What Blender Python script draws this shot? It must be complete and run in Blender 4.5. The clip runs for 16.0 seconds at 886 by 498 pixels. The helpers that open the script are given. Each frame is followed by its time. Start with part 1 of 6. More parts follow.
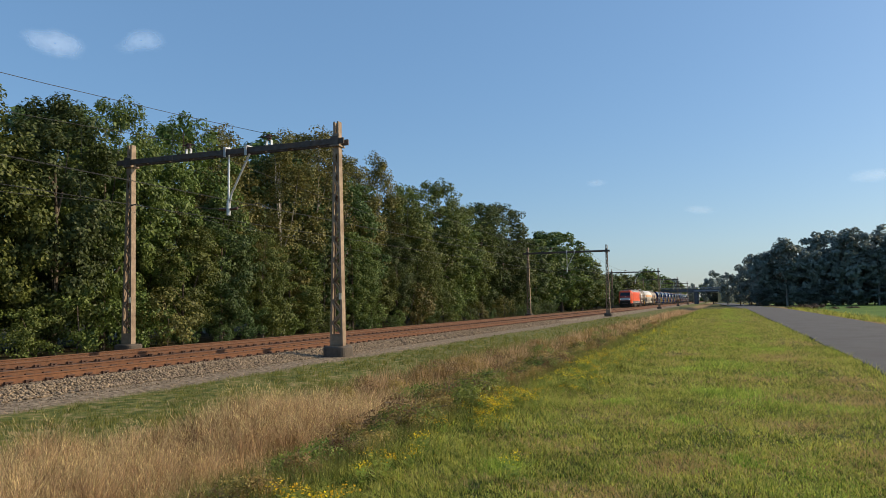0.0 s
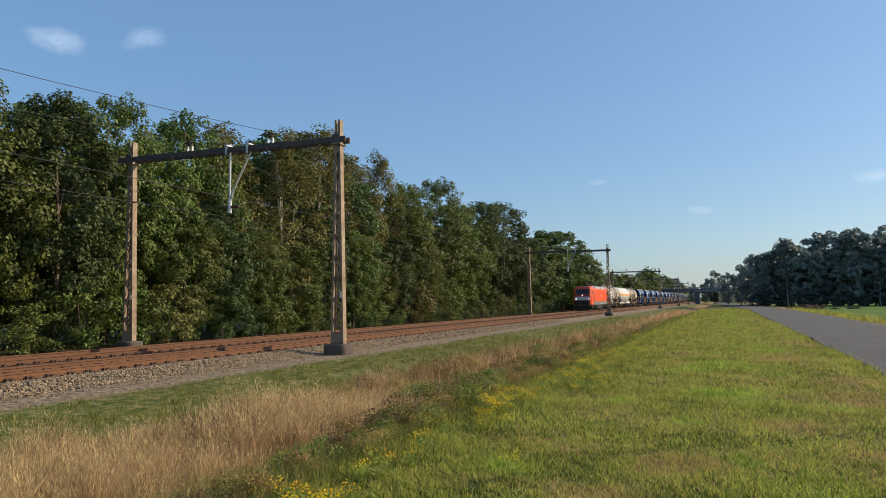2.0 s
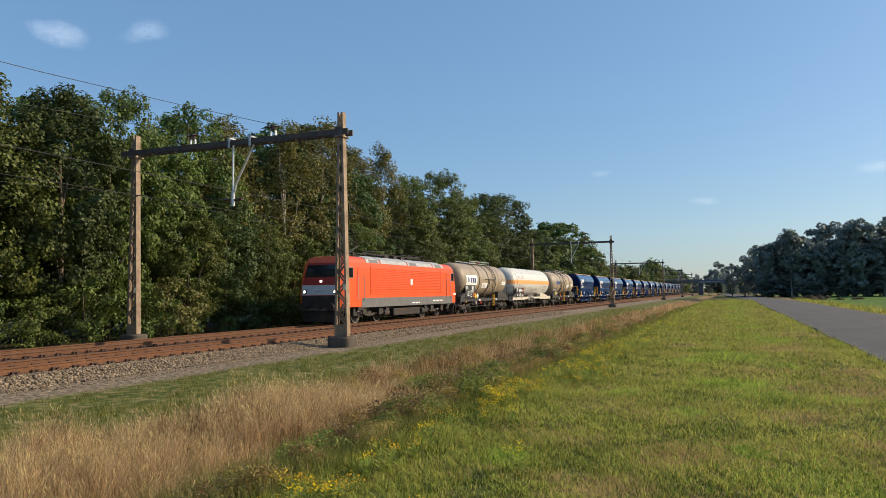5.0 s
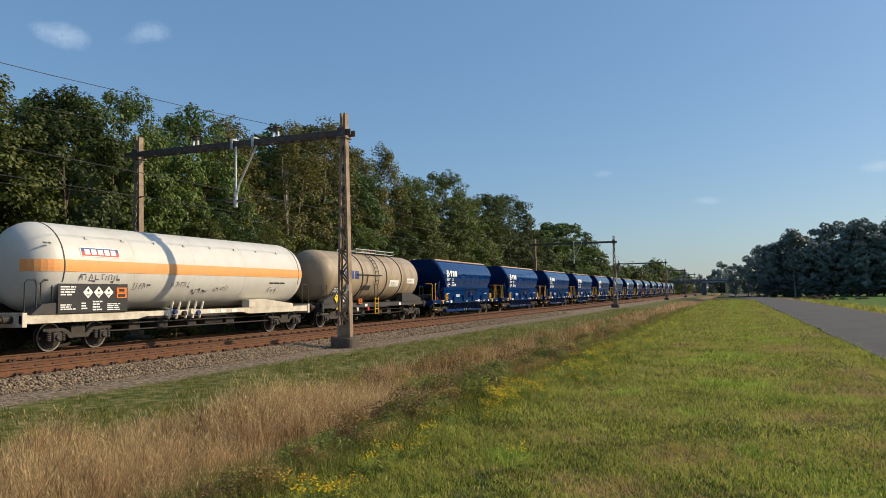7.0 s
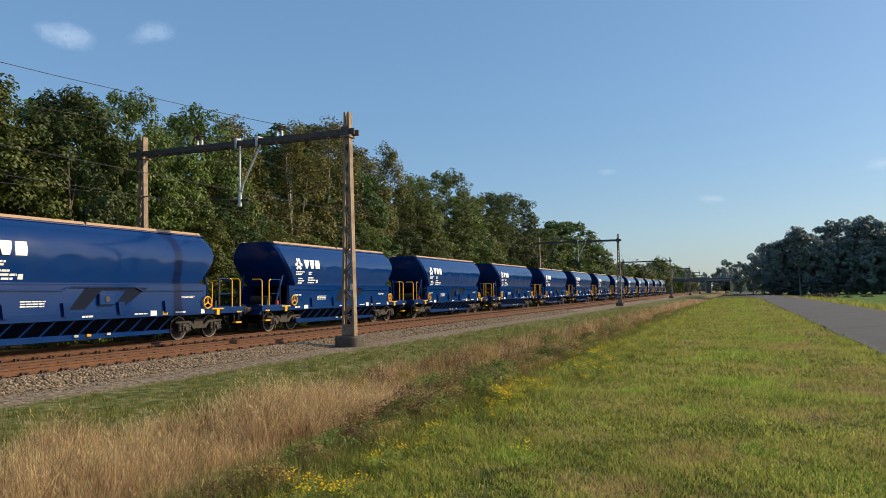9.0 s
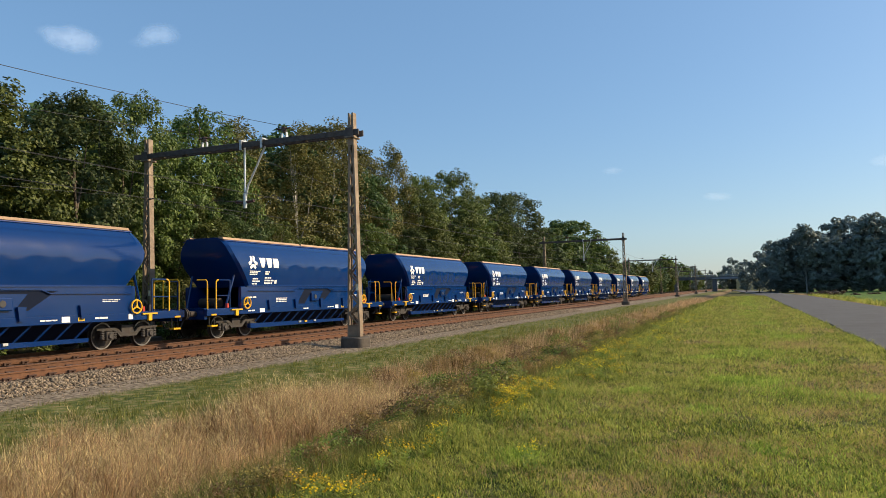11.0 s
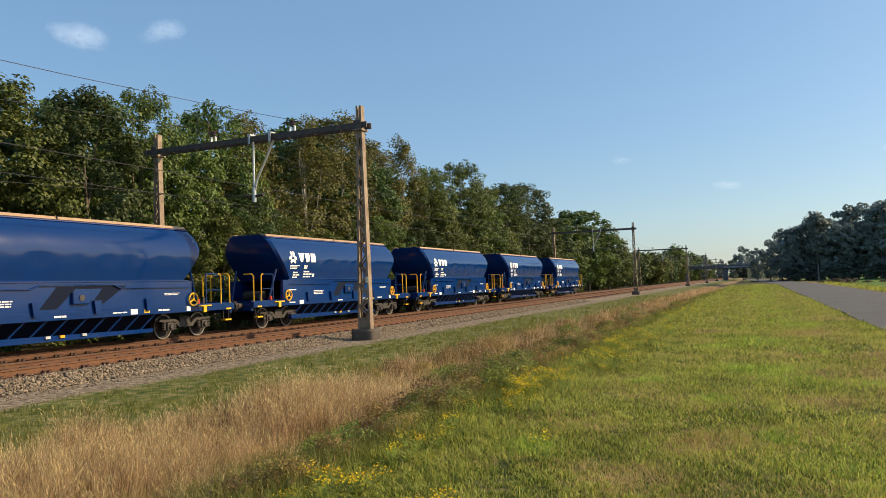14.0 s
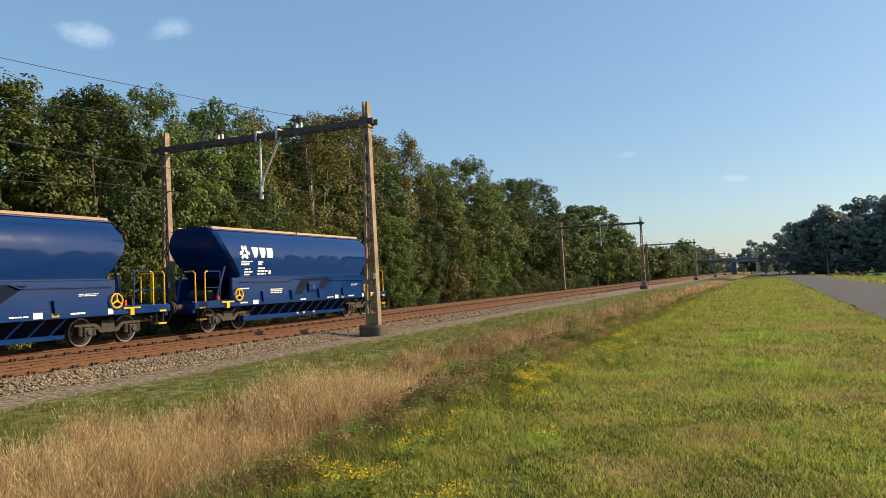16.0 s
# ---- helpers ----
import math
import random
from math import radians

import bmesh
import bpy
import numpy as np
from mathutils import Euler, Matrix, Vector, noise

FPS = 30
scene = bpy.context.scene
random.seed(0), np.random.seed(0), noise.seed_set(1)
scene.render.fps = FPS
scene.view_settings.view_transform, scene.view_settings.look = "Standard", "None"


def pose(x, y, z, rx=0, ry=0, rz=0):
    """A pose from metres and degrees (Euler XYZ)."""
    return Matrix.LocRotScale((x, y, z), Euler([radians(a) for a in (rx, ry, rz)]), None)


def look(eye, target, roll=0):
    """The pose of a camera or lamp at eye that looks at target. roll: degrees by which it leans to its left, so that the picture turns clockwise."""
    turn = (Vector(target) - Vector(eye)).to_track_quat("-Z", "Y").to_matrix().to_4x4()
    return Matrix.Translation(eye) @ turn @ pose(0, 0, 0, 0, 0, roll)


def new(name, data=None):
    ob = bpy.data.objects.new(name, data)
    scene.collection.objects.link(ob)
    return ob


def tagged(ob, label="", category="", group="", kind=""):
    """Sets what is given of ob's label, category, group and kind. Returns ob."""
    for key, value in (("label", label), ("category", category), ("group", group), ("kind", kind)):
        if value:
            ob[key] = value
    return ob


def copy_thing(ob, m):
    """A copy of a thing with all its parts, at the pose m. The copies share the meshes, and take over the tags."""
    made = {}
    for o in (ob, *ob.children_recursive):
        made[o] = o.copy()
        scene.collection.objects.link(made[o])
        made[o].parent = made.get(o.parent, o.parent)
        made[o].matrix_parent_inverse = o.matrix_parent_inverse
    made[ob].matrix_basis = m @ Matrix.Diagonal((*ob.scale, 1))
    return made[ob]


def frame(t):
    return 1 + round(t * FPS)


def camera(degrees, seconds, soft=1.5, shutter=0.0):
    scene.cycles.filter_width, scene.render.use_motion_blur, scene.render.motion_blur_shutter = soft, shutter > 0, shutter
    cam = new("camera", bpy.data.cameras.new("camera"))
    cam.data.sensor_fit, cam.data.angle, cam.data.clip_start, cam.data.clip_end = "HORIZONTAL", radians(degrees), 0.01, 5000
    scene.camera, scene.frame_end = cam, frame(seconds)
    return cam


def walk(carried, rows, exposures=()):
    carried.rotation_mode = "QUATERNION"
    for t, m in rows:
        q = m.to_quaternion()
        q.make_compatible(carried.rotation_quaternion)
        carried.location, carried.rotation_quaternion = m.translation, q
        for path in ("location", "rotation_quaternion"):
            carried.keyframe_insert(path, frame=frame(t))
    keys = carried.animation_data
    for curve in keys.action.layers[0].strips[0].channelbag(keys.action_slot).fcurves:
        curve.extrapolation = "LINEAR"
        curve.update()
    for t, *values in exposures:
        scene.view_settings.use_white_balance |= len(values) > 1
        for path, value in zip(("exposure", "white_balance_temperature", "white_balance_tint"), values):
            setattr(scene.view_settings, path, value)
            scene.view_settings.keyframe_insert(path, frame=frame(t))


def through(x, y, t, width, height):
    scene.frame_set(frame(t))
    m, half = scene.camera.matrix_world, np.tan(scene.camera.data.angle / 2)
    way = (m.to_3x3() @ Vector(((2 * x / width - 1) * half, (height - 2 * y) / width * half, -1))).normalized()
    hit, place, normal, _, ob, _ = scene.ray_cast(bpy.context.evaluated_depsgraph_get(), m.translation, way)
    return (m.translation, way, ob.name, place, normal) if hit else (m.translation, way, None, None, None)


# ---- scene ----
# ---- camera: stands on the verge and turns by hand ----
cam = camera(62.186, 16.0, soft=0.8)
EYE = Vector((0.0, 0.0, 1.570))
TURNS = (  # seconds, degrees to the left of the track, degrees up, roll
    (0.0, 20.958, 4.182, -0.783),
    (0.5, 20.982, 4.201, -0.690),
    (1.0, 20.983, 4.153, -0.584),
    (1.5, 21.015, 4.149, -0.510),
    (2.0, 21.033, 4.081, -0.499),
    (2.5, 21.051, 3.944, -0.544),
    (3.0, 21.086, 3.765, -0.534),
    (3.5, 21.113, 3.586, -0.485),
    (4.0, 21.143, 3.484, -0.593),
    (6.5, 21.455, 3.485, -0.776),
    (7.0, 21.503, 3.513, -0.810),
    (7.5, 21.573, 3.505, -0.859),
    (8.0, 21.657, 3.445, -0.852),
    (8.5, 21.733, 3.429, -0.943),
    (9.0, 21.820, 3.424, -0.954),
    (11.5, 22.359, 3.398, -1.471),
    (12.0, 22.491, 3.265, -1.598),
    (12.5, 22.611, 3.123, -1.695),
    (13.0, 22.763, 3.028, -1.889),
    (13.5, 22.858, 2.947, -1.882),
    (14.0, 22.965, 2.814, -1.922),
    (14.5, 23.076, 2.696, -2.036),
    (15.0, 23.202, 2.591, -2.157),
    (15.5, 23.320, 2.530, -2.243),
    (16.0, 23.540, 2.501, -2.277),
)


EXPOSURES = (  # seconds, stops, kelvin, tint
    (0.0, -0.18, 6600, 10), (4.0, -0.09, 6700, 10), (6.4, -0.28, 6650, 10), (7.5, -0.34, 6650, 10), (9.0, -0.18, 6650, 10), (12.5, -0.01, 6950, 10), (16.0, 0.09, 7300, 10),
)


def aim(left, up, roll):
    a, e = radians(left), radians(up)
    return look(EYE, EYE + Vector((-math.sin(a) * math.cos(e), math.cos(a) * math.cos(e), math.sin(e))), roll)


walk(cam, [(t, aim(a, e, r)) for t, a, e, r in TURNS], EXPOSURES)

# ---- world and sun ----
SUN_AZ, SUN_EL = radians(27.4), radians(29)  # from +x towards +y
world = bpy.data.worlds.new("sky")
scene.world = world
world.use_nodes = True
wn = world.node_tree.nodes
sky = wn.new("ShaderNodeTexSky")
sky.sky_type, sky.sun_disc = "NISHITA", False
sky.sun_elevation, sky.sun_rotation = SUN_EL, math.pi / 2 - SUN_AZ
sky.air_density, sky.dust_density, sky.ozone_density = 1.0, 0.2, 2.0
wn["Background"].inputs["Strength"].default_value = 0.146
tint = wn.new("ShaderNodeHueSaturation")
tint.inputs["Saturation"].default_value = 1.3
haze = wn.new("ShaderNodeTexSky")
haze.sky_type, haze.sun_disc = "NISHITA", False
haze.sun_elevation, haze.sun_rotation = SUN_EL, math.pi / 2 - SUN_AZ
haze.air_density, haze.dust_density, haze.ozone_density = 1.0, 4.0, 2.5
even = wn.new("ShaderNodeMix")
even.data_type = "RGBA"
even.inputs["Factor"].default_value = 0.40
world.node_tree.links.new(sky.outputs[0], tint.inputs["Color"])
world.node_tree.links.new(tint.outputs[0], even.inputs["A"])
world.node_tree.links.new(haze.outputs[0], even.inputs["B"])
pale = wn.new("ShaderNodeMix")
pale.data_type = "RGBA"
pale.inputs["Factor"].default_value = 0.30
pale.inputs["B"].default_value = (2.3, 4.3, 7.3, 1)
world.node_tree.links.new(even.outputs["Result"], pale.inputs["A"])
world.node_tree.links.new(pale.outputs["Result"], wn["Background"].inputs["Color"])
sun = new("sun", bpy.data.lights.new("sun", "SUN"))
sun.data.energy, sun.data.angle, sun.data.color = 5.4, radians(0.53), (1.0, 0.82, 0.58)
sun.matrix_world = look((60, 40, 50), Vector((60, 40, 50)) - Vector((math.cos(SUN_AZ) * math.cos(SUN_EL), math.sin(SUN_AZ) * math.cos(SUN_EL), math.sin(SUN_EL))))
# ---- tools ----
rng = np.random.default_rng(5)
RAIL_Z = -0.07
NEAR_X, FAR_X = -16.95, -20.95  # track centre lines
POST_R, POST_L = -13.82, -24.03
PORTALS = (-44.2, 24.8, 93.8, 169.8, 238.4, 301.6, 370.0)


def material(name, colour, rough=0.6, metal=0.0, vary=0.25, scale=6.0, bump=0.0, bump_scale=40.0, stain=None, stain_amount=0.35, stain_scale=1.2, per="object", vary_random=0.15, spec=0.5, streak=None):
    """A surface with fine grain, broad stains and a slight difference from piece to piece."""
    m = bpy.data.materials.new(name)
    m.use_nodes = True
    n, l = m.node_tree.nodes, m.node_tree.links
    b = n["Principled BSDF"]
    b.inputs["Roughness"].default_value, b.inputs["Metallic"].default_value = rough, metal
    b.inputs["Specular IOR Level"].default_value = spec
    tc = n.new("ShaderNodeTexCoord")
    fine = n.new("ShaderNodeTexNoise")
    fine.inputs["Scale"].default_value, fine.inputs["Detail"].default_value = scale, 6
    l.new(tc.outputs["Object"], fine.inputs["Vector"])
    hsv = n.new("ShaderNodeHueSaturation")
    hsv.inputs["Color"].default_value = (*colour, 1)
    ramp = n.new("ShaderNodeMapRange")
    ramp.inputs[1].default_value, ramp.inputs[2].default_value = 0.3, 0.7
    ramp.inputs[3].default_value, ramp.inputs[4].default_value = 1 - vary, 1 + vary
    l.new(fine.outputs["Fac"], ramp.inputs[0])
    info = n.new("ShaderNodeObjectInfo" if per == "object" else "ShaderNodeNewGeometry")
    rnd = n.new("ShaderNodeMapRange")
    rnd.inputs[3].default_value, rnd.inputs[4].default_value = 1 - vary_random, 1 + vary_random
    l.new(info.outputs["Random" if per == "object" else "Random Per Island"], rnd.inputs[0])
    mul = n.new("ShaderNodeMath")
    mul.operation = "MULTIPLY"
    l.new(ramp.outputs[0], mul.inputs[0])
    l.new(rnd.outputs[0], mul.inputs[1])
    l.new(mul.outputs[0], hsv.inputs["Value"])
    out = hsv.outputs["Color"]
    if stain:
        broad = n.new("ShaderNodeTexNoise")
        broad.inputs["Scale"].default_value, broad.inputs["Detail"].default_value = stain_scale, 8
        if streak:
            mp = n.new("ShaderNodeMapping")
            mp.inputs["Scale"].default_value = streak
            l.new(tc.outputs["Object"], mp.inputs["Vector"])
            l.new(mp.outputs[0], broad.inputs["Vector"])
        else:
            l.new(tc.outputs["Object"], broad.inputs["Vector"])
        mask = n.new("ShaderNodeMapRange")
        mask.inputs[1].default_value, mask.inputs[2].default_value, mask.inputs[4].default_value = 0.45, 0.75, stain_amount
        l.new(broad.outputs["Fac"], mask.inputs[0])
        mix = n.new("ShaderNodeMix")
        mix.data_type = "RGBA"
        mix.inputs["B"].default_value = (*stain, 1)
        l.new(mask.outputs[0], mix.inputs["Factor"])
        l.new(out, mix.inputs["A"])
        out = mix.outputs["Result"]
        rr = n.new("ShaderNodeMapRange")
        rr.inputs[3].default_value, rr.inputs[4].default_value = rough, min(1.0, rough + 0.3)
        l.new(mask.outputs[0], rr.inputs[0])
        l.new(rr.outputs[0], b.inputs["Roughness"])
    l.new(out, b.inputs["Base Color"])
    if bump:
        bn = n.new("ShaderNodeTexNoise")
        bn.inputs["Scale"].default_value, bn.inputs["Detail"].default_value = bump_scale, 5
        l.new(tc.outputs["Object"], bn.inputs["Vector"])
        bp = n.new("ShaderNodeBump")
        bp.inputs["Strength"].default_value, bp.inputs["Distance"].default_value = bump, 0.02
        l.new(bn.outputs["Fac"], bp.inputs["Height"])
        l.new(bp.outputs[0], b.inputs["Normal"])
    return m


def foliage(name, dark, light, through=0.3, broad=0.35, rough=0.55, contrast=0.9, single=0.55):
    """Leaves: a colour between two, piece by piece and clump by clump, partly letting light through."""
    m = bpy.data.materials.new(name)
    m.use_nodes = True
    n, l = m.node_tree.nodes, m.node_tree.links
    b, out = n["Principled BSDF"], n["Material Output"]
    geo, tc, obj = n.new("ShaderNodeNewGeometry"), n.new("ShaderNodeTexCoord"), n.new("ShaderNodeObjectInfo")
    noise_n = n.new("ShaderNodeTexNoise")
    noise_n.inputs["Scale"].default_value = broad
    l.new(geo.outputs["Position"], noise_n.inputs["Vector"])
    a = n.new("ShaderNodeMath"); a.operation = "MULTIPLY_ADD"
    a.inputs[1].default_value = single
    l.new(geo.outputs["Random Per Island"], a.inputs[0])
    a2 = n.new("ShaderNodeMath"); a2.operation = "MULTIPLY_ADD"
    a2.inputs[1].default_value = contrast
    a.inputs[2].default_value = 0.5 - single / 2 - contrast / 2
    l.new(noise_n.outputs["Fac"], a2.inputs[0])
    l.new(a.outputs[0], a2.inputs[2])
    mix = n.new("ShaderNodeMix"); mix.data_type = "RGBA"
    mix.inputs["A"].default_value, mix.inputs["B"].default_value = (*dark, 1), (*light, 1)
    l.new(a2.outputs[0], mix.inputs["Factor"])
    hsv = n.new("ShaderNodeHueSaturation")
    l.new(mix.outputs["Result"], hsv.inputs["Color"])
    hr = n.new("ShaderNodeMapRange")
    hr.inputs[3].default_value, hr.inputs[4].default_value = 0.475, 0.515
    l.new(obj.outputs["Random"], hr.inputs[0])
    l.new(hr.outputs[0], hsv.inputs["Hue"])
    vr = n.new("ShaderNodeMapRange")
    vr.inputs[3].default_value, vr.inputs[4].default_value = 0.8, 1.2
    l.new(obj.outputs["Random"], vr.inputs[0])
    l.new(vr.outputs[0], hsv.inputs["Value"])
    l.new(hsv.outputs["Color"], b.inputs["Base Color"])
    b.inputs["Roughness"].default_value = rough
    b.inputs["Specular IOR Level"].default_value = 0.3
    tr = n.new("ShaderNodeBsdfTranslucent")
    l.new(hsv.outputs["Color"], tr.inputs["Color"])
    ms = n.new("ShaderNodeMixShader")
    ms.inputs[0].default_value = through
    l.new(b.outputs[0], ms.inputs[1])
    l.new(tr.outputs[0], ms.inputs[2])
    l.new(ms.outputs[0], out.inputs["Surface"])
    return m


def polys(name, verts, faces, mat=None, smooth=False):
    """A mesh from arrays: verts n x 3, faces m x k of one size."""
    me = bpy.data.meshes.new(name)
    verts, faces = np.asarray(verts, np.float32), np.asarray(faces, np.int32)
    m, k = faces.shape
    me.vertices.add(len(verts)); me.vertices.foreach_set("co", verts.ravel())
    me.loops.add(m * k); me.loops.foreach_set("vertex_index", faces.ravel())
    me.polygons.add(m)
    me.polygons.foreach_set("loop_start", np.arange(0, m * k, k, dtype=np.int32))
    me.polygons.foreach_set("loop_total", np.full(m, k, np.int32))
    if smooth:
        me.polygons.foreach_set("use_smooth", np.ones(m, bool))
    me.update(calc_edges=True)
    if mat:
        me.materials.append(mat)
    return me


def part(name, bm, mat, parent=None, label="", smooth=False, at=None):
    """Links a bmesh (or a mesh) as one object under a thing or a part."""
    if isinstance(bm, bmesh.types.BMesh):
        bmesh.ops.recalc_face_normals(bm, faces=bm.faces)
        me = bpy.data.meshes.new(name)
        if smooth:
            for f in bm.faces:
                f.smooth = True
        bm.to_mesh(me)
        bm.free()
        me.materials.append(mat)
        if smooth:
            me.set_sharp_from_angle(angle=radians(35))
    else:
        me = bm
        if mat and not me.materials:
            me.materials.append(mat)
    ob = new(name, me)
    if parent:
        ob.parent = parent
    if at is not None:
        ob.matrix_basis = at
    return tagged(ob, label)


def thing(name, m, label, category, group="", kind=""):
    ob = new(name)
    ob.empty_display_size = 0.2
    ob.matrix_basis = m
    return tagged(ob, label, category, group, kind)


def add_box(bm, x0, x1, y0, y1, z0, z1, bevel=0.0, turn=None):
    g = bmesh.ops.create_cube(bm, size=1.0)
    vs = g["verts"]
    for v in vs:
        v.co = Vector(((x0 + x1) / 2 + v.co.x * (x1 - x0), (y0 + y1) / 2 + v.co.y * (y1 - y0), (z0 + z1) / 2 + v.co.z * (z1 - z0)))
    if turn is not None:
        bmesh.ops.transform(bm, matrix=turn, verts=vs)
    if bevel:
        es = list({e for v in vs for e in v.link_edges})
        bmesh.ops.bevel(bm, geom=es, offset=bevel, segments=2, affect="EDGES", profile=0.5)
    return bm


def box(x0, x1, y0, y1, z0, z1, bevel=0.0):
    return add_box(bmesh.new(), x0, x1, y0, y1, z0, z1, bevel)


def add_tube(bm, a, b, r, r2=None, n=10, caps=True):
    a, b = Vector(a), Vector(b)
    d = b - a
    q = d.to_track_quat("Z", "Y").to_matrix().to_4x4()
    bmesh.ops.create_cone(bm, cap_ends=caps, segments=n, radius1=r, radius2=r if r2 is None else r2, depth=d.length, matrix=Matrix.Translation((a + b) / 2) @ q)
    return bm


def tube(a, b, r, r2=None, n=10):
    return add_tube(bmesh.new(), a, b, r, r2, n)


def add_bent(bm, pts, r, n=8):
    """A bent round bar through the points."""
    for a, b in zip(pts, pts[1:]):
        add_tube(bm, a, b, r, None, n)
    for p in pts[1:-1]:
        bmesh.ops.create_icosphere(bm, subdivisions=1, radius=r * 1.02, matrix=Matrix.Translation(p))
    return bm


def bent(pts, r, n=8):
    return add_bent(bmesh.new(), pts, r, n)


def add_loft(bm, rings, close=True, caps=True):
    """Skins rings of equally many points."""
    vs = [[bm.verts.new(p) for p in ring] for ring in rings]
    n = len(vs[0])
    for a, b in zip(vs, vs[1:]):
        for i in range(n if close else n - 1):
            j = (i + 1) % n
            bm.faces.new((a[i], a[j], b[j], b[i]))
    if caps:
        bm.faces.new(vs[0][::-1])
        bm.faces.new(vs[-1])
    return bm


def loft(rings, close=True, caps=True):
    return add_loft(bmesh.new(), rings, close, caps)


def prism(outline, axis, lo, hi):
    """A plate: an outline in the plane across the axis ('x': (y, z) points; 'y': (x, z); 'z': (x, y)), from lo to hi."""
    put = {"x": lambda p, s: (s, p[0], p[1]), "y": lambda p, s: (p[0], s, p[1]), "z": lambda p, s: (p[0], p[1], s)}[axis]
    return loft([[put(p, lo) for p in outline], [put(p, hi) for p in outline]])


def ground_z(x, y=0.0):
    """Height of the ground across the line: verge, ditch, cess, ballast bed, wood."""
    xs = (-400, -60, -27, -24.6, -23.4, -22.9, -19.6, -18.95, -18.3, -15.35, -14.6, -12.2, -10.4, -8.6, -7.0, -5.8, -3.7, 2.5, 3.0, 9.0, 10.5, 400)
    zs = (-0.6, -0.6, -0.5, -0.45, -0.40, -0.27, -0.27, -0.34, -0.27, -0.27, -0.42, -0.42, -0.47, -0.60, -0.85, -0.85, -0.16, -0.10, -0.13, -0.13, -0.2, -0.3)
    return np.interp(x, xs, zs)


def rough_z(x, y):
    """Ground height with its small unevenness."""
    amp = np.interp(x, (-30, -24, -23, -15.4, -14, -12, 2.2, 3.1, 9.0, 9.6, 20), (0.08, 0.03, 0, 0, 0.01, 0.04, 0.035, 0, 0, 0.03, 0.05))
    w = np.sin(x * 2.1 + np.sin(y * 0.7) * 1.3) * np.cos(y * 1.3 + x * 0.4) * 0.5 + np.sin(x * 5.3 + y * 3.7) * 0.2 + np.sin(y * 0.31 + x * 0.9) * 0.6
    return ground_z(x, y) + amp * w
# ---- materials ----
M_RUST = material("rusty_rail", (0.135, 0.058, 0.024), 0.75, 0.1, 0.25, 9, 0.2, 80, (0.12, 0.05, 0.03), 0.5)
M_RAILTOP = material("worn_rail_head", (0.20, 0.13, 0.095), 0.45, 0.6, 0.2, 20)
M_SLEEPER = material("rust_dusted_sleeper", (0.13, 0.068, 0.042), 0.9, 0, 0.3, 14, 0.4, 60, (0.11, 0.06, 0.04), 0.5)
M_CLIP = material("dark_rail_clip", (0.085, 0.045, 0.03), 0.8, 0.2, 0.3, 30)
M_BALLAST = material("ballast_stone", (0.235, 0.178, 0.115), 0.9, 0, 0.25, 12, 0.5, 90, (0.13, 0.08, 0.05), 0.5, 3.0, per="island", vary_random=0.6)
M_STEEL = material("weathered_mast_steel", (0.27, 0.20, 0.135), 0.7, 0.1, 0.22, 4, 0.15, 60, (0.13, 0.075, 0.045), 0.6, 1.5)
M_BEAM = material("dark_beam_steel", (0.085, 0.07, 0.06), 0.65, 0.2, 0.3, 5, 0.15, 60, (0.16, 0.10, 0.06), 0.5)
M_GALV = material("galvanised_steel", (0.52, 0.53, 0.52), 0.45, 0.6, 0.15, 10)
M_CONCRETE = material("mast_footing_concrete", (0.085, 0.068, 0.052), 0.9, 0, 0.25, 8, 0.5, 40, (0.12, 0.10, 0.08), 0.6, 2.5)
M_WIRE = material("dull_copper_wire", (0.03, 0.03, 0.032), 0.7, 0.1, 0.1)
M_PORCELAIN = material("brown_porcelain", (0.10, 0.05, 0.035), 0.25)
M_PLATE = material("yellowed_number_plate", (0.75, 0.70, 0.52), 0.5)
M_SIGNAL = material("yellow_paint", (0.75, 0.45, 0.03), 0.45, 0, 0.1, 12, 0, 1, (0.35, 0.22, 0.05), 0.4, 4)
M_BARK = material("bark", (0.11, 0.085, 0.06), 0.9, 0, 0.4, 10, 0.8, 25)
M_STEM = material("grey_stem_bark", (0.20, 0.19, 0.17), 0.9, 0, 0.3, 8, 0.5, 25)
M_BIRCH = material("pale_bark", (0.38, 0.35, 0.30), 0.8, 0, 0.4, 8, 0.5, 25, (0.06, 0.05, 0.04), 0.7, 3)
M_LEAF_A = foliage("oak_leaves", (0.030, 0.058, 0.010), (0.190, 0.240, 0.056), single=0.8)
M_LEAF_B = foliage("willow_leaves", (0.070, 0.080, 0.020), (0.245, 0.225, 0.066), single=0.8)
M_LEAF_C = foliage("alder_leaves", (0.028, 0.052, 0.014), (0.125, 0.178, 0.054), single=0.8)
# dark wood: leaf colour lightened and blued to stand for distance haze
M_HAZED_PINE = foliage("hazed_pine_wood_leaves", (0.115, 0.150, 0.138), (0.25, 0.30, 0.265), 0.25)
M_GRASS = foliage("mown_grass", (0.075, 0.135, 0.018), (0.60, 0.635, 0.14), 0.5, 0.9, contrast=1.5, single=1.35)
M_LUSH = foliage("lush_grass", (0.065, 0.145, 0.014), (0.52, 0.60, 0.105), 0.5, 1.4, contrast=1.0, single=1.0)
M_DOCK = foliage("withered_dock_leaves", (0.08, 0.058, 0.024), (0.32, 0.20, 0.075), 0.35, 1.5)
M_STRAW = foliage("withered_grass", (0.24, 0.155, 0.06), (0.66, 0.46, 0.20), 0.4, 1.3, 0.7)
M_DRY = foliage("dry_grass", (0.17, 0.110, 0.042), (0.92, 0.695, 0.36), 0.45, 1.3, 0.7, contrast=1.2, single=1.0)
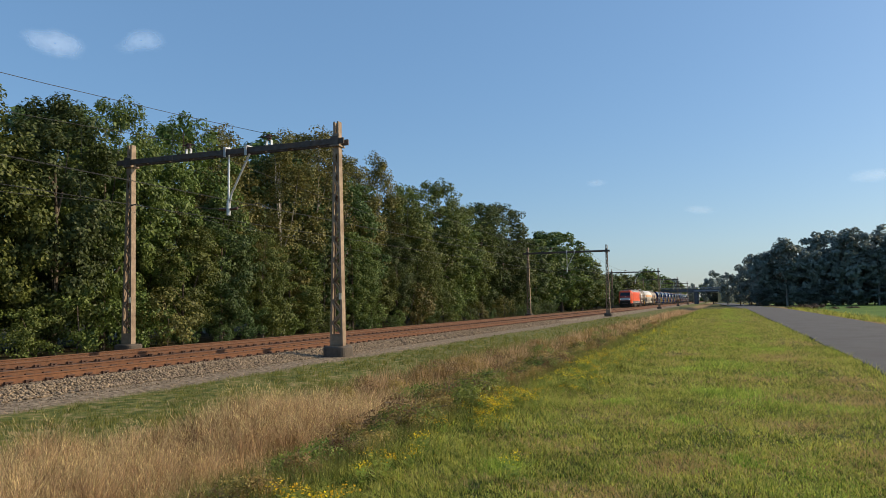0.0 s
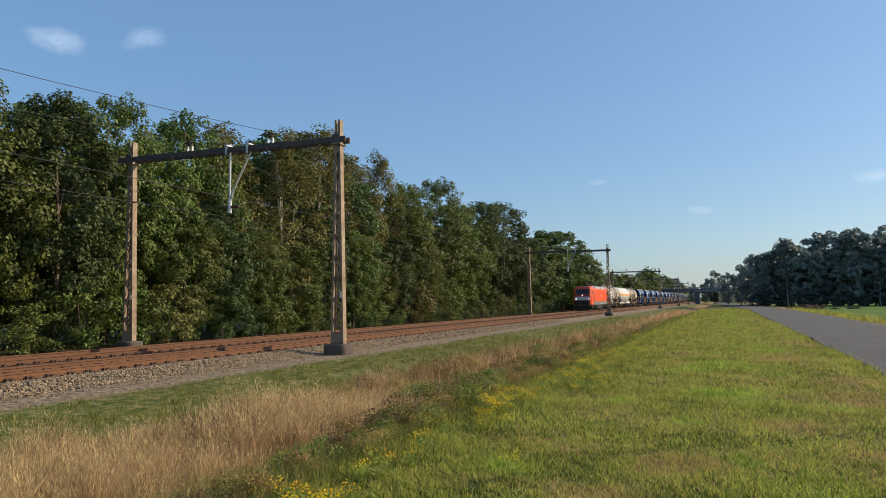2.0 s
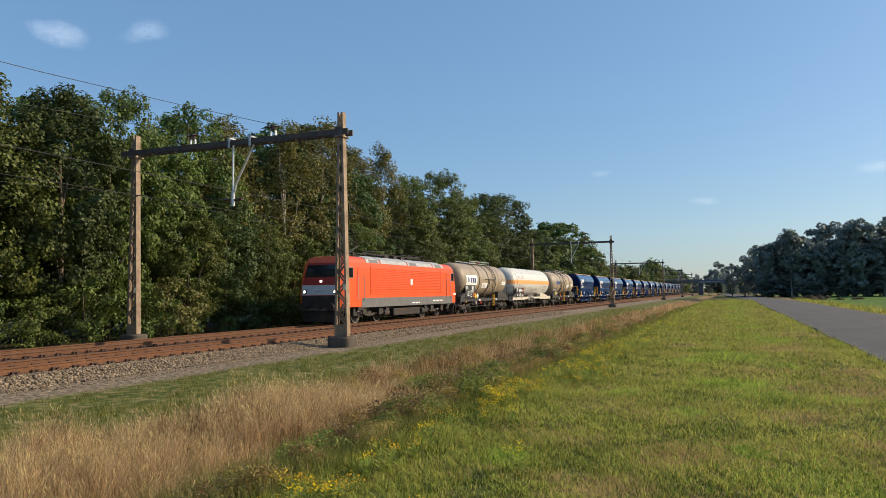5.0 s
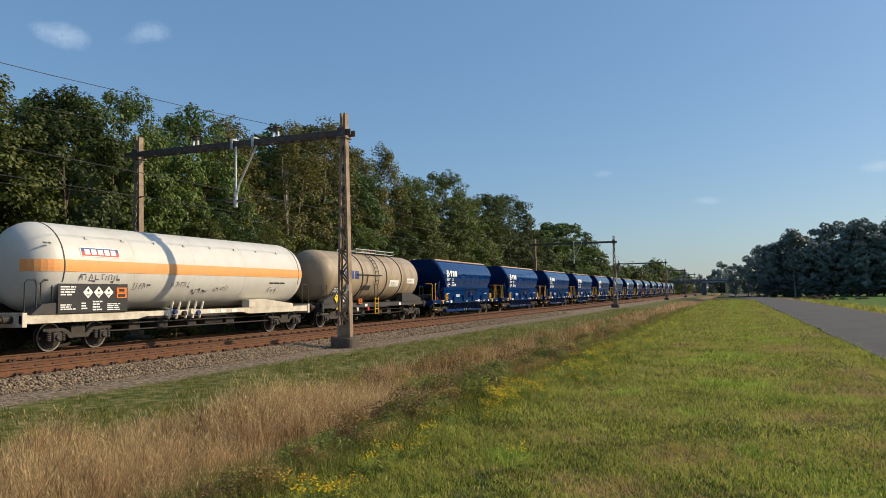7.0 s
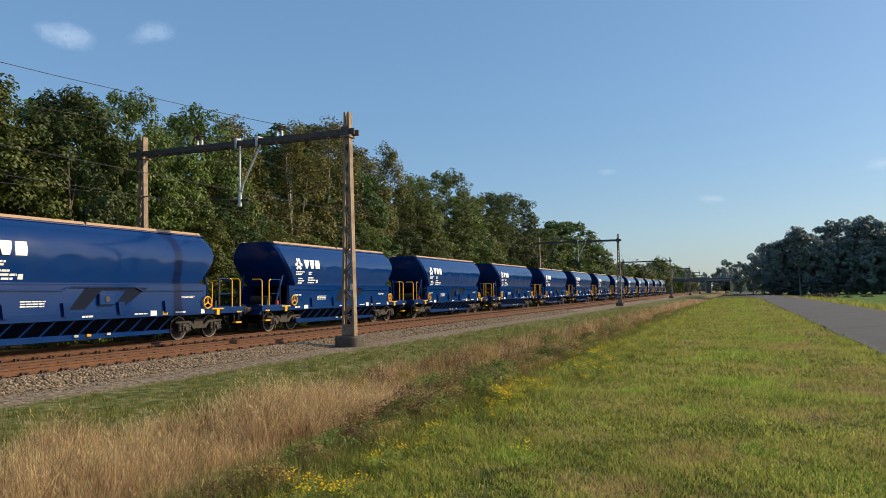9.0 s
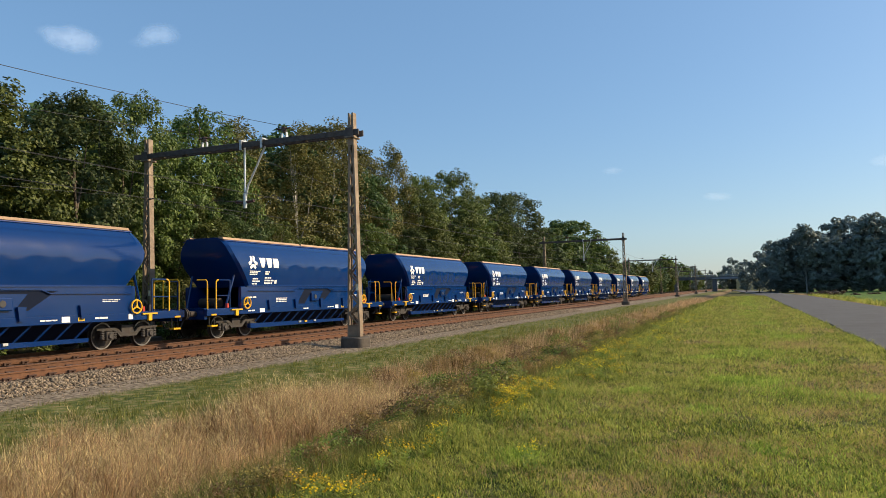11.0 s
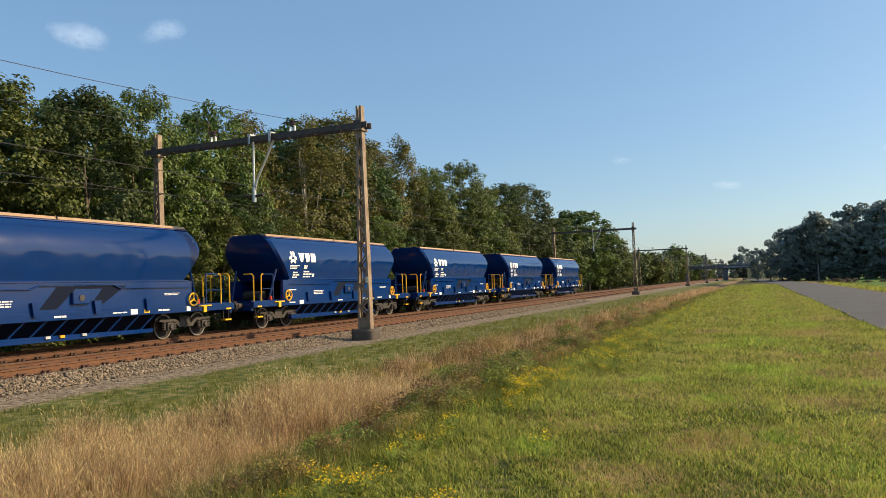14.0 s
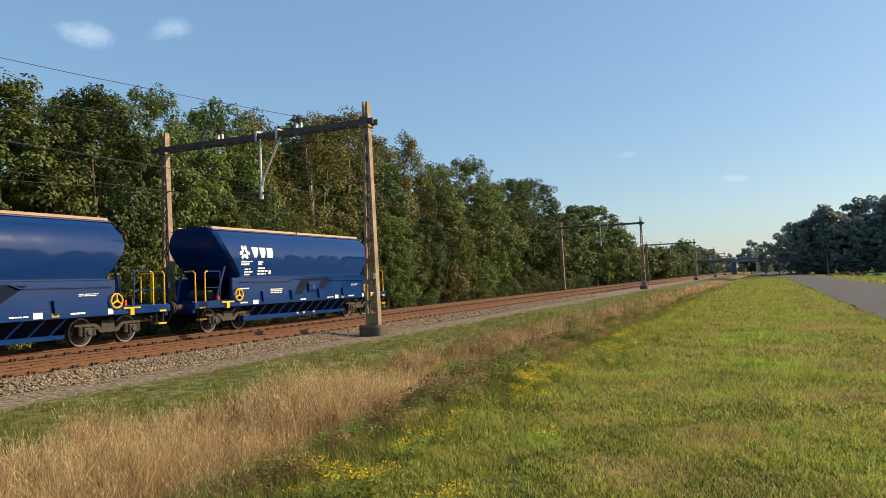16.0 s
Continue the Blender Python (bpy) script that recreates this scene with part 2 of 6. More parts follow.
M_RAGWORT = foliage("ragwort_green", (0.09, 0.16, 0.02), (0.40, 0.46, 0.09), 0.45, 1.3)
M_WEED = foliage("ragwort_leaves", (0.06, 0.105, 0.018), (0.33, 0.36, 0.08), 0.45, 2.6, contrast=1.6, single=0.8)
M_YELLOW = foliage("ragwort_flowers", (0.76, 0.52, 0.008), (0.95, 0.74, 0.03), 0.3, 3.0)
M_BRAMBLE = foliage("bramble_leaves", (0.13, 0.105, 0.032), (0.60, 0.43, 0.13), 0.4, 1.0)
M_BRUSH = foliage("brushwood_twigs", (0.07, 0.05, 0.03), (0.20, 0.14, 0.08), 0.2)
M_ROAD = material("worn_asphalt", (0.138, 0.133, 0.125), 0.9, 0, 0.25, 30, 0.35, 120, (0.085, 0.075, 0.065), 0.5, 0.6, spec=0.2)


def ground_material():
    """Soil, grass, gravel and bed in bands along the line, their edges frayed."""
    m = bpy.data.materials.new("ground")
    m.use_nodes = True
    n, l = m.node_tree.nodes, m.node_tree.links
    b = n["Principled BSDF"]
    b.inputs["Roughness"].default_value = 0.95
    b.inputs["Specular IOR Level"].default_value = 0.1
    geo = n.new("ShaderNodeNewGeometry")
    sep = n.new("ShaderNodeSeparateXYZ")
    l.new(geo.outputs["Position"], sep.inputs[0])

    def noise_of(scale, detail=5):
        t = n.new("ShaderNodeTexNoise")
        t.inputs["Scale"].default_value, t.inputs["Detail"].default_value = scale, detail
        l.new(geo.outputs["Position"], t.inputs["Vector"])
        return t.outputs["Fac"]

    fray = n.new("ShaderNodeMath"); fray.operation = "MULTIPLY_ADD"
    fray.inputs[1].default_value, fray.inputs[2].default_value = 1.4, -0.7
    l.new(noise_of(0.9), fray.inputs[0])
    x = n.new("ShaderNodeMath"); x.operation = "ADD"
    l.new(sep.outputs["X"], x.inputs[0]); l.new(fray.outputs[0], x.inputs[1])

    def blend(colours, scale, lo=0.35, hi=0.65):
        r = n.new("ShaderNodeValToRGB")
        e = r.color_ramp.elements
        for i, c in enumerate(colours):
            pos = lo + (hi - lo) * i / (len(colours) - 1)
            el = e[i] if i < 2 else e.new(pos)
            el.position, el.color = pos, (*c, 1)
        l.new(noise_of(scale, 8), r.inputs[0])
        return r.outputs[0]

    grass = blend([(0.045, 0.062, 0.015), (0.105, 0.105, 0.03), (0.21, 0.16, 0.07)], 2.6)
    dry = blend([(0.15, 0.105, 0.05), (0.32, 0.22, 0.11)], 2.5)
    cess_grass = blend([(0.05, 0.075, 0.02), (0.13, 0.14, 0.04), (0.26, 0.205, 0.10)], 4.0)
    gravel = blend([(0.09, 0.066, 0.045), (0.22, 0.175, 0.125), (0.36, 0.29, 0.20)], 7.0)
    bed = blend([(0.085, 0.05, 0.032), (0.17, 0.10, 0.062)], 8.0)
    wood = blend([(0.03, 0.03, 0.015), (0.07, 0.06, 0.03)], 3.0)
    field = blend([(0.08, 0.14, 0.03), (0.12, 0.19, 0.045)], 0.25)
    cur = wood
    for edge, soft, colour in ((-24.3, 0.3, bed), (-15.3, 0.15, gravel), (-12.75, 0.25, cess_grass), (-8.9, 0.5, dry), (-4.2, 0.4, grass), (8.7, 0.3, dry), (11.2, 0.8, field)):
        mr = n.new("ShaderNodeMapRange")
        mr.inputs[1].default_value, mr.inputs[2].default_value = edge - soft, edge + soft
        l.new(x.outputs[0], mr.inputs[0])
        mx = n.new("ShaderNodeMix"); mx.data_type = "RGBA"
        l.new(mr.outputs[0], mx.inputs["Factor"]); l.new(cur, mx.inputs["A"]); l.new(colour, mx.inputs["B"])
        cur = mx.outputs["Result"]
    l.new(cur, b.inputs["Base Color"])
    bp = n.new("ShaderNodeBump")
    bp.inputs["Strength"].default_value, bp.inputs["Distance"].default_value = 0.6, 0.05
    l.new(noise_of(14, 6), bp.inputs["Height"])
    l.new(bp.outputs[0], b.inputs["Normal"])
    return m


M_GROUND = ground_material()
# ---- ground, road, tracks ----
def build_ground():
    xs = np.concatenate([np.linspace(-700, -70, 12), np.linspace(-60, -27, 12), np.arange(-26, 12, 0.3), np.linspace(13, 60, 14), np.linspace(80, 900, 14)])
    ys = np.concatenate([np.linspace(-300, -20, 10), np.arange(-14, 40, 0.4), np.arange(40, 120, 1.2), np.linspace(122, 420, 60), np.linspace(450, 2600, 16)])
    gx, gy = np.meshgrid(xs, ys)
    v = np.stack([gx, gy, rough_z(gx, gy)], -1).reshape(-1, 3)
    nx, ny = len(xs), len(ys)
    i = (np.arange(ny - 1)[:, None] * nx + np.arange(nx - 1)[None]).ravel()
    f = np.stack([i, i + 1, i + 1 + nx, i + nx], -1)
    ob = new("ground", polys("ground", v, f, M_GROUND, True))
    tagged(ob, "grassy railway verge with a dry ditch and gravel path", "ground", kind="structure")


build_ground()


def build_road():
    ys = np.concatenate([np.arange(-40, 60, 2.0), np.linspace(60, 330, 60)])
    left = 3.15 + 0.06 * np.sin(ys * 1.7) + 0.05 * np.sin(ys * 0.6)
    right = 8.75 + 0.05 * np.sin(ys * 1.3 + 1)
    shift = np.interp(ys, (0, 120, 330), (0, 0, -8.0))
    rings = [[(a + s, y, -0.20), (a + s + 0.03, y, -0.075), ((a + b) / 2 + s, y, -0.045), (b + s - 0.03, y, -0.075), (b + s, y, -0.20)] for a, b, s, y in zip(left, right, shift, ys)]
    ob = part("road", loft(rings, close=False, caps=False), M_ROAD)
    tagged(ob, "narrow grey asphalt service road along the verge", "road", kind="structure")


build_road()

RAIL_SECTION = [(-0.075, -0.172), (0.075, -0.172), (0.075, -0.160), (0.012, -0.135), (0.012, -0.045), (0.036, -0.036), (0.036, -0.006), (0.028, 0.0), (-0.028, 0.0), (-0.036, -0.006), (-0.036, -0.036), (-0.012, -0.045), (-0.012, -0.135), (-0.075, -0.160)]


def sleeper_mesh():
    bm = bmesh.new()
    add_box(bm, -1.25, 1.25, -0.13, 0.13, -0.33, -0.18, 0.02)
    me = bpy.data.meshes.new("sleeper")
    bm.to_mesh(me)
    bm.free()
    me.materials.append(M_SLEEPER)
    return me


def clip_mesh():
    """Spring clips on both sides of both rails, standing up from the sleeper."""
    bm = bmesh.new()
    for gx in (-0.7525, 0.7525):
        for s in (-1, 1):
            for dy in (-0.07, 0.07):
                add_box(bm, gx + s * 0.10 - 0.035, gx + s * 0.10 + 0.035, dy - 0.028, dy + 0.028, -0.185, -0.105, 0)
            add_tube(bm, (gx + s * 0.13, -0.11, -0.12), (gx + s * 0.13, 0.11, -0.12), 0.018, None, 5)
    me = bpy.data.meshes.new("rail_clips")
    bm.to_mesh(me)
    bm.free()
    me.materials.append(M_CLIP)
    return me


def build_track(name, cx):
    track = thing(name, pose(cx, 0, RAIL_Z), "rust-brown railway track on concrete sleepers in ballast", "railway track", "parallel tracks", "structure")
    for gx in (-0.7525, 0.7525):
        rail = part("rail", loft([[(gx + x, y, z) for x, z in RAIL_SECTION] for y in (-150, 1200)]), M_RUST, track)
        part("rail_head", box(gx - 0.022, gx + 0.022, -150, 1200, 0.0005, 0.003), M_RAILTOP, rail, "worn running surface of the rail")
    sm, cm = sleeper_mesh(), clip_mesh()
    ys = np.arange(8.0, 230.0, 0.6)
    for y in ys[:150]:
        s = part("sleeper", sm, None, track, at=pose(0, y + 0.03 * math.sin(y * 7), 0, 0, 0, 0.6 * math.sin(y * 3)))
        part("rail_clip", cm, None, s)
    for nm, src, mat in (("far_sleepers", sm, M_SLEEPER), ("far_rail_clips", cm, M_CLIP)):
        base_v = np.array([v.co for v in src.vertices])
        src.calc_loop_triangles()
        base_f = np.array([t.vertices for t in src.loop_triangles])
        yy = np.concatenate([np.arange(-6, 8.0, 0.6), ys[150:] if nm == "far_sleepers" else ys[150:230]])
        v = (base_v[None] + np.stack([yy * 0, yy, yy * 0], -1)[:, None]).reshape(-1, 3)
        f = (base_f[None] + (np.arange(len(yy)) * len(base_v))[:, None, None]).reshape(-1, 3)
        tagged(part(nm, polys(nm, v, f, mat), None, track), kind="stuff")


build_track("track_near", NEAR_X)
build_track("track_far", FAR_X)


def build_ballast():
    """Loose stones over the shoulder and between the rails."""
    def strip(x0, x1, y0, y1, per_m2, lo, hi):
        k = int((x1 - x0) * (y1 - y0) * per_m2)
        x, y = rng.uniform(x0, x1, k), rng.uniform(y0, y1, k)
        return x, y, rng.uniform(lo, hi, k)
    parts_ = [strip(-15.75, -14.35, 9, 32, 330, 0.024, 0.055), strip(-15.75, -14.4, 32, 70, 110, 0.04, 0.07), strip(-14.5, -13.6, 9, 30, 45, 0.012, 0.03),
              strip(-16.1, -15.6, 9, 60, 120, 0.02, 0.045), strip(-23.4, -22.2, 14, 60, 90, 0.025, 0.05)]
    x, y, r = (np.concatenate(c) for c in zip(*parts_))
    base = np.array([(1, 0, 0), (-1, 0, 0), (0, 1, 0), (0, -1, 0), (0, 0, 1), (0, 0, -1)], float)
    tri = np.array([(0, 2, 4), (2, 1, 4), (1, 3, 4), (3, 0, 4), (2, 0, 5), (1, 2, 5), (3, 1, 5), (0, 3, 5)])
    k = len(x)
    v = base[None] * rng.uniform(0.6, 1.25, (k, 6, 1)) + rng.normal(0, 0.22, (k, 6, 3))
    a = rng.uniform(0, 6.28, k)
    c, s = np.cos(a), np.sin(a)
    vx, vy = v[..., 0] * c[:, None] - v[..., 1] * s[:, None], v[..., 0] * s[:, None] + v[..., 1] * c[:, None]
    v = np.stack([vx, vy, v[..., 2] * 0.8], -1) * r[:, None, None]
    v += np.stack([x, y, ground_z(x) + r * 0.35], -1)[:, None]
    f = (tri[None] + (np.arange(k) * 6)[:, None, None]).reshape(-1, 3)
    tagged(new("ballast", polys("ballast", v.reshape(-1, 3), f, M_BALLAST)), "grey-brown crushed stone ballast beside the rails", "ballast", kind="stuff")


build_ballast()
# ---- catenary portals and wires ----
def lattice_mast(portal, x, flip):
    """Two channels with a zigzag between them, wider at the foot, on a concrete footing."""
    mast = part("mast", box(x - 0.25, x + 0.25, -0.11, 0.11, -0.02, 0.012), M_STEEL, portal)
    top, cut = 8.62, 7.6

    def half(z):
        return np.interp(z, (0, cut, top), (0.275, 0.125, 0.115))

    for s in (-1, 1):
        rings = []
        for z in (0.0, cut, top):
            w = half(z)
            o, i, e = x + s * w, x + s * (w - 0.012), x + s * (w - 0.075)
            rings.append([(o, -0.13, z), (e, -0.13, z), (e, -0.117, z), (i, -0.117, z), (i, 0.117, z), (e, 0.117, z), (e, 0.13, z), (o, 0.13, z)])
        part("channel", loft(rings), M_STEEL, mast)
    zs = np.linspace(0.46, cut, 19)
    for i, (a, b) in enumerate(zip(zs, zs[1:])):
        s = 1 if i % 2 else -1
        wa, wb = half(a) - 0.06, half(b) - 0.06
        for yy in (-0.118, 0.118):
            bm = bmesh.new()
            p, q = Vector((x - s * wa, yy, a)), Vector((x + s * wb, yy, b))
            d = (q - p).normalized()
            up = Vector((-d.z, 0, d.x)) * 0.035
            add_loft(bm, [[p + up + Vector((0, o, 0)), p - up + Vector((0, o, 0)), q - up + Vector((0, o, 0)), q + up + Vector((0, o, 0))] for o in (-0.006, 0.006)])
            part("brace", bm, M_STEEL, mast)
    for yy in (-0.125, 0.113):
        part("gusset_plate", box(x - 0.262, x + 0.262, yy, yy + 0.012, 0.02, 0.44), M_STEEL, mast)
    part("head_plate", box(x - 0.135, x + 0.135, -0.147, -0.133, 7.35, 8.15), M_STEEL, mast)
    g = ground_z(x)
    rings = []
    for z, w in ((g - 0.4, 0.50), (-0.07, 0.50), (-0.02, 0.46)):
        rings.append([(x + w * math.copysign(abs(math.cos(a)) ** 0.55, math.cos(a)), w * 0.9 * math.copysign(abs(math.sin(a)) ** 0.55, math.sin(a)), z) for a in np.linspace(0, 2 * math.pi, 24, endpoint=False)])
    part("footing", loft(rings), M_CONCRETE, portal, "stained concrete mast footing")
    part("number_plate", box(x + 0.12, x + 0.23, -0.148, -0.14, 1.75, 1.98), M_PLATE, mast, "small pale plate")
    return mast


def build_portal():
    portal = thing("catenary_portal", pose(0, PORTALS[1], 0), "weathered steel lattice catenary portal spanning two tracks", "catenary portal", "portals along the line")
    lattice_mast(portal, POST_R, 1)
    left = lattice_mast(portal, POST_L, -1)
    beam = part("beam", box(POST_L - 0.62, POST_R + 0.38, -0.22, -0.15, 7.72, 7.95, 0.012), M_BEAM, portal, "dark steel cross beam")
    bm = bmesh.new()
    add_box(bm, POST_L - 0.62, POST_R + 0.38, 0.15, 0.22, 7.72, 7.95, 0.012)
    part("rear_beam", bm, M_BEAM, portal, "dark steel cross beam")
    for x in np.linspace(POST_L + 0.9, POST_R - 0.9, 8):
        part("batten", box(x - 0.1, x + 0.1, -0.148, 0.148, 7.71, 7.726), M_BEAM, beam)
    for x in (POST_L, POST_R):
        part("bracket", box(x - 0.17, x + 0.17, -0.27, -0.252, 7.62, 8.02, 0.006), M_BEAM, beam)
        part("clamp", box(x - 0.19, x + 0.19, -0.27, 0.27, 7.63, 7.695, 0.006), M_STEEL, beam)
    # hanging column in the middle with its stay
    cx = -18.88
    col = part("hanging_column", tube((cx, -0.02, 8.1), (cx, -0.02, 5.85), 0.045), M_GALV, portal, "pale galvanised hanging column")
    part("foot_piece", tube((cx, -0.02, 5.85), (cx, -0.02, 5.25), 0.085), M_GALV, col)
    part("stay", bent([(cx + 1.02, -0.02, 7.72), (cx + 0.16, -0.02, 6.15), (cx + 0.05, -0.02, 5.75)], 0.042), M_GALV, col)
    for x in (cx, cx + 1.02):
        part("beam_clamp", box(x - 0.07, x + 0.07, -0.32, 0.32, 7.98, 8.03), M_GALV, col)
        part("beam_clamp", box(x - 0.05, x + 0.05, -0.31, -0.285, 7.62, 8.03), M_GALV, col)
    for tx, s in ((NEAR_X, 1), (FAR_X, -1)):
        ins = part("insulator", tube((cx + s * 0.1, -0.02, 5.5), (cx + s * 0.45, -0.02, 5.53), 0.06, None, 10), M_PORCELAIN, portal, "brown ribbed insulator")
        part("steady_arm", bent([(cx + s * 0.4, -0.02, 5.53), (tx - s * 0.5, -0.02, 5.68), (tx, -0.02, 5.46)], 0.014, 6), M_BEAM, ins)
        sup = part("messenger_support", box(tx - 0.13, tx - 0.09, -0.05, 0.05, 7.962, 8.2), M_GALV, portal)
        part("support_plate", box(tx + 0.1, tx + 0.14, -0.05, 0.05, 7.962, 8.2), M_GALV, sup)
        bm = bmesh.new()
        for k in range(4):
            add_tube(bm, (tx + 0.02, -0.02, 8.2 + k * 0.055), (tx + 0.02, -0.02, 8.24 + k * 0.055), 0.12 if k % 2 else 0.08, None, 12)
        add_tube(bm, (tx - 0.3, -0.02, 8.36), (tx + 0.3, -0.02, 8.36), 0.03, None, 8)
        part("post_insulator", bm, M_PORCELAIN, portal, "brown post insulator")
    part("wire_bracket", bent([(POST_L + 0.15, -0.14, 5.95), (POST_L + 0.6, -0.3, 5.95)], 0.03), M_BEAM, left)
    return portal


first = build_portal()
for y in PORTALS[:1] + PORTALS[2:]:
    copy_thing(first, pose(0, y, 0))


def wire_mesh(pts, r, n=5):
    pts = np.asarray(pts, float)
    a = np.linspace(0, 2 * math.pi, n, endpoint=False)
    ring = np.stack([np.cos(a) * r, np.zeros(n), np.sin(a) * r], -1)
    v = (pts[:, None] + ring[None]).reshape(-1, 3)
    i = (np.arange(len(pts) - 1)[:, None] * n + np.arange(n)[None]).ravel()
    j = (np.arange(len(pts) - 1)[:, None] * n + (np.arange(n)[None] + 1) % n).ravel()
    return v, np.stack([i, j, j + n, i + n], -1)


def build_wires():
    spans = list(zip(PORTALS, PORTALS[1:]))

    def sagging(x, z, sag, y0, y1, k=14):
        return [(x, y0 + (y1 - y0) * u, z - sag * 4 * u * (1 - u)) for u in np.linspace(0, 1, k)]

    for tx, grp in ((NEAR_X, "near"), (FAR_X, "far")):
        line = thing("overhead_line", pose(0, 0, 0), "thin dark overhead line with contact and messenger wires", "overhead line", "lines over the tracks")
        mess = []
        for y0, y1 in spans:
            mess += sagging(tx, 8.45, 1.6, y0, y1)
        v, f = wire_mesh(mess, 0.010)
        part("messenger_wire", polys("messenger_wire", v, f, M_WIRE), None, line)
        for off in (-0.04, 0.04):
            v, f = wire_mesh([(tx + off, y, 5.45) for y in np.linspace(PORTALS[0], PORTALS[-1], 80)], 0.006)
            part("contact_wire", polys("contact_wire", v, f, M_WIRE), None, line)
        for y0, y1 in spans[:4]:
            for u in np.arange(0.08, 0.97, 0.12):
                part("dropper", tube((tx, y0 + (y1 - y0) * u, 5.46), (tx, y0 + (y1 - y0) * u, 8.45 - 6.4 * u * (1 - u)), 0.006, None, 4), M_WIRE, line)
    feeder = thing("feeder_line", pose(0, 0, 0), "thin dark cable strung along the masts", "cable")
    pts = []
    for y0, y1 in spans:
        pts += sagging(POST_L + 0.6, 5.95, 0.9, y0, y1)
    v, f = wire_mesh(pts, 0.009)
    part("cable", polys("cable", v, f, M_WIRE), None, feeder)


build_wires()
# ---- train ----
CARS = []
M_ORANGE = material("orange_red_paint", (0.80, 0.105, 0.022), 0.35, 0, 0.06, 3, 0.03, 30, (0.55, 0.07, 0.03), 0.35, 1.0, vary_random=0)
# orange darkened for the cab front's shade; door seams share it
M_SHADE_SEAM_RED = material("shade_and_seam_red", (0.33, 0.028, 0.02), 0.4, 0, 0.1, 4, vary_random=0)
M_SKIRT = material("grey_skirt_paint", (0.15, 0.15, 0.15), 0.5, 0, 0.15, 3, 0, 1, (0.12, 0.10, 0.08), 0.5, 1.5, vary_random=0)
M_ROOF = material("grey_roof_paint", (0.42, 0.43, 0.43), 0.5, 0, 0.15, 3, 0, 1, (0.22, 0.20, 0.18), 0.5, 1.0, vary_random=0)
M_BAND = material("light_grey_paint", (0.55, 0.57, 0.58), 0.4, 0, 0.08, 4, vary_random=0)
M_GLASS = material("dark_cab_glass", (0.012, 0.014, 0.018), 0.06, 0, 0.05, vary_random=0)
M_BLUE = material("dark_blue_paint", (0.0012, 0.027, 0.130), 0.12, 0, 0.05, 2.0, 0.3, 0.85, (0.003, 0.032, 0.115), 0.3, 0.8, vary_random=0.08, spec=0.5)
# navy deepened to near-black for the shade in the hatch openings
M_NAVY_SHADE = material("navy_shade_paint", (0.001, 0.006, 0.022), 0.7, 0, 0.1, 3, vary_random=0, spec=0.15)
M_CREAM = material("soiled_cream_tank", (0.36, 0.29, 0.20), 0.42, 0, 0.07, 2.5, 0.02, 10, (0.17, 0.13, 0.09), 0.85, 0.6, vary_random=0.06, streak=(1.0, 2.6, 0.5))
M_WHITE = material("white_tank_paint", (0.64, 0.64, 0.60), 0.38, 0, 0.04, 3, 0.01, 8, (0.50, 0.45, 0.36), 0.4, 0.5, vary_random=0, streak=(1.0, 2.2, 0.4))
M_CREAMFRAME = material("cream_frame_paint", (0.62, 0.57, 0.46), 0.55, 0, 0.15, 5, 0, 1, (0.25, 0.18, 0.12), 0.5, 1.5, vary_random=0)
M_FRAME = material("sooty_frame_and_shade", (0.028, 0.026, 0.024), 0.75, 0.1, 0.3, 6, 0.1, 40, (0.12, 0.08, 0.055), 0.5, 2)
M_SADDLE = material("dark_grey_saddle", (0.034, 0.034, 0.035), 0.6, 0, 0.2, 4, 0, 1, (0.09, 0.075, 0.06), 0.5, 1.5)
M_BOGIE = material("brown_grey_bogie", (0.052, 0.046, 0.041), 0.8, 0.1, 0.3, 7, 0.2, 50, (0.07, 0.05, 0.035), 0.6, 3)
M_WHEEL = material("dark_wheel_steel", (0.035, 0.029, 0.025), 0.7, 0.3, 0.3, 9)
M_TYRE = material("bright_worn_tyre", (0.26, 0.235, 0.21), 0.4, 0.5, 0.2, 12)
M_TAN = material("tan_roof_edge", (0.44, 0.28, 0.16), 0.6, 0, 0.12, 3, 0.1, 20, (0.40, 0.26, 0.15), 0.5, 1.5)
M_OCHRE = material("yellow_handrail_paint", (0.80, 0.42, 0.015), 0.4, 0, 0.1, 10)
M_MARKW = material("white_lettering", (0.82, 0.82, 0.80), 0.5, 0, 0.08, 9, vary_random=0)
M_MARKB = material("blue_lettering", (0.035, 0.055, 0.20), 0.5, 0, 0.08, 9, vary_random=0)
M_MARKK = material("black_panel", (0.022, 0.022, 0.024), 0.5, 0, 0.2, 6, vary_random=0)
M_MARKR = material("red_panel", (0.62, 0.05, 0.03), 0.5, 0, 0.1, 6, vary_random=0)
M_PEACH = material("orange_tank_band", (0.88, 0.38, 0.12), 0.45, 0, 0.06, 3, 0, 1, (0.7, 0.4, 0.2), 0.3, 0.8, vary_random=0)
M_HAZ = material("orange_hazard_plate", (0.85, 0.20, 0.015), 0.5, 0, 0.05, vary_random=0)
M_YEL = material("yellow_hazard_label", (0.88, 0.62, 0.02), 0.5, 0, 0.05, vary_random=0)
M_SCRIBBLE = material("dark_spray_paint", (0.09, 0.085, 0.10), 0.6, 0, 0.2, 9, vary_random=0)


def glow(name, colour, strength):
    m = bpy.data.materials.new(name)
    m.use_nodes = True
    b = m.node_tree.nodes["Principled BSDF"]
    b.inputs["Emission Color"].default_value = (*colour, 1)
    b.inputs["Emission Strength"].default_value = strength
    return m


M_HEADLIGHT = glow("lit_headlight", (1.0, 0.95, 0.8), 3.5)
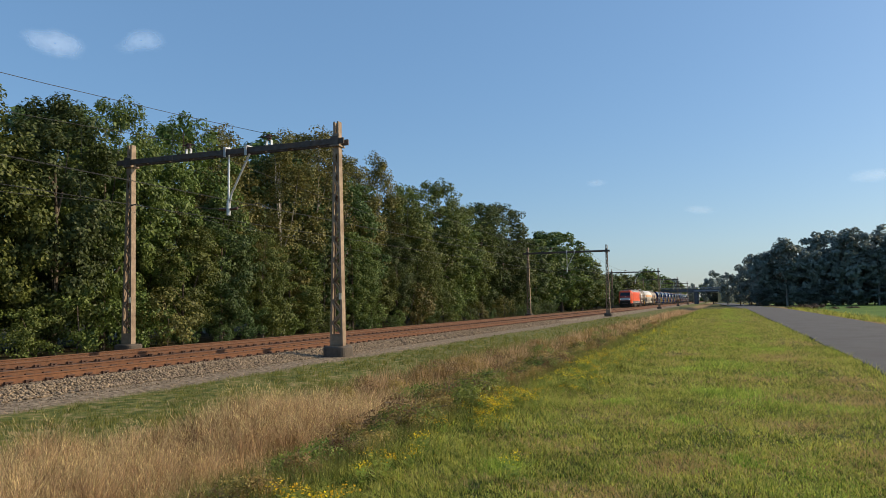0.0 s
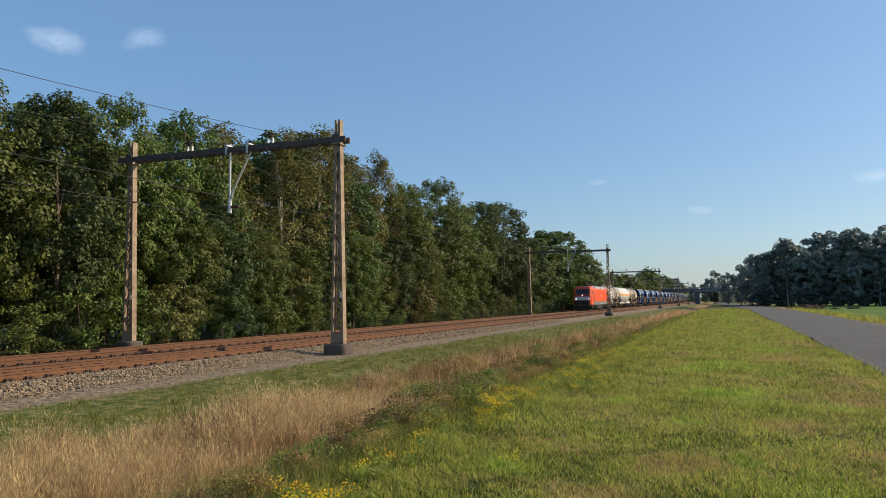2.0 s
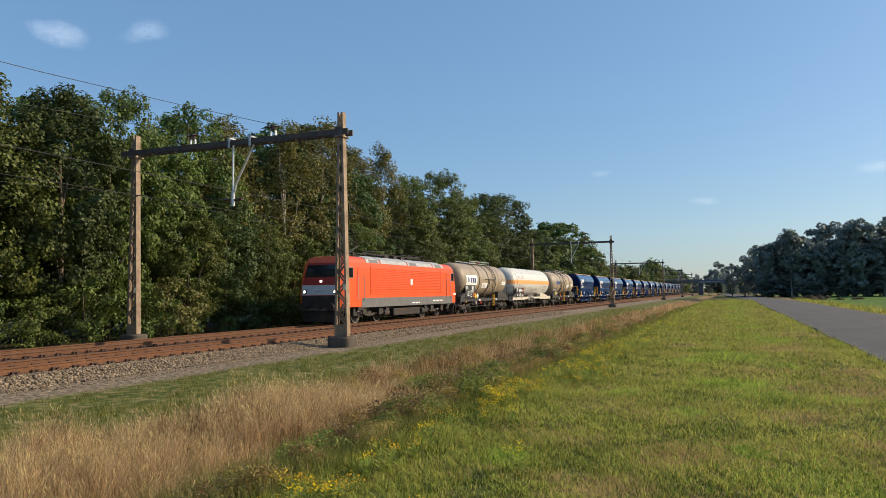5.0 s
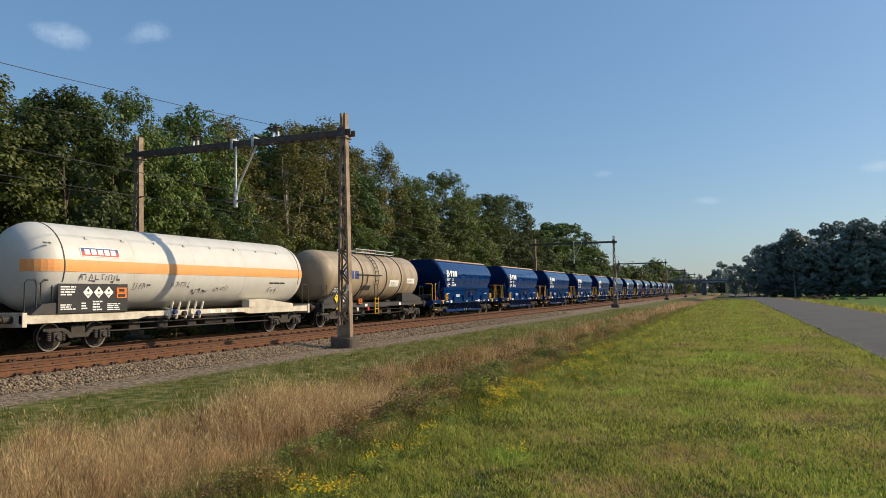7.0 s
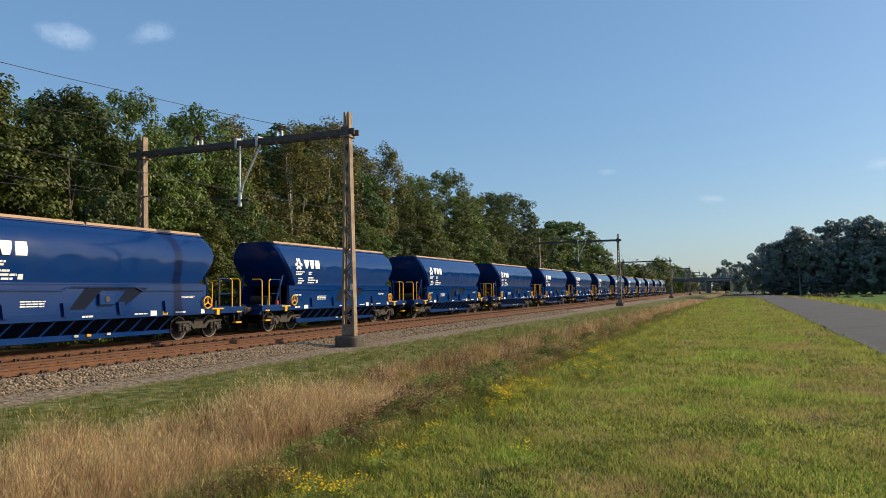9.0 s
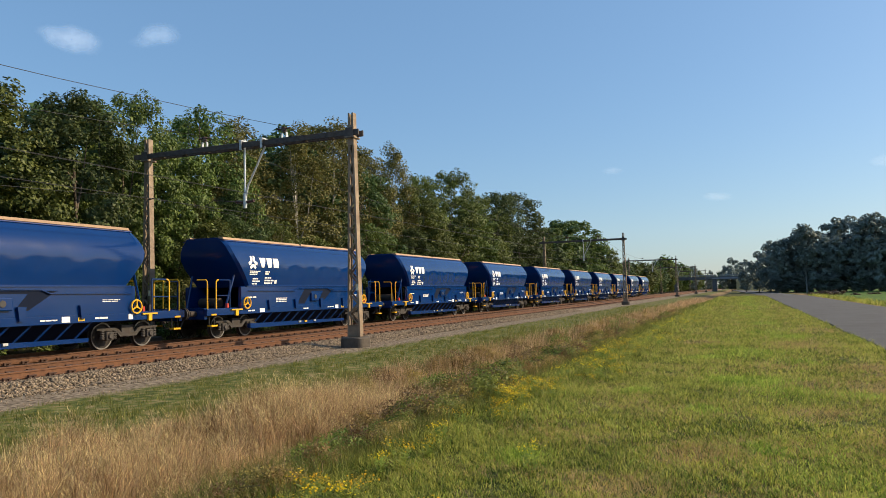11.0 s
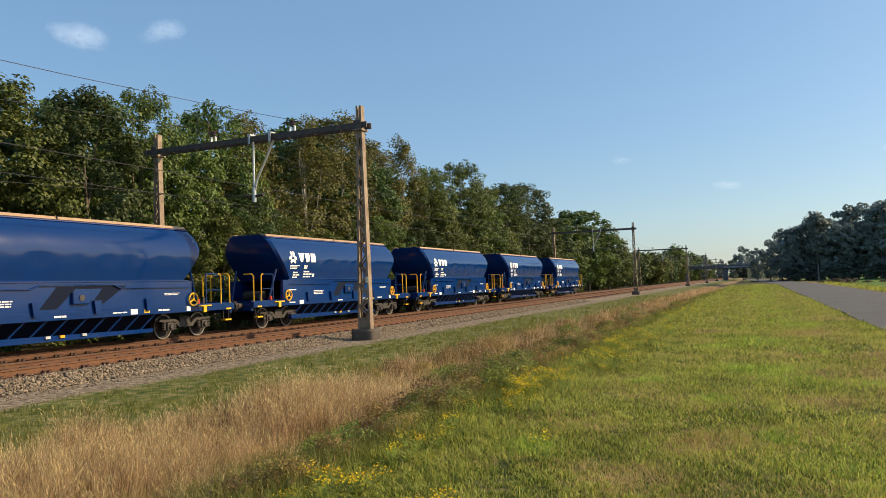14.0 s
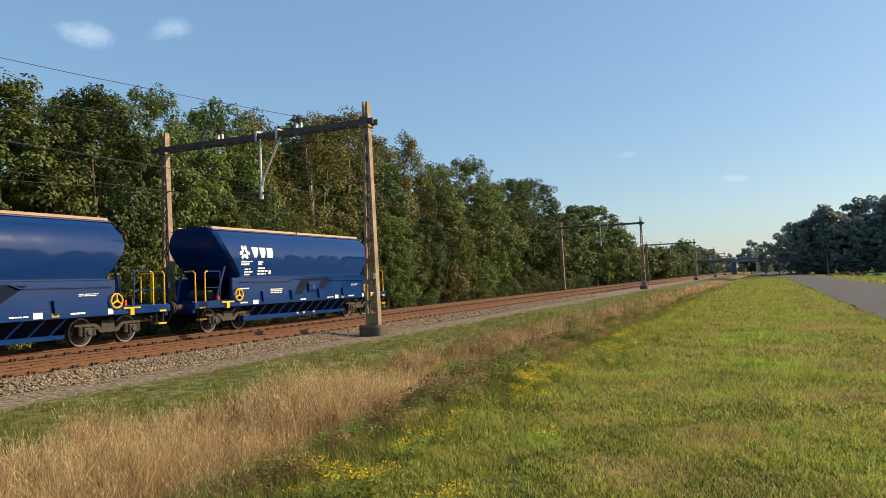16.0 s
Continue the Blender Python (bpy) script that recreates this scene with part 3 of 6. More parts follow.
M_TAIL = material("red_lens", (0.45, 0.02, 0.02), 0.2)


def marks(name, parent, shapes, surf, mat, label="", off=0.007):
    """Painted shapes on a side: outlines of (y, z) points laid on the surface x = surf(z), cut into strips."""
    bm = bmesh.new()
    for outline in shapes:
        vs = [bm.verts.new((0, y, z)) for y, z in outline]
        bm.faces.new(vs)
    zs = [v.co.z for v in bm.verts]
    lo, hi = min(zs), max(zs)
    k = int((hi - lo) / 0.12)
    for i in range(1, k + 1):
        bmesh.ops.bisect_plane(bm, geom=bm.faces[:] + bm.edges[:] + bm.verts[:], plane_co=(0, 0, lo + (hi - lo) * i / (k + 1)), plane_no=(0, 0, 1))
    for v in bm.verts:
        v.co.x = surf(v.co.z) + off
    bmesh.ops.triangulate(bm, faces=[f for f in bm.faces if len(f.verts) > 4])
    return part(name, bm, mat, parent, label)


def rect(y0, y1, z0, z1):
    return [(y0, z0), (y1, z0), (y1, z1), (y0, z1)]


def bars(y0, y1, z0, z1, rows, seed, fill=0.8, words=3):
    """Rows of plain bars in the place of small print."""
    r = random.Random(seed)
    out = []
    h = (z1 - z0) / rows
    fill *= 0.7
    for i in range(rows):
        y = y0
        end = y0 + (y1 - y0) * r.uniform(0.6, 1.0)
        while y < end - 0.03:
            w = min((y1 - y0) / words * r.uniform(0.5, 1.2), end - y)
            out.append(rect(y, y + w * 0.88, z0 + h * (i + (1 - fill) / 2), z0 + h * (i + 1 - (1 - fill) / 2)))
            y += w
    return out


def emblem(y, z, s):
    """Three curved lobes turned about a centre."""
    out = []
    for k in range(3):
        a = radians(270 + 120 * k)
        lobe = [(-0.48, -0.06), (-0.30, 0.16), (0.0, 0.22), (0.30, 0.16), (0.48, -0.06), (0.30, -0.22), (0.0, -0.02), (-0.30, -0.22)]
        pts = []
        for u, v in lobe:
            u, v = u * 1.15, 0.40 - v * 1.2
            pts.append((y + s * (u * math.sin(a) + v * math.cos(a)), z + s * (-u * math.cos(a) + v * math.sin(a))))
        out.append(pts)
    return out


def wordmark(y0, z0, h, w):
    """Three plain slabs in the place of a maker's word."""
    k = w / 3.0
    out = []
    for i, (lo, hi) in enumerate(((0.28, 0.0), (0.22, 0.06), (0.08, 0.08))):
        y, e = y0 + k * (i + 0.02), y0 + k * (i + 0.94)
        out.append([(y + k * lo, z0), (e - k * lo, z0), (e - k * lo * 0.4, z0 + h * 0.5), (e - k * hi, z0 + h), (y + k * hi, z0 + h), (y + k * lo * 0.4, z0 + h * 0.5)])
    return out


def diamond(y, z, s):
    return [(y - s, z), (y, z - s), (y + s, z), (y, z + s)]


CACHE = {}


def shared(key, make, mat, smooth=False):
    if key not in CACHE:
        bm = make()
        bmesh.ops.recalc_face_normals(bm, faces=bm.faces)
        me = bpy.data.meshes.new(key)
        for f in bm.faces:
            f.smooth = smooth
        bm.to_mesh(me)
        bm.free()
        if smooth:
            me.set_sharp_from_angle(angle=radians(35))
        me.materials.append(mat)
        CACHE[key] = me
    return CACHE[key]


def wheel_bm(r):
    bm = bmesh.new()
    prof = [(0.0, 0.10), (0.09, 0.10), (0.11, 0.05), (r - 0.11, 0.03), (r - 0.07, 0.065), (r, 0.06), (r + 0.002, -0.04), (r + 0.028, -0.055), (r + 0.026, -0.07), (r - 0.07, -0.07), (r - 0.11, -0.02), (0.0, -0.02)]
    n = 20
    rings = [[(x, math.cos(a) * q, math.sin(a) * q) for q, x in prof[1:-1]] for a in np.linspace(0, 2 * math.pi, n, endpoint=False)]
    rings.append(rings[0])
    add_loft(bm, rings, close=False, caps=False)
    return bm


def tyre_bm(r):
    """The bright outer rim of a wheel."""
    bm = bmesh.new()
    for a, b in zip(np.linspace(0, 2 * math.pi, 29)[:-1], np.linspace(0, 2 * math.pi, 29)[1:]):
        vs = [bm.verts.new((0.069, math.cos(t) * q, math.sin(t) * q)) for t, q in ((a, r - 0.05), (b, r - 0.05), (b, r - 0.004), (a, r - 0.004))]
        bm.faces.new(vs)
    return bm


def spring_bm(z0, z1, r):
    """A coil spring, its turns close together."""
    rings = []
    for i, z in enumerate(np.linspace(z0, z1, 11)):
        q = r if i % 2 else r * 0.72
        rings.append([(math.cos(a) * q, math.sin(a) * q, z) for a in np.linspace(0, 2 * math.pi, 8, endpoint=False)])
    return loft(rings)


def bogie(car, y, base=1.8, r=0.46):
    """A freight bogie: side frames swept down between the axles, boxes with coil springs, four wheels."""
    def side(sx):
        e = base / 2
        o = [(-e - 0.45, 0.66), (-e - 0.42, 0.735), (-e + 0.30, 0.735), (-e + 0.48, 0.66), (-0.30, 0.55), (0.30, 0.55), (e - 0.48, 0.66), (e - 0.30, 0.735), (e + 0.42, 0.735), (e + 0.45, 0.66), (e - 0.22, 0.62), (e - 0.42, 0.54), (0.36, 0.41), (-0.36, 0.41), (-e + 0.42, 0.54), (-e + 0.22, 0.62)]
        return prism(o, "x", sx - 0.05, sx + 0.05)
    frame_ = part("bogie", shared("bogie_bolster%.1f" % base, lambda: add_box(add_box(bmesh.new(), -1.05, 1.05, -0.28, 0.28, 0.45, 0.80, 0.03), -0.35, 0.35, -0.35, 0.35, 0.8, 0.93), M_BOGIE), None, car, "brown-grey freight bogie", at=pose(0, y, 0))
    for sx in (-1.03, 1.03):
        part("side_frame", shared("side_frame%.1f%.2f" % (base, sx), lambda: side(sx), M_BOGIE), None, frame_)
        for dy in (-base / 2, base / 2):
            sgn = 1 if sx > 0 else -1
            part("axle_box", shared("axle_box%.2f" % r, lambda: add_tube(add_box(bmesh.new(), -0.10, 0.14, -0.16, 0.16, -0.15, 0.15, 0.04), (0.14, 0, 0), (0.20, 0, 0), 0.115, 0.085, 12), M_BOGIE), None, frame_, at=pose(sx + sgn * 0.03, dy, r, 0, 0, 0 if sgn > 0 else 180))
            part("wheel", shared("wheel%.2f" % r, lambda: wheel_bm(r), M_WHEEL, True), None, frame_, at=pose(sgn * 0.75, dy, r, 0, 0, 0 if sgn > 0 else 180))
            part("tyre", shared("tyre%.2f" % r, lambda: tyre_bm(r), M_TYRE), None, frame_, "worn bright wheel rim", at=pose(sgn * 0.75, dy, r, 0, 0, 0 if sgn > 0 else 180))
            for ds in (-0.24, 0.24):
                part("coil_spring", shared("coil_spring", lambda: spring_bm(0.34, 0.64, 0.085), M_BOGIE), None, frame_, at=pose(sx + sgn * 0.07, dy + ds * 1.08, 0))
    for dy in (-base / 2, base / 2):
        part("axle", shared("axle", lambda: tube((-0.95, 0, 0), (0.95, 0, 0), 0.085, None, 10), M_WHEEL), None, frame_, at=pose(0, dy, r))
    part("brake_beam", shared("brake_beam%.1f" % base, lambda: add_box(add_box(bmesh.new(), -0.9, 0.9, -0.16, -0.08, 0.36, 0.46), -0.9, 0.9, 0.08, 0.16, 0.36, 0.46), M_FRAME), None, frame_)
    return frame_


def buffers(car, L, beam_mat, z=1.05):
    for y0, d in ((0.62, -1), (L - 0.62, 1)):
        part("headstock", box(-1.35, 1.35, min(y0, y0 - d * 0.16), max(y0, y0 - d * 0.16), 0.82, 1.26, 0.01), beam_mat, car)
        for sx in (-0.875, 0.875):
            b = part("buffer", add_tube(tube((sx, y0, z), (sx, y0 + d * 0.34, z), 0.11, None, 14), (sx, y0 + d * 0.3, z), (sx, y0 + d * 0.56, z), 0.085, None, 14), M_FRAME, car)
            part("buffer_head", add_tube(bmesh.new(), (sx, y0 + d * 0.55, z), (sx, y0 + d * 0.60, z), 0.24, None, 18), M_WHEEL, b)
        part("coupler", bent([(0, y0, 0.98), (0, y0 + d * 0.35, 0.96), (0, y0 + d * 0.55, 0.72)], 0.05), M_WHEEL, car)
        part("air_hose", bent([(0.35, y0, 0.85), (0.35, y0 + d * 0.2, 0.55), (0.3, y0 + d * 0.45, 0.5)], 0.025, 6), M_FRAME, car)


def start_car(name, s, label, category):
    car = thing(name, pose(FAR_X, 166.2 + s, RAIL_Z), label, category, "wagons of the goods train")
    CARS.append((car, s))
    return car


# -- locomotive --
def loco_nose(z):
    """How far the cab face lies behind the buffer line at a height."""
    return float(np.interp(z, (0.6, 0.95, 1.75, 2.35, 3.26, 3.65, 4.0), (0.56, 0.50, 0.44, 0.52, 0.82, 0.98, 1.25)))


def loco_half(z):
    return float(np.interp(z, (0.6, 0.95, 3.35, 3.62, 3.85, 4.02), (1.40, 1.47, 1.47, 1.45, 1.34, 1.05)))


def loco_shell(zs, skin=0.0, ends=True, y_in=None):
    """A stretch of the body between heights; the front and rear faces follow the cab's rake."""
    L = 19.58
    bm = bmesh.new()
    cols = []
    for z in zs:
        h, n0 = loco_half(z) + skin, loco_nose(z) - skin
        c, w = 0.30, 0.27
        ring = [(-h, n0 + c, z), (-h + w, n0, z), (h - w, n0, z), (h, n0 + c, z), (h, L - n0 - c, z), (h - w, L - n0, z), (-h + w, L - n0, z), (-h, L - n0 - c, z)]
        cols.append([bm.verts.new(p) for p in ring])
    for a, b in zip(cols, cols[1:]):
        for i in range(8):
            bm.faces.new((a[i], a[(i + 1) % 8], b[(i + 1) % 8], b[i]))
    bm.faces.new(cols[0][::-1])
    bm.faces.new(cols[-1])
    return bm


def face_panel(z0, z1, hw0, hw1, thick, rear=False):
    """A plate lying on the raked cab face."""
    L = 19.58
    zs = np.linspace(z0, z1, 4)
    rings = []
    for o in (0.03, -thick):
        pts = []
        for z in zs:
            pts.append((-np.interp(z, (z0, z1), (hw0, hw1)), loco_nose(z) + o, z))
        for z in zs[::-1]:
            pts.append((np.interp(z, (z0, z1), (hw0, hw1)), loco_nose(z) + o, z))
        if rear:
            pts = [(x, L - y, z) for x, y, z in pts]
        rings.append(pts)
    bm = bmesh.new()
    k = len(zs)
    vs = [[bm.verts.new(p) for p in ring] for ring in rings]
    n = 2 * k
    for i in range(n):
        j = (i + 1) % n
        bm.faces.new((vs[0][i], vs[0][j], vs[1][j], vs[1][i]))
    for ring in vs:
        for i in range(k - 1):
            bm.faces.new((ring[i], ring[i + 1], ring[n - 2 - i], ring[n - 1 - i]))
    return bm


def pantograph(car, y, raised, d):
    """Base frame on insulators, knee-jointed arms and a collector head."""
    p = part("pantograph", box(-0.6, 0.6, y - 0.42, y - 0.36, 4.25, 4.31), M_FRAME, car, "dark pantograph on the roof")
    for sx in (-0.55, 0.55):
        part("base_rail", tube((sx, y - 0.9, 4.28), (sx, y + 0.9, 4.28), 0.03, None, 6), M_FRAME, p)
        for dy in (-0.8, 0.8):
            part("roof_insulator", tube((sx, y + dy, 4.02), (sx, y + dy, 4.28), 0.07, 0.05, 8), M_PORCELAIN, p)
    top = 5.50 if raised else 4.62
    knee = (0, y + d * (0.95 if raised else 1.25), 4.85 if raised else 4.45)
    part("lower_arm", tube((0, y - d * 0.4, 4.3), knee, 0.05, None, 6), M_FRAME, p)
    head_y = y - d * 0.25
    for sx in (-0.3, 0.3):
        part("upper_arm", tube(knee, (sx, head_y, top - 0.05), 0.028, None, 6), M_FRAME, p)
    part("collector_head", add_box(add_box(bmesh.new(), -0.8, 0.8, head_y - 0.18, head_y - 0.12, top - 0.03, top), -0.8, 0.8, head_y + 0.12, head_y + 0.18, top - 0.03, top), M_FRAME, p)
    part("horn", bent([(0.8, head_y, top - 0.02), (0.95, head_y, top - 0.1), (1.0, head_y, top - 0.22)], 0.018, 6), M_FRAME, p)
    part("horn", bent([(-0.8, head_y, top - 0.02), (-0.95, head_y, top - 0.1), (-1.0, head_y, top - 0.22)], 0.018, 6), M_FRAME, p)


def build_loco():
    L = 19.58
    car = start_car("locomotive", 0, "orange-red electric locomotive with grey skirt and lit headlights", "locomotive")
    body = part("body", loco_shell((1.0, 1.4, 1.75, 2.1, 2.35, 2.8, 3.2, 3.35, 3.62)), M_ORANGE, car)
    part("skirt", box(-1.482, 1.482, 2.75, L - 1.5, 0.95, 1.52), M_SKIRT, car, "grey lower body band")
    part("roof", loco_shell((3.622, 3.72, 3.85, 4.0), 0.0), M_ORANGE, car, "orange roof edge")
    # raised roof hatches
    for y0, y1 in ((3.4, 5.2), (5.4, 9.4), (9.6, 14.0), (14.2, 16.2)):
        part("roof_hatch", loft([[(-1.455, y, 3.66), (-1.36, y, 3.90), (-0.9, y, 4.10), (0.9, y, 4.10), (1.36, y, 3.90), (1.455, y, 3.66)] for y in (y0, y1)]), M_ROOF, car)
    for y0 in (3.8, 9.9, 14.6):
        part("roof_grille", loft([[(1.365 + o, y, 3.875), (1.44 + o, y, 3.68), (1.43 + o, y, 3.66), (1.355 + o, y, 3.87)] for o, y in ((0.012, y0), (0.012, y0 + 1.2))]), M_SKIRT, car, "dark roof grille")
    pantograph(car, 4.2, True, 1)
    pantograph(car, 7.0, False, -1)
    pantograph(car, 12.4, False, 1)
    pantograph(car, 15.2, False, -1)
    bus = [(0.2, 5.6, 4.35), (0.3, 9.0, 4.42), (0.2, 12.0, 4.35), (0.3, 14.2, 4.42)]
    part("roof_busbar", bent(bus, 0.025, 6), M_FRAME, car)
    for y in (8.2, 9.6, 10.8):
        part("roof_equipment", box(-0.5, 0.4, y, y + 0.6, 4.05, 4.36, 0.03), M_FRAME, car)
    # ribbed side panels
    for z in np.arange(1.80, 3.40, 0.115):
        part("rib", box(1.462, 1.495, 3.95, 15.65, z, z + 0.062, 0.008), M_ORANGE, body)
    for y in (3.9, 15.65):
        part("panel_edge", box(1.462, 1.492, y, y + 0.05, 1.72, 3.45), M_ORANGE, body)
    marks("emblem", car, [rect(9.9, 10.25, 2.35, 2.75)], lambda z: 1.498, M_MARKW, "small white emblem")
    marks("data_plate", car, bars(10.2, 12.2, 1.05, 1.2, 1, 3) + bars(14.0, 17.0, 1.15, 1.3, 1, 4), lambda z: 1.479, M_MARKW, "small white print")
    marks("warning_plate", car, [rect(18.35, 18.95, 1.62, 1.74)], lambda z: 1.47, M_MARKW)
    for k, (y0, flip) in enumerate(((2.15, 1), (16.75, -1))):
        door = part("cab_door", box(1.462, 1.482, y0 + 0.12, y0 + 0.68, 1.54, 3.3, 0.006), M_ORANGE, car)
        part("door_seam", box(1.460, 1.4815, y0 + 0.09, y0 + 0.12, 1.54, 3.3), M_SHADE_SEAM_RED, door)
        for hy in (y0, y0 + 0.8):
            part("handrail", bent([(1.47, hy, 1.35), (1.55, hy, 1.4), (1.55, hy, 2.82), (1.47, hy, 2.87)], 0.018, 6), M_GALV, car, "pale handrail")
        wy = 1.15 if flip > 0 else 17.93
        part("cab_side_window", prism([(wy, 2.74), (wy + 0.5, 2.74), (wy + 0.5, 3.28), (wy, 3.28)], "x", 1.455, 1.478), M_GLASS, car, "dark cab window")
        part("window_frame", prism([(wy - 0.05, 2.69), (wy + 0.55, 2.69), (wy + 0.55, 3.33), (wy - 0.05, 3.33)], "x", 1.45, 1.474), M_SKIRT, car)
        part("step", box(1.40, 1.5, y0 + 0.1, y0 + 0.75, 0.78, 0.98, 0.02), M_FRAME, car)
        part("step", box(1.38, 1.46, y0 + 0.15, y0 + 0.7, 0.42, 0.46), M_FRAME, car)
    for rear in (False, True):
        # darker red painted on as the shade over the orange cab face
        part("cab_face", face_panel(2.32, 3.60, 1.18, 1.08, 0.012, rear), M_SHADE_SEAM_RED, car, "cab front in shade-darkened red")
        part("windscreen", face_panel(2.78, 3.48, 1.10, 1.02, 0.026, rear), M_GLASS, car, "dark windscreen")
        part("front_band", face_panel(1.72, 2.30, 1.19, 1.19, 0.012, rear), M_BAND, car, "light grey front band")
        # near-black panel painted as the shade below the grey band
        part("lower_front", face_panel(1.0, 1.70, 1.16, 1.18, 0.012, rear), M_FRAME, car)
        part("wiper", face_panel(2.8, 3.3, 0.02, 0.02, 0.04, rear), M_FRAME, car)
        yy = (lambda y: L - y) if rear else (lambda y: y)
        d = 1 if rear else -1
        for sx in (-0.98, 0.98):
            part("headlight_bezel", tube((sx, yy(loco_nose(1.92)) , 1.92), (sx, yy(loco_nose(1.92)) + d * 0.05, 1.92), 0.14, None, 16), M_FRAME, car)
            part("headlight", tube((sx, yy(loco_nose(1.92)), 1.92), (sx, yy(loco_nose(1.92)) + d * 0.06, 1.92), 0.085, None, 16), M_TAIL if rear else M_HEADLIGHT, car, "red tail lamp" if rear else "lit round headlight")
        part("top_light", tube((0, yy(loco_nose(2.52)), 2.52), (0, yy(loco_nose(2.52)) + d * 0.05, 2.52), 0.07, None, 16), M_TAIL if rear else M_HEADLIGHT, car, "lit top lamp")
        part("number_print", box(-0.35, 0.35, min(yy(loco_nose(2.0)) + d * 0.02, yy(loco_nose(2.0))), max(yy(loco_nose(2.0)) + d * 0.02, yy(loco_nose(2.0))), 1.87, 1.97), M_SKIRT, car)
        part("plough", prism([(-1.25, 0.18), (1.25, 0.18), (1.3, 0.75), (-1.3, 0.75)], "y", min(yy(0.75), yy(0.83)), max(yy(0.75), yy(0.83))), M_FRAME, car)
    buffers(car, L, M_SKIRT)
    part("underframe", box(-0.85, 0.85, 1.0, 18.6, 0.72, 0.99), M_FRAME, car)
    part("transformer_box", box(-1.3, 1.3, 7.6, 12.0, 0.32, 0.80, 0.05), M_FRAME, car)
    for k, y in enumerate((2.2, 3.4, 5.6, 6.6, 13.0, 14.2, 16.2, 17.4)):
        part("bogie_gear", box(1.12, 1.34, y - 0.25, y + 0.25, 0.45 + 0.1 * (k % 2), 0.9, 0.04), (M_FRAME, M_BOGIE)[k % 2], car)
    for y in (6.9, 12.3):
        part("air_tank", tube((1.15, y, 0.55), (1.15, y + 0.9 if y > 10 else y - 0.7, 0.55), 0.2, None, 14), M_BOGIE, car)
    for y in (4.6, 15.0):
        b = bogie(car, y, 2.9, 0.62)
        for dy in (-1.45, 1.45):
            part("damper", tube((1.12, dy * 0.5, 0.55), (1.12, dy * 1.25, 0.75), 0.05, None, 8), M_GALV, b)
    # drawn in a little towards the rear coupling
    fit_size = Matrix.Translation((0, L * 0.05, 0)) @ Matrix.Diagonal((0.97, 0.95, 0.95, 1))
    for c in car.children:
        c.matrix_basis = fit_size @ c.matrix_basis


build_loco()


# -- tank wagons --
def tank_shell(y0, y1, zc, r, head, n=40):
    ys = [y0 + head * (1 - math.cos(a)) for a in np.linspace(0.0, math.pi / 2, 9)]
    rs = [r * math.sin(a) ** 0.62 if a > 0 else 0.05 for a in np.linspace(0.0, math.pi / 2, 9)]
    sec = list(zip(ys, rs)) + [(y1 - (y - y0), q) for y, q in zip(ys, rs)][::-1]
    return loft([[(math.cos(a) * q, y, zc + math.sin(a) * q) for a in np.linspace(0, 2 * math.pi, n, endpoint=False)] for y, q in sec])


def hoop(y, w, zc, r, t, n=40, a0=0, a1=360):
    """A strap round the tank."""
    bm = bmesh.new()
    aa = np.radians(np.linspace(a0, a1, n + 1))
    rings = [[(math.cos(a) * q, yy, zc + math.sin(a) * q) for q, yy in ((r - 0.005, y), (r + t, y), (r + t, y + w), (r - 0.005, y + w))] for a in aa]
    return add_loft(bm, rings, True, a1 - a0 < 360)


def saddle(car, y0, y1, flip, mat):
    """A sloped plate box between tank and frame at the end of the wagon."""
    o = [(y0, 1.22), (y1, 1.22), (y1, 1.40), (y0 + (y1 - y0) * 0.45, 1.78), (y0, 1.75)] if flip else [(y0, 1.22), (y1, 1.22), (y1, 1.75), (y0 + (y1 - y0) * 0.55, 1.78), (y0, 1.40)]
    for sx in (1, -1):
        part("saddle", prism(o, "x", min(sx * 1.0, sx * 1.33), max(sx * 1.0, sx * 1.33)), mat, car)


def end_rail(car, y, mat, x0=1.25, w=0.55):
    for sx in (1, -1):
        part("end_handrail", bent([(sx * x0, y, 1.2), (sx * x0, y, 2.1), (sx * x0, y + 0.08, 2.2), (sx * x0, y + w - 0.08, 2.2), (sx * x0, y + w, 2.1), (sx * x0, y + w, 1.2)], 0.02, 6), mat, car)


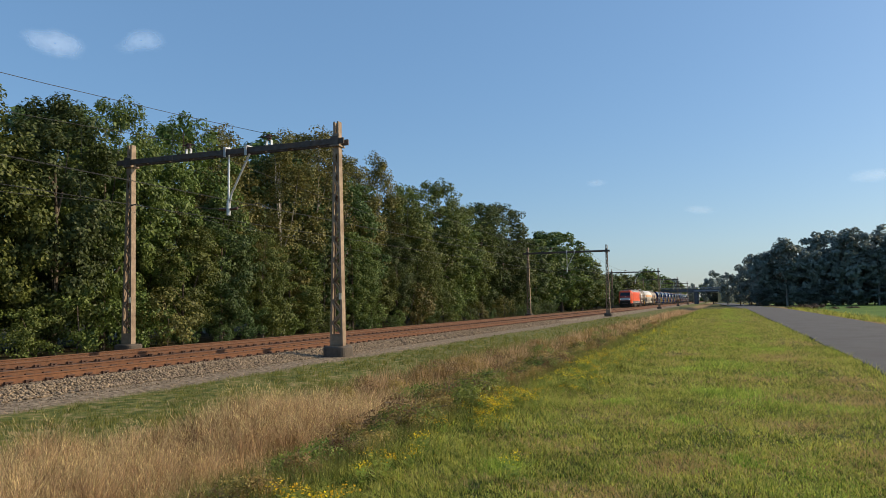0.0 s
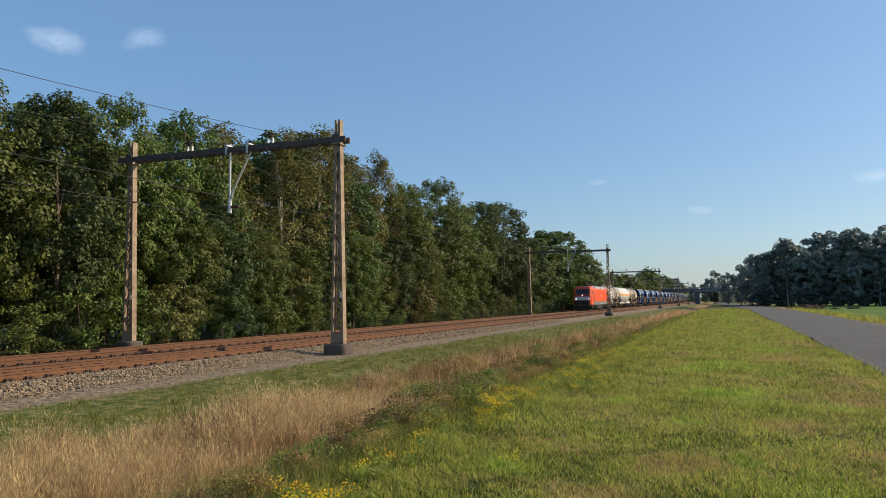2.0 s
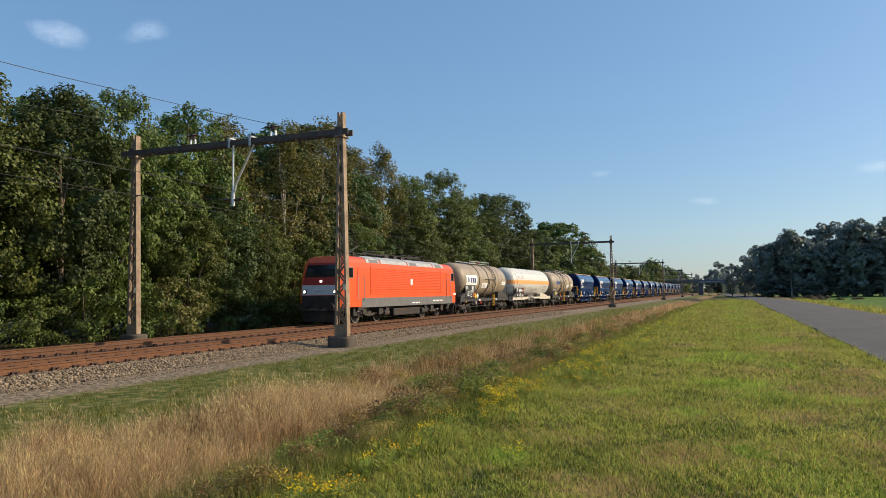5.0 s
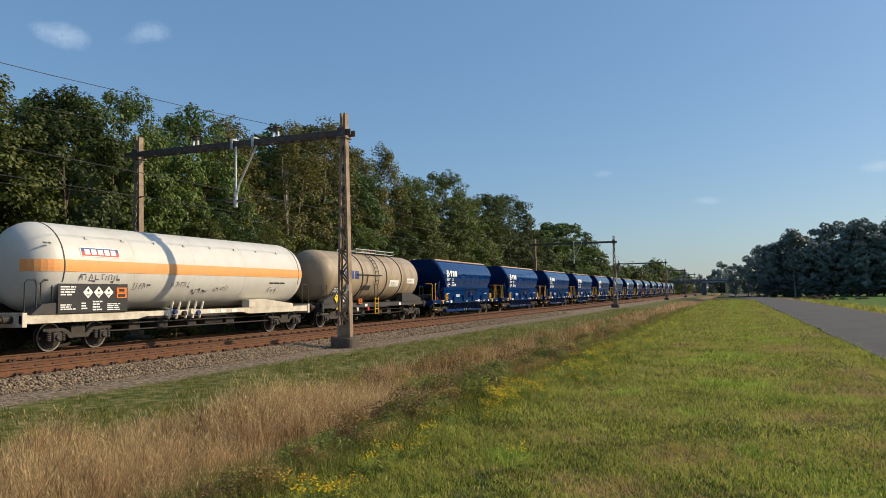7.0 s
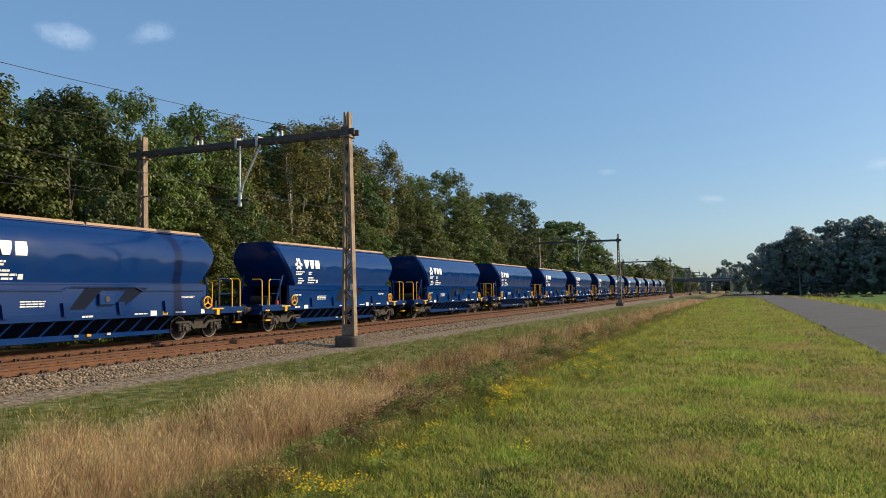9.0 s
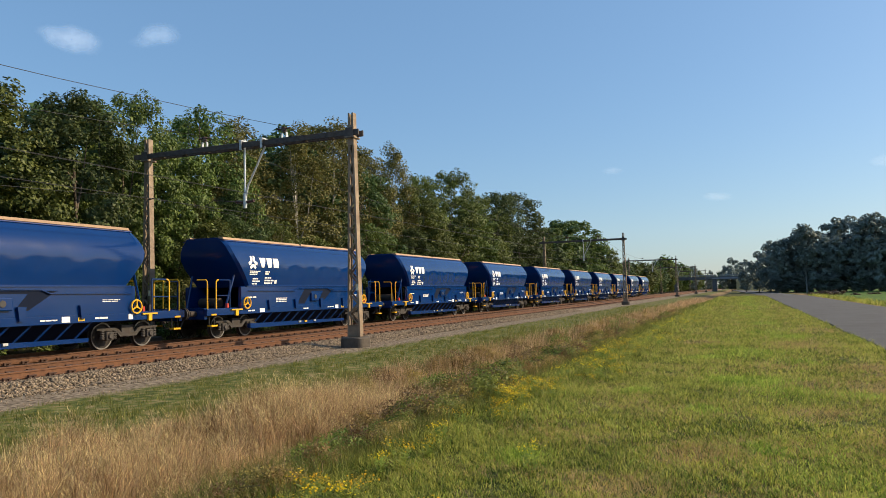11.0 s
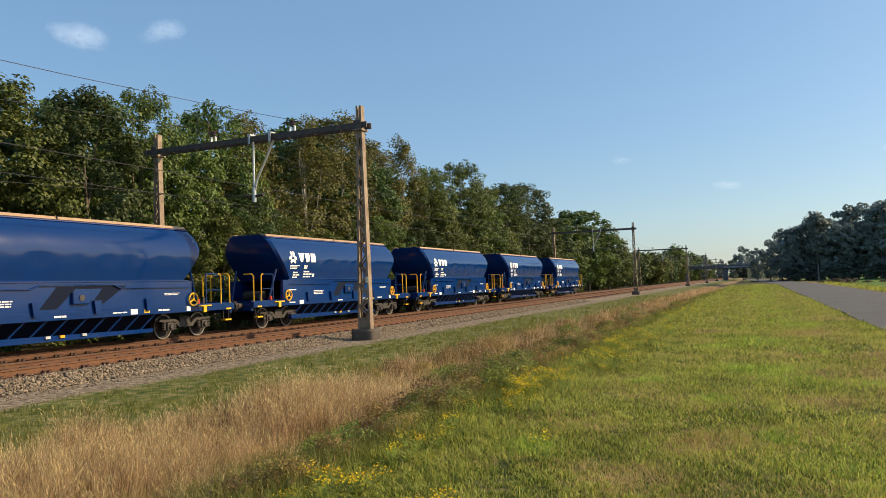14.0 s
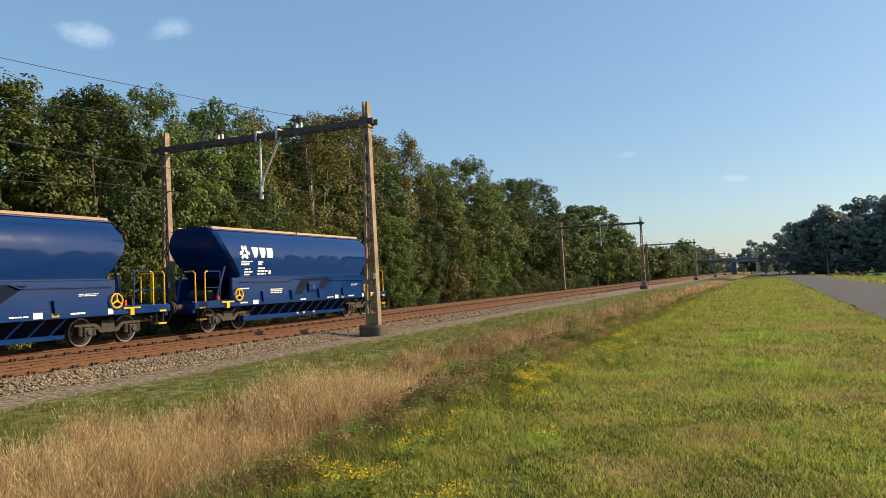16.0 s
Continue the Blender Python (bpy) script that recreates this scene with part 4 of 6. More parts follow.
def build_cream_tank(s, L, second):
    car = start_car("tank_wagon", s, "soiled cream tank wagon with dark straps and white plate" if not second else "soiled cream tank wagon with dark straps and yellow hazard label", "tank wagon")
    zc, r = 2.72, 1.40
    cyl = lambda z: math.sqrt(max(0.01, (r + 0.004) ** 2 - (z - zc) ** 2))
    tank = part("tank", tank_shell(0.95, L - 1.25, zc, r, 0.75), M_CREAM, car, smooth=True)
    for y in ((5.15, 7.55, 9.75) if not second else (4.9, 8.0, 10.1)):
        part("strap", hoop(y, 0.09, zc, r, 0.03), M_FRAME, tank, "dark strap round the tank")
    for y in (3.3, 6.4, 8.8, 11.2):
        part("weld_seam", hoop(y, 0.025, zc, r, 0.006), M_CREAM, tank)
    # walkway on top
    w0, w1 = (4.9, 10.2) if not second else (5.6, 10.6)
    walkway = part("walkway", box(-0.55, 0.55, w0, w1, zc + r + 0.02, zc + r + 0.06), M_GALV, car, "galvanised walkway with rail")
    for sx in (-0.62, 0.62):
        part("walkway_rail", tube((sx, w0, zc + r + 0.22), (sx, w1, zc + r + 0.22), 0.03, None, 6), M_GALV, walkway)
        for y in np.linspace(w0, w1, 5):
            part("rail_post", tube((sx, y, zc + r - 0.15), (sx, y, zc + r + 0.22), 0.022, None, 6), M_GALV, walkway)
    dome = part("manhole", tube((0, 7.2, zc + r - 0.05), (0, 7.2, zc + r + 0.2), 0.3, None, 18), M_CREAM, car)
    part("vent_valve", tube((0.2, 8.3, zc + r), (0.2, 8.3, zc + r + 0.28), 0.06, None, 8), M_MARKR, dome, "red valve cap")
    # ladder following the tank's side
    ly = 8.75 if not second else 6.4
    for dy in (0, 0.42):
        aa = np.radians(np.linspace(68, -20, 9))
        pts = [(math.cos(a) * (r + 0.09), ly + dy, zc + math.sin(a) * (r + 0.09)) for a in aa] + [(1.42, ly + dy, 1.5)]
        part("ladder_rail", bent(pts, 0.022, 6), M_SADDLE, car)
        part("ladder_foot", box(1.40, 1.45, ly + dy - 0.02, ly + dy + 0.02, 0.55, 1.5), M_OCHRE, car, "yellow ladder foot")
    for a in np.radians(np.linspace(60, -18, 9)):
        part("rung", tube((math.cos(a) * (r + 0.09), ly, zc + math.sin(a) * (r + 0.09)), (math.cos(a) * (r + 0.09), ly + 0.42, zc + math.sin(a) * (r + 0.09)), 0.016, None, 6), M_SADDLE, car)
    for z in (0.58, 0.85, 1.15, 1.45):
        part("rung", tube((1.425, ly, z), (1.425, ly + 0.42, z), 0.018, None, 6), M_OCHRE, car)
    # pipes and hoses on the side
    part("vent_pipe", bent([(cyl(2.78) + 0.05, ly - 2.2, 2.80), (cyl(2.78) + 0.05, ly + 0.9, 2.80)], 0.028, 6), M_FRAME, car)
    part("hose", bent([(cyl(2.7) + 0.05, ly - 0.9, 2.75), (cyl(2.4) + 0.05, ly - 1.0, 2.3), (cyl(1.9) + 0.06, ly - 1.4, 1.8), (1.25, ly - 1.9, 1.35), (1.2, ly - 2.2, 0.95)], 0.03, 6), M_FRAME, car)
    # plates
    if not second:
        marks("name_plate", car, [rect(1.92, 4.63, 2.30, 3.10)], cyl, M_MARKW, "white plate with blue shapes", 0.012)
        marks("plate_shapes", car, emblem(2.42, 2.70, 0.33) + wordmark(2.85, 2.48, 0.42, 1.45), cyl, M_MARKB, off=0.018)
        part("data_panel", box(1.34, 1.36, 1.72, 4.05, 1.22, 2.28, 0.004), M_MARKK, car, "black data panel with white print")
        pan = lambda z: 1.362
        marks("print", car, bars(1.8, 2.6, 1.95, 2.22, 4, 5) + bars(2.25, 2.8, 1.4, 1.8, 4, 6) + bars(3.3, 3.98, 1.7, 2.22, 6, 7, 0.85, 4) + bars(3.0, 3.3, 1.3, 1.9, 4, 8), pan, M_MARKW, off=0.004)
        hz = ((3.62, 1.36), (4.22, 1.40), (4.72, 1.42))
    else:
        marks("plate_shapes", car, emblem(2.35, 2.75, 0.33) + wordmark(2.85, 2.55, 0.45, 1.7), cyl, M_MARKB, "blue shapes on the tank", 0.012)
        marks("data_panel", car, [rect(1.95, 3.3, 1.66, 2.12)], cyl, M_MARKK, "black data panel with white print", 0.010)
        marks("print", car, bars(2.0, 3.25, 1.70, 2.08, 4, 15) + bars(3.35, 4.0, 1.72, 1.92, 3, 16), cyl, M_MARKW, off=0.016)
        marks("info_plate", car, [rect(4.95, 6.1, 1.92, 2.2)], cyl, M_SADDLE, off=0.010)
        hz = ((4.45, 1.15), (2.0, 1.50), (2.75, 1.52))
    part("orange_plate", box(1.37, 1.39, hz[0][0], hz[0][0] + 0.42, hz[0][1], hz[0][1] + 0.30), M_HAZ, car, "orange hazard plate")
    marks("plate_print", car, [rect(hz[0][0] + 0.06, hz[0][0] + 0.36, hz[0][1] + 0.04, hz[0][1] + 0.12), rect(hz[0][0] + 0.1, hz[0][0] + 0.32, hz[0][1] + 0.18, hz[0][1] + 0.26), rect(hz[0][0], hz[0][0] + 0.42, hz[0][1] + 0.143, hz[0][1] + 0.157)], lambda z: 1.391, M_MARKK, off=0.003)
    for (y, z), mt in zip(hz[1:], (M_YEL, M_MARKW)):
        part("hazard_label", prism(diamond(y, z, 0.24), "x", 1.37, 1.386), mt, car, "diamond hazard label")
        marks("label_print", car, [diamond(y, z + 0.08, 0.05)], lambda q: 1.387, M_MARKK, off=0.003)
    marks("info_plate", car, [rect(5.95, 7.4, 2.08, 2.50)] if not second else [rect(8.5, 9.8, 2.15, 2.55)], cyl, M_MARKW, "white plate with small print", 0.010)
    yy = 5.95 if not second else 8.5
    marks("small_print", car, bars(yy + 0.15, yy + 1.25, 2.16, 2.42, 4, 9, 0.4), cyl, M_SADDLE, off=0.015)
    y2 = 11.6 if not second else 11.0
    marks("rear_plate", car, [rect(y2, y2 + 1.15, 2.36, 2.68)], cyl, M_MARKW, "white plate with small print", 0.010)
    marks("small_print", car, bars(y2 + 0.1, y2 + 1.0, 2.42, 2.62, 2, 19, 0.4), cyl, M_SADDLE, off=0.015)
    # frame
    for sx in (-1.22, 1.22):
        part("solebar", prism([(0.62, 0.98), (L - 0.62, 0.98), (L - 0.62, 1.22), (0.62, 1.22)], "x", sx - 0.06, sx + 0.06), M_SADDLE, car)
    part("underframe", box(-0.5, 0.5, 0.7, L - 0.7, 0.9, 1.2), M_FRAME, car)
    saddle(car, 0.75, 3.3, False, M_SADDLE)
    saddle(car, L - 4.2, L - 1.2, True, M_SADDLE)
    for y in (5.6, 7.9, 9.1):
        part("brake_gear", box(-0.9, 0.9, y, y + 0.5, 0.45, 0.9, 0.03), M_FRAME, car)
    for z in (0.55, 0.78):
        part("brake_rod", tube((0.95, 3.2, z), (0.95, L - 3.2, z), 0.03, None, 6), M_FRAME, car)
    part("brake_cylinder", tube((0.75, 4.6, 0.82), (0.75, 5.9, 0.82), 0.2, None, 14), M_SADDLE, car)
    part("outlet_pipe", bent([(0, L / 2, zc - r + 0.05), (0, L / 2, 0.95), (1.0, L / 2, 0.85)], 0.09, 10), M_FRAME, car)
    for y in (4.5, 5.8):
        part("valve_wheel", tube((1.25, y, 0.86), (1.31, y, 0.86), 0.12, None, 10), M_CREAMFRAME if y < 5 else M_MARKR, car)
    for y in (5.4, 10.0):
        part("frame_tag", box(1.282, 1.29, y, y + 0.3, 1.0, 1.15), M_MARKW, car)
    for y in (2.2, L - 2.2):
        part("lifting_mark", prism([(y - 0.1, 0.9), (y + 0.1, 0.9), (y, 1.05)], "x", 1.285, 1.295), M_SIGNAL, car, "yellow triangle mark")
        bogie(car, y)
    end_rail(car, 0.68, M_SADDLE)
    end_rail(car, L - 1.2, M_SADDLE)
    buffers(car, L, M_SADDLE)


build_cream_tank(19.6, 14.8, False)
build_cream_tank(51.5, 14.6, True)


def scribble(y, z, w, h, seed):
    """A sprayed squiggle of thin strokes."""
    r = random.Random(seed)
    out = []
    k = int(w / 0.12)
    for i in range(k):
        y0 = y + w * i / k
        z0, z1 = z + r.uniform(0, h * 0.3), z + h * r.uniform(0.7, 1.0)
        lean = r.uniform(-0.06, 0.09)
        out.append([(y0, z0), (y0 + 0.022, z0), (y0 + 0.022 + lean, z1), (y0 + lean, z1)])
        if r.random() < 0.6:
            zm = r.uniform(z, z + h)
            out.append([(y0, zm), (y0 + w / k, zm + r.uniform(-0.06, 0.06)), (y0 + w / k, zm + 0.03), (y0, zm + 0.025)])
    return out


def build_gas_wagon(s, L):
    car = start_car("gas_tank_wagon", s, "white gas tank wagon with an orange band and sprayed scribbles", "tank wagon")
    zc, r = 2.70, 1.46
    cyl = lambda z: math.sqrt(max(0.01, (r + 0.004) ** 2 - (z - zc) ** 2))
    tank = part("tank", tank_shell(1.05, L - 0.85, zc, r, 0.95), M_WHITE, car, smooth=True)
    for y in (1.95, L - 1.8):
        part("end_seam", hoop(y, 0.04, zc, r, 0.008, a0=-20, a1=200), M_SADDLE, tank, "dark seam at the tank end")
    for y in (4.9, 8.0, 11.2):
        part("weld_seam", hoop(y, 0.03, zc, r, 0.004), M_WHITE, tank)
    for sx in (1, -1):
        b = marks("orange_band", car, [rect(2.0, L - 1.8, 2.52, 2.90)], lambda z: sx * cyl(z), M_PEACH, "orange band along the tank", sx * 0.008)
    for y_end, d in ((1.05, 1), (L - 0.85, -1)):
        for sx in (1, -1):
            rows = []
            for a in np.linspace(0.25, math.pi / 2, 8):
                q = r * math.sin(a) ** 0.62 + 0.006
                rows.append([(sx * math.sqrt(q * q - (z - zc) ** 2), y_end + d * (0.95 * (1 - math.cos(a)) - 0.006), z) for z in (2.52, 2.65, 2.78, 2.90)])
            part("end_band", loft(rows, False, False), M_PEACH, car, "orange band round the tank end")
    for y in np.arange(3.0, 14.5, 1.55):
        part("bracket", box(cyl(3.62) - 0.03, cyl(3.62) + 0.03, y, y + 0.12, 3.60, 3.68), M_WHITE, tank)
    marks("sign_border", car, [rect(2.62, 4.24, 3.02, 3.34)], cyl, M_MARKW, off=0.008)
    marks("sign", car, [rect(2.66, 4.20, 3.18, 3.31)], cyl, M_MARKB, "blue and red sign with a white bar", 0.014)
    marks("sign", car, [rect(2.66, 4.20, 3.05, 3.18)], cyl, M_MARKR, off=0.014)
    marks("sign_bar", car, [rect(2.78 + k * 0.27, 2.99 + k * 0.27, 3.09, 3.27) for k in range(5)], cyl, M_MARKW, off=0.020)
    marks("scribble", car, scribble(2.55, 2.22, 0.8, 0.25, 1) + scribble(3.5, 2.2, 0.75, 0.28, 2) + scribble(6.8, 2.02, 1.0, 0.24, 3) + scribble(9.3, 1.88, 0.9, 0.22, 4) + scribble(13.0, 1.75, 0.8, 0.3, 5), cyl, M_SCRIBBLE, "dark sprayed scribbles", 0.009)
    marks("pale_scribble", car, scribble(4.95, 1.95, 0.8, 0.25, 6) + scribble(8.0, 1.8, 1.0, 0.2, 7), cyl, M_SADDLE, off=0.008)
    marks("small_print", car, bars(13.0, 14.8, 2.18, 2.32, 1, 8, 0.7, 6) + bars(1.3, 1.7, 3.35, 3.45, 1, 9), cyl, M_SADDLE, off=0.008)
    part("data_panel", box(1.36, 1.385, 1.81, 4.64, 1.20, 2.14, 0.004), M_MARKK, car, "black data panel with labels")
    pan = lambda z: 1.386
    marks("print", car, bars(1.9, 2.6, 1.75, 2.08, 4, 21) + bars(1.9, 2.5, 1.3, 1.5, 3, 22) + bars(2.7, 2.95, 1.3, 1.55, 3, 23) + bars(3.15, 3.6, 1.25, 1.6, 4, 24) + bars(3.75, 4.55, 1.25, 1.5, 4, 25), pan, M_MARKW, off=0.004)
    for y in (2.95, 3.38, 3.80):
        part("hazard_label", prism(diamond(y, 1.86, 0.2), "x", 1.386, 1.398), M_MARKW, car, "white diamond hazard label")
        marks("label_print", car, [diamond(y, 1.92, 0.05), rect(y - 0.06, y + 0.06, 1.76, 1.79)], lambda z: 1.398, M_MARKK, off=0.003)
    part("orange_plate", box(1.386, 1.40, 4.14, 4.58, 1.66, 2.02), M_HAZ, car, "orange hazard plate")
    marks("plate_print", car, [rect(4.2, 4.52, 1.70, 1.80), rect(4.24, 4.48, 1.88, 1.98), rect(4.14, 4.58, 1.833, 1.847)], lambda z: 1.401, M_MARKK, off=0.003)
    # frame and fittings
    for sx in (-1.26, 1.26):
        part("solebar", prism([(0.62, 0.92), (5.2, 0.92), (5.6, 1.0), (11.2, 1.0), (11.6, 0.92), (L - 0.62, 0.92), (L - 0.62, 1.18), (0.62, 1.18)], "x", sx - 0.06, sx + 0.06), M_CREAMFRAME, car, "cream-painted frame")
    part("underframe", box(-0.5, 0.5, 0.7, L - 0.7, 0.88, 1.15), M_FRAME, car)
    for sx in (1, -1):
        for y0, y1, fl in ((0.9, 2.4, False), (11.6, 15.0, True)):
            part("saddle", prism([(y0, 1.18), (y1, 1.18), (y1, 1.30), (y0 + (y1 - y0) * 0.3, 1.55), (y0, 1.5)] if fl else [(y0, 1.18), (y1, 1.18), (y1, 1.6), (y0 + 0.4, 1.5)], "x", min(sx * 0.95, sx * 1.34), max(sx * 0.95, sx * 1.34)), M_CREAMFRAME if fl else M_SADDLE, car)
    part("discharge_pipe", bent([(0, 7.5, 1.3), (0.9, 7.5, 1.1), (1.25, 7.6, 1.0)], 0.08, 10), M_CREAMFRAME, car)
    for k, y in enumerate((6.6, 7.0, 7.5, 7.9, 8.3)):
        part("valve", tube((1.30, y, 1.05 + 0.07 * (k % 2)), (1.42, y, 1.05 + 0.07 * (k % 2)), 0.10, None, 10), (M_CREAMFRAME, M_MARKB, M_FRAME)[k % 3], car)
        part("valve_strut", tube((1.28, y + 0.15, 0.85), (1.28, y + 0.38, 1.5), 0.045, None, 6), M_CREAMFRAME, car)
    for y in (9.0, 9.7, 10.4):
        part("frame_tag", box(1.325, 1.332, y, y + 0.35, 1.02, 1.13), M_MARKW, car)
    for y in (5.2, 6.6, 8.2, 10.6):
        part("brake_gear", box(-0.9, 0.9, y, y + 0.55, 0.45, 0.9, 0.03), M_FRAME, car)
    for z in (0.55, 0.78):
        part("brake_rod", tube((1.0, 4.0, z), (1.0, L - 3.5, z), 0.03, None, 6), M_FRAME, car)
    part("brake_cylinder", tube((0.7, 9.3, 0.7), (0.7, 10.4, 0.7), 0.18, None, 14), M_FRAME, car)
    for y in (2.9, L - 2.35):
        bogie(car, y)
    for y in (0.75, 1.3):
        part("end_handrail", bent([(1.25, y, 1.18), (1.25, y, 2.15), (1.25, y + 0.1, 2.25), (1.25, y + 0.35, 2.25), (1.25, y + 0.4, 2.1), (1.25, y + 0.4, 1.18)], 0.022, 6), M_FRAME, car)
    end_rail(car, L - 1.15, M_SADDLE)
    part("end_platform", box(-1.2, 1.2, 0.7, 1.7, 1.19, 1.22), M_FRAME, car)
    buffers(car, L, M_CREAMFRAME)


build_gas_wagon(34.4, 17.1)


# -- hopper wagons --
HOPPER = ((1.95, 1.24), (2.08, 1.38), (2.16, 1.39), (2.35, 1.43), (2.6, 1.475), (2.85, 1.497), (3.0, 1.503), (3.12, 1.497), (3.3, 1.47), (3.55, 1.39), (3.8, 1.255), (3.95, 1.125), (4.08, 0.96))


def hopper_x(z):
    return float(np.interp(z, [h for h, _ in HOPPER], [w for _, w in HOPPER]))


def hopper_front(z):
    return float(np.interp(z, (1.2, 2.1, 3.0, 3.4, 4.08), (3.4, 3.3, 2.55, 2.25, 2.1)))


def hopper_rear(z):
    return float(np.interp(z, (1.2, 2.1, 3.0, 3.4, 4.08), (13.0, 13.05, 13.75, 13.9, 13.6)))


def build_hopper():
    L = 16.345
    car = start_car("hopper_wagon", 66.1, "glossy dark blue hopper wagon with tan roof edge and yellow handrails", "hopper wagon")
    bm = bmesh.new()
    cols = []
    steps = np.linspace(0, 1, 49)
    for z, w in ((2.10, 1.38),) + HOPPER[2:]:
        f, b = hopper_front(z), hopper_rear(z)
        c = 0.12
        side = []
        for u in steps:
            y = f + c + (b - f - 2 * c) * u
            dent = math.exp(-((z - 2.78) / 0.26) ** 2) * (0.020 * math.sin(y * 5.2 + 0.8 * math.sin(y * 1.3)) + 0.014 * math.sin(y * 2.3 + 1.0) - 0.018) * math.sin(math.pi * u) ** 0.3
            dent += math.exp(-((z - 3.6) / 0.3) ** 2) * 0.005 * math.sin(y * 1.7)
            side.append((w + dent, y))
        ring = [(-w + c, f, z), (w - c, f, z)] + [(x, y, z) for x, y in side] + [(w - c, b, z), (-w + c, b, z)] + [(-x, y, z) for x, y in side[::-1]]
        cols.append([bm.verts.new(p) for p in ring])
    n = len(cols[0])
    for a, b in zip(cols, cols[1:]):
        for i in range(n):
            bm.faces.new((a[i], a[(i + 1) % n], b[(i + 1) % n], b[i]))
    bm.faces.new(cols[0][::-1])
    bm.faces.new(cols[-1])
    part("hopper_body", bm, M_BLUE, car, "glossy blue hopper body", smooth=True)
    # lower body: inclined side sheets on the solebar
    for sx in (1, -1):
        pts = lambda y, k: [(sx * 1.40, y, 2.13), (sx * 1.47, y, 2.10), (sx * 1.47, y, 1.22 + k), (sx * 1.30, y, 1.22 + k), (sx * 1.34, y, 2.08)]
        part("lower_side", loft([pts(2.75, 0.0), pts(3.2, 0.0), pts(12.9, 0.0), pts(13.3, 0.0)]), M_BLUE, car)
        part("ledge", box(min(sx * 1.39, sx * 1.50), max(sx * 1.39, sx * 1.50), 3.1, 13.1, 2.10, 2.15, 0.01), M_BLUE, car)
        part("pipe_rail", bent([(sx * 1.52, 3.2, 1.93), (sx * 1.52, 6.6, 1.91), (sx * 1.52, 6.9, 2.02), (sx * 1.52, 9.6, 2.02), (sx * 1.52, 9.9, 1.90), (sx * 1.52, 13.1, 1.88)], 0.022, 6), M_BLUE, car)
        part("solebar", box(min(sx * 1.28, sx * 1.475), max(sx * 1.28, sx * 1.475), 0.62, L - 0.62, 0.96, 1.22, 0.012), M_BLUE, car)
        # hatch: flat near-black plates painted as the shade of its openings
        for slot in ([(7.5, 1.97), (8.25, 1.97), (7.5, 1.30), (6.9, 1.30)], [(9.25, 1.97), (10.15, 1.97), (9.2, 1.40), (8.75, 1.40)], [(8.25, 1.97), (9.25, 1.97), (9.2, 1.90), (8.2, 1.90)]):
            part("hatch_recess", prism(slot, "x", min(sx * 1.471, sx * 1.475), max(sx * 1.471, sx * 1.475)), M_NAVY_SHADE, car, "near-black blue plate painted as recess shade")
        part("hatch_lip", tube((sx * 1.48, 6.85, 1.99), (sx * 1.48, 10.2, 1.99), 0.018, None, 6), M_BLUE, car)
        part("control_box", box(min(sx * 1.46, sx * 1.58), max(sx * 1.46, sx * 1.58), 8.0, 8.65, 1.42, 1.80, 0.03), M_BLUE, car)
        part("control_dial", tube((sx * 1.56, 8.32, 1.62), (sx * 1.60, 8.32, 1.62), 0.10, None, 14), M_SADDLE, car)
        for y in (4.7, 6.75, 8.95, 11.1):
            part("side_stake", prism([(y - 0.14, 1.52), (y + 0.14, 1.52), (y + 0.08, 1.1), (y - 0.08, 1.1)], "x", min(sx * 1.46, sx * 1.56), max(sx * 1.46, sx * 1.56)), M_BLUE, car)
        # struts and the beam below
        for y in np.arange(4.0, 11.4, 0.72) if sx > 0 else ():
            part("strut", tube((sx * 1.05, y, 0.46), (sx * 1.38, y + 0.38, 1.0), 0.035, None, 6), M_BLUE, car)
        part("side_beam", prism([(3.55, 0.36), (11.5, 0.36), (11.5, 0.46), (3.55, 0.54)], "x", min(sx * 1.12, sx * 1.32), max(sx * 1.12, sx * 1.32)), M_BLUE, car)
        part("beam_flange", box(min(sx * 1.1, sx * 1.36), max(sx * 1.1, sx * 1.36), 3.6, 11.45, 0.335, 0.36), M_BLUE, car)
        for y in (7.2, 7.7, 8.5):
            part("beam_fitting", box(min(sx * 1.32, sx * 1.38), max(sx * 1.32, sx * 1.38), y, y + 0.16, 0.42, 0.5), M_OCHRE if y == 7.7 else M_GALV, car)
    # chute takes the same darkened navy
    part("chute", loft([[(-1.25, 3.5, 1.25), (1.25, 3.5, 1.25), (1.25, 12.8, 1.25), (-1.25, 12.8, 1.25)], [(-0.55, 4.6, 0.42), (0.55, 4.6, 0.42), (0.55, 11.6, 0.42), (-0.55, 11.6, 0.42)]]), M_NAVY_SHADE, car)
    part("centre_sill", box(-0.35, 0.35, 0.7, L - 0.7, 0.85, 1.2), M_FRAME, car)
    # roof
    part("roof", loft([[(-0.97, y, 4.075), (-0.70, y, 4.17), (0.70, y, 4.17), (0.97, y, 4.075)] for y in (2.12, 13.58)]), M_BLUE, car)
    for sx in (1, -1):
        part("roof_edge", loft([[(sx * x, y, z) for x, z in ((0.72, 4.165), (0.99, 4.075), (1.02, 4.09), (0.95, 4.185), (0.74, 4.21))] for y in (2.2, 13.5)]), M_TAN, car, "tan roof edge strip")
        for y in (7.9,):
            part("edge_joint", box(min(sx * 0.93, sx * 1.03), max(sx * 0.93, sx * 1.03), y, y + 0.03, 4.08, 4.18), M_SADDLE, car)
        part("gutter", box(min(sx * 0.95, sx * 1.06), max(sx * 0.95, sx * 1.06), 2.15, 13.55, 4.035, 4.065), M_MARKB, car)
    # print
    side = hopper_x
    marks("emblem", car, emblem(3.52, 3.13, 0.42), side, M_MARKW, "white three-lobed emblem", 0.008)
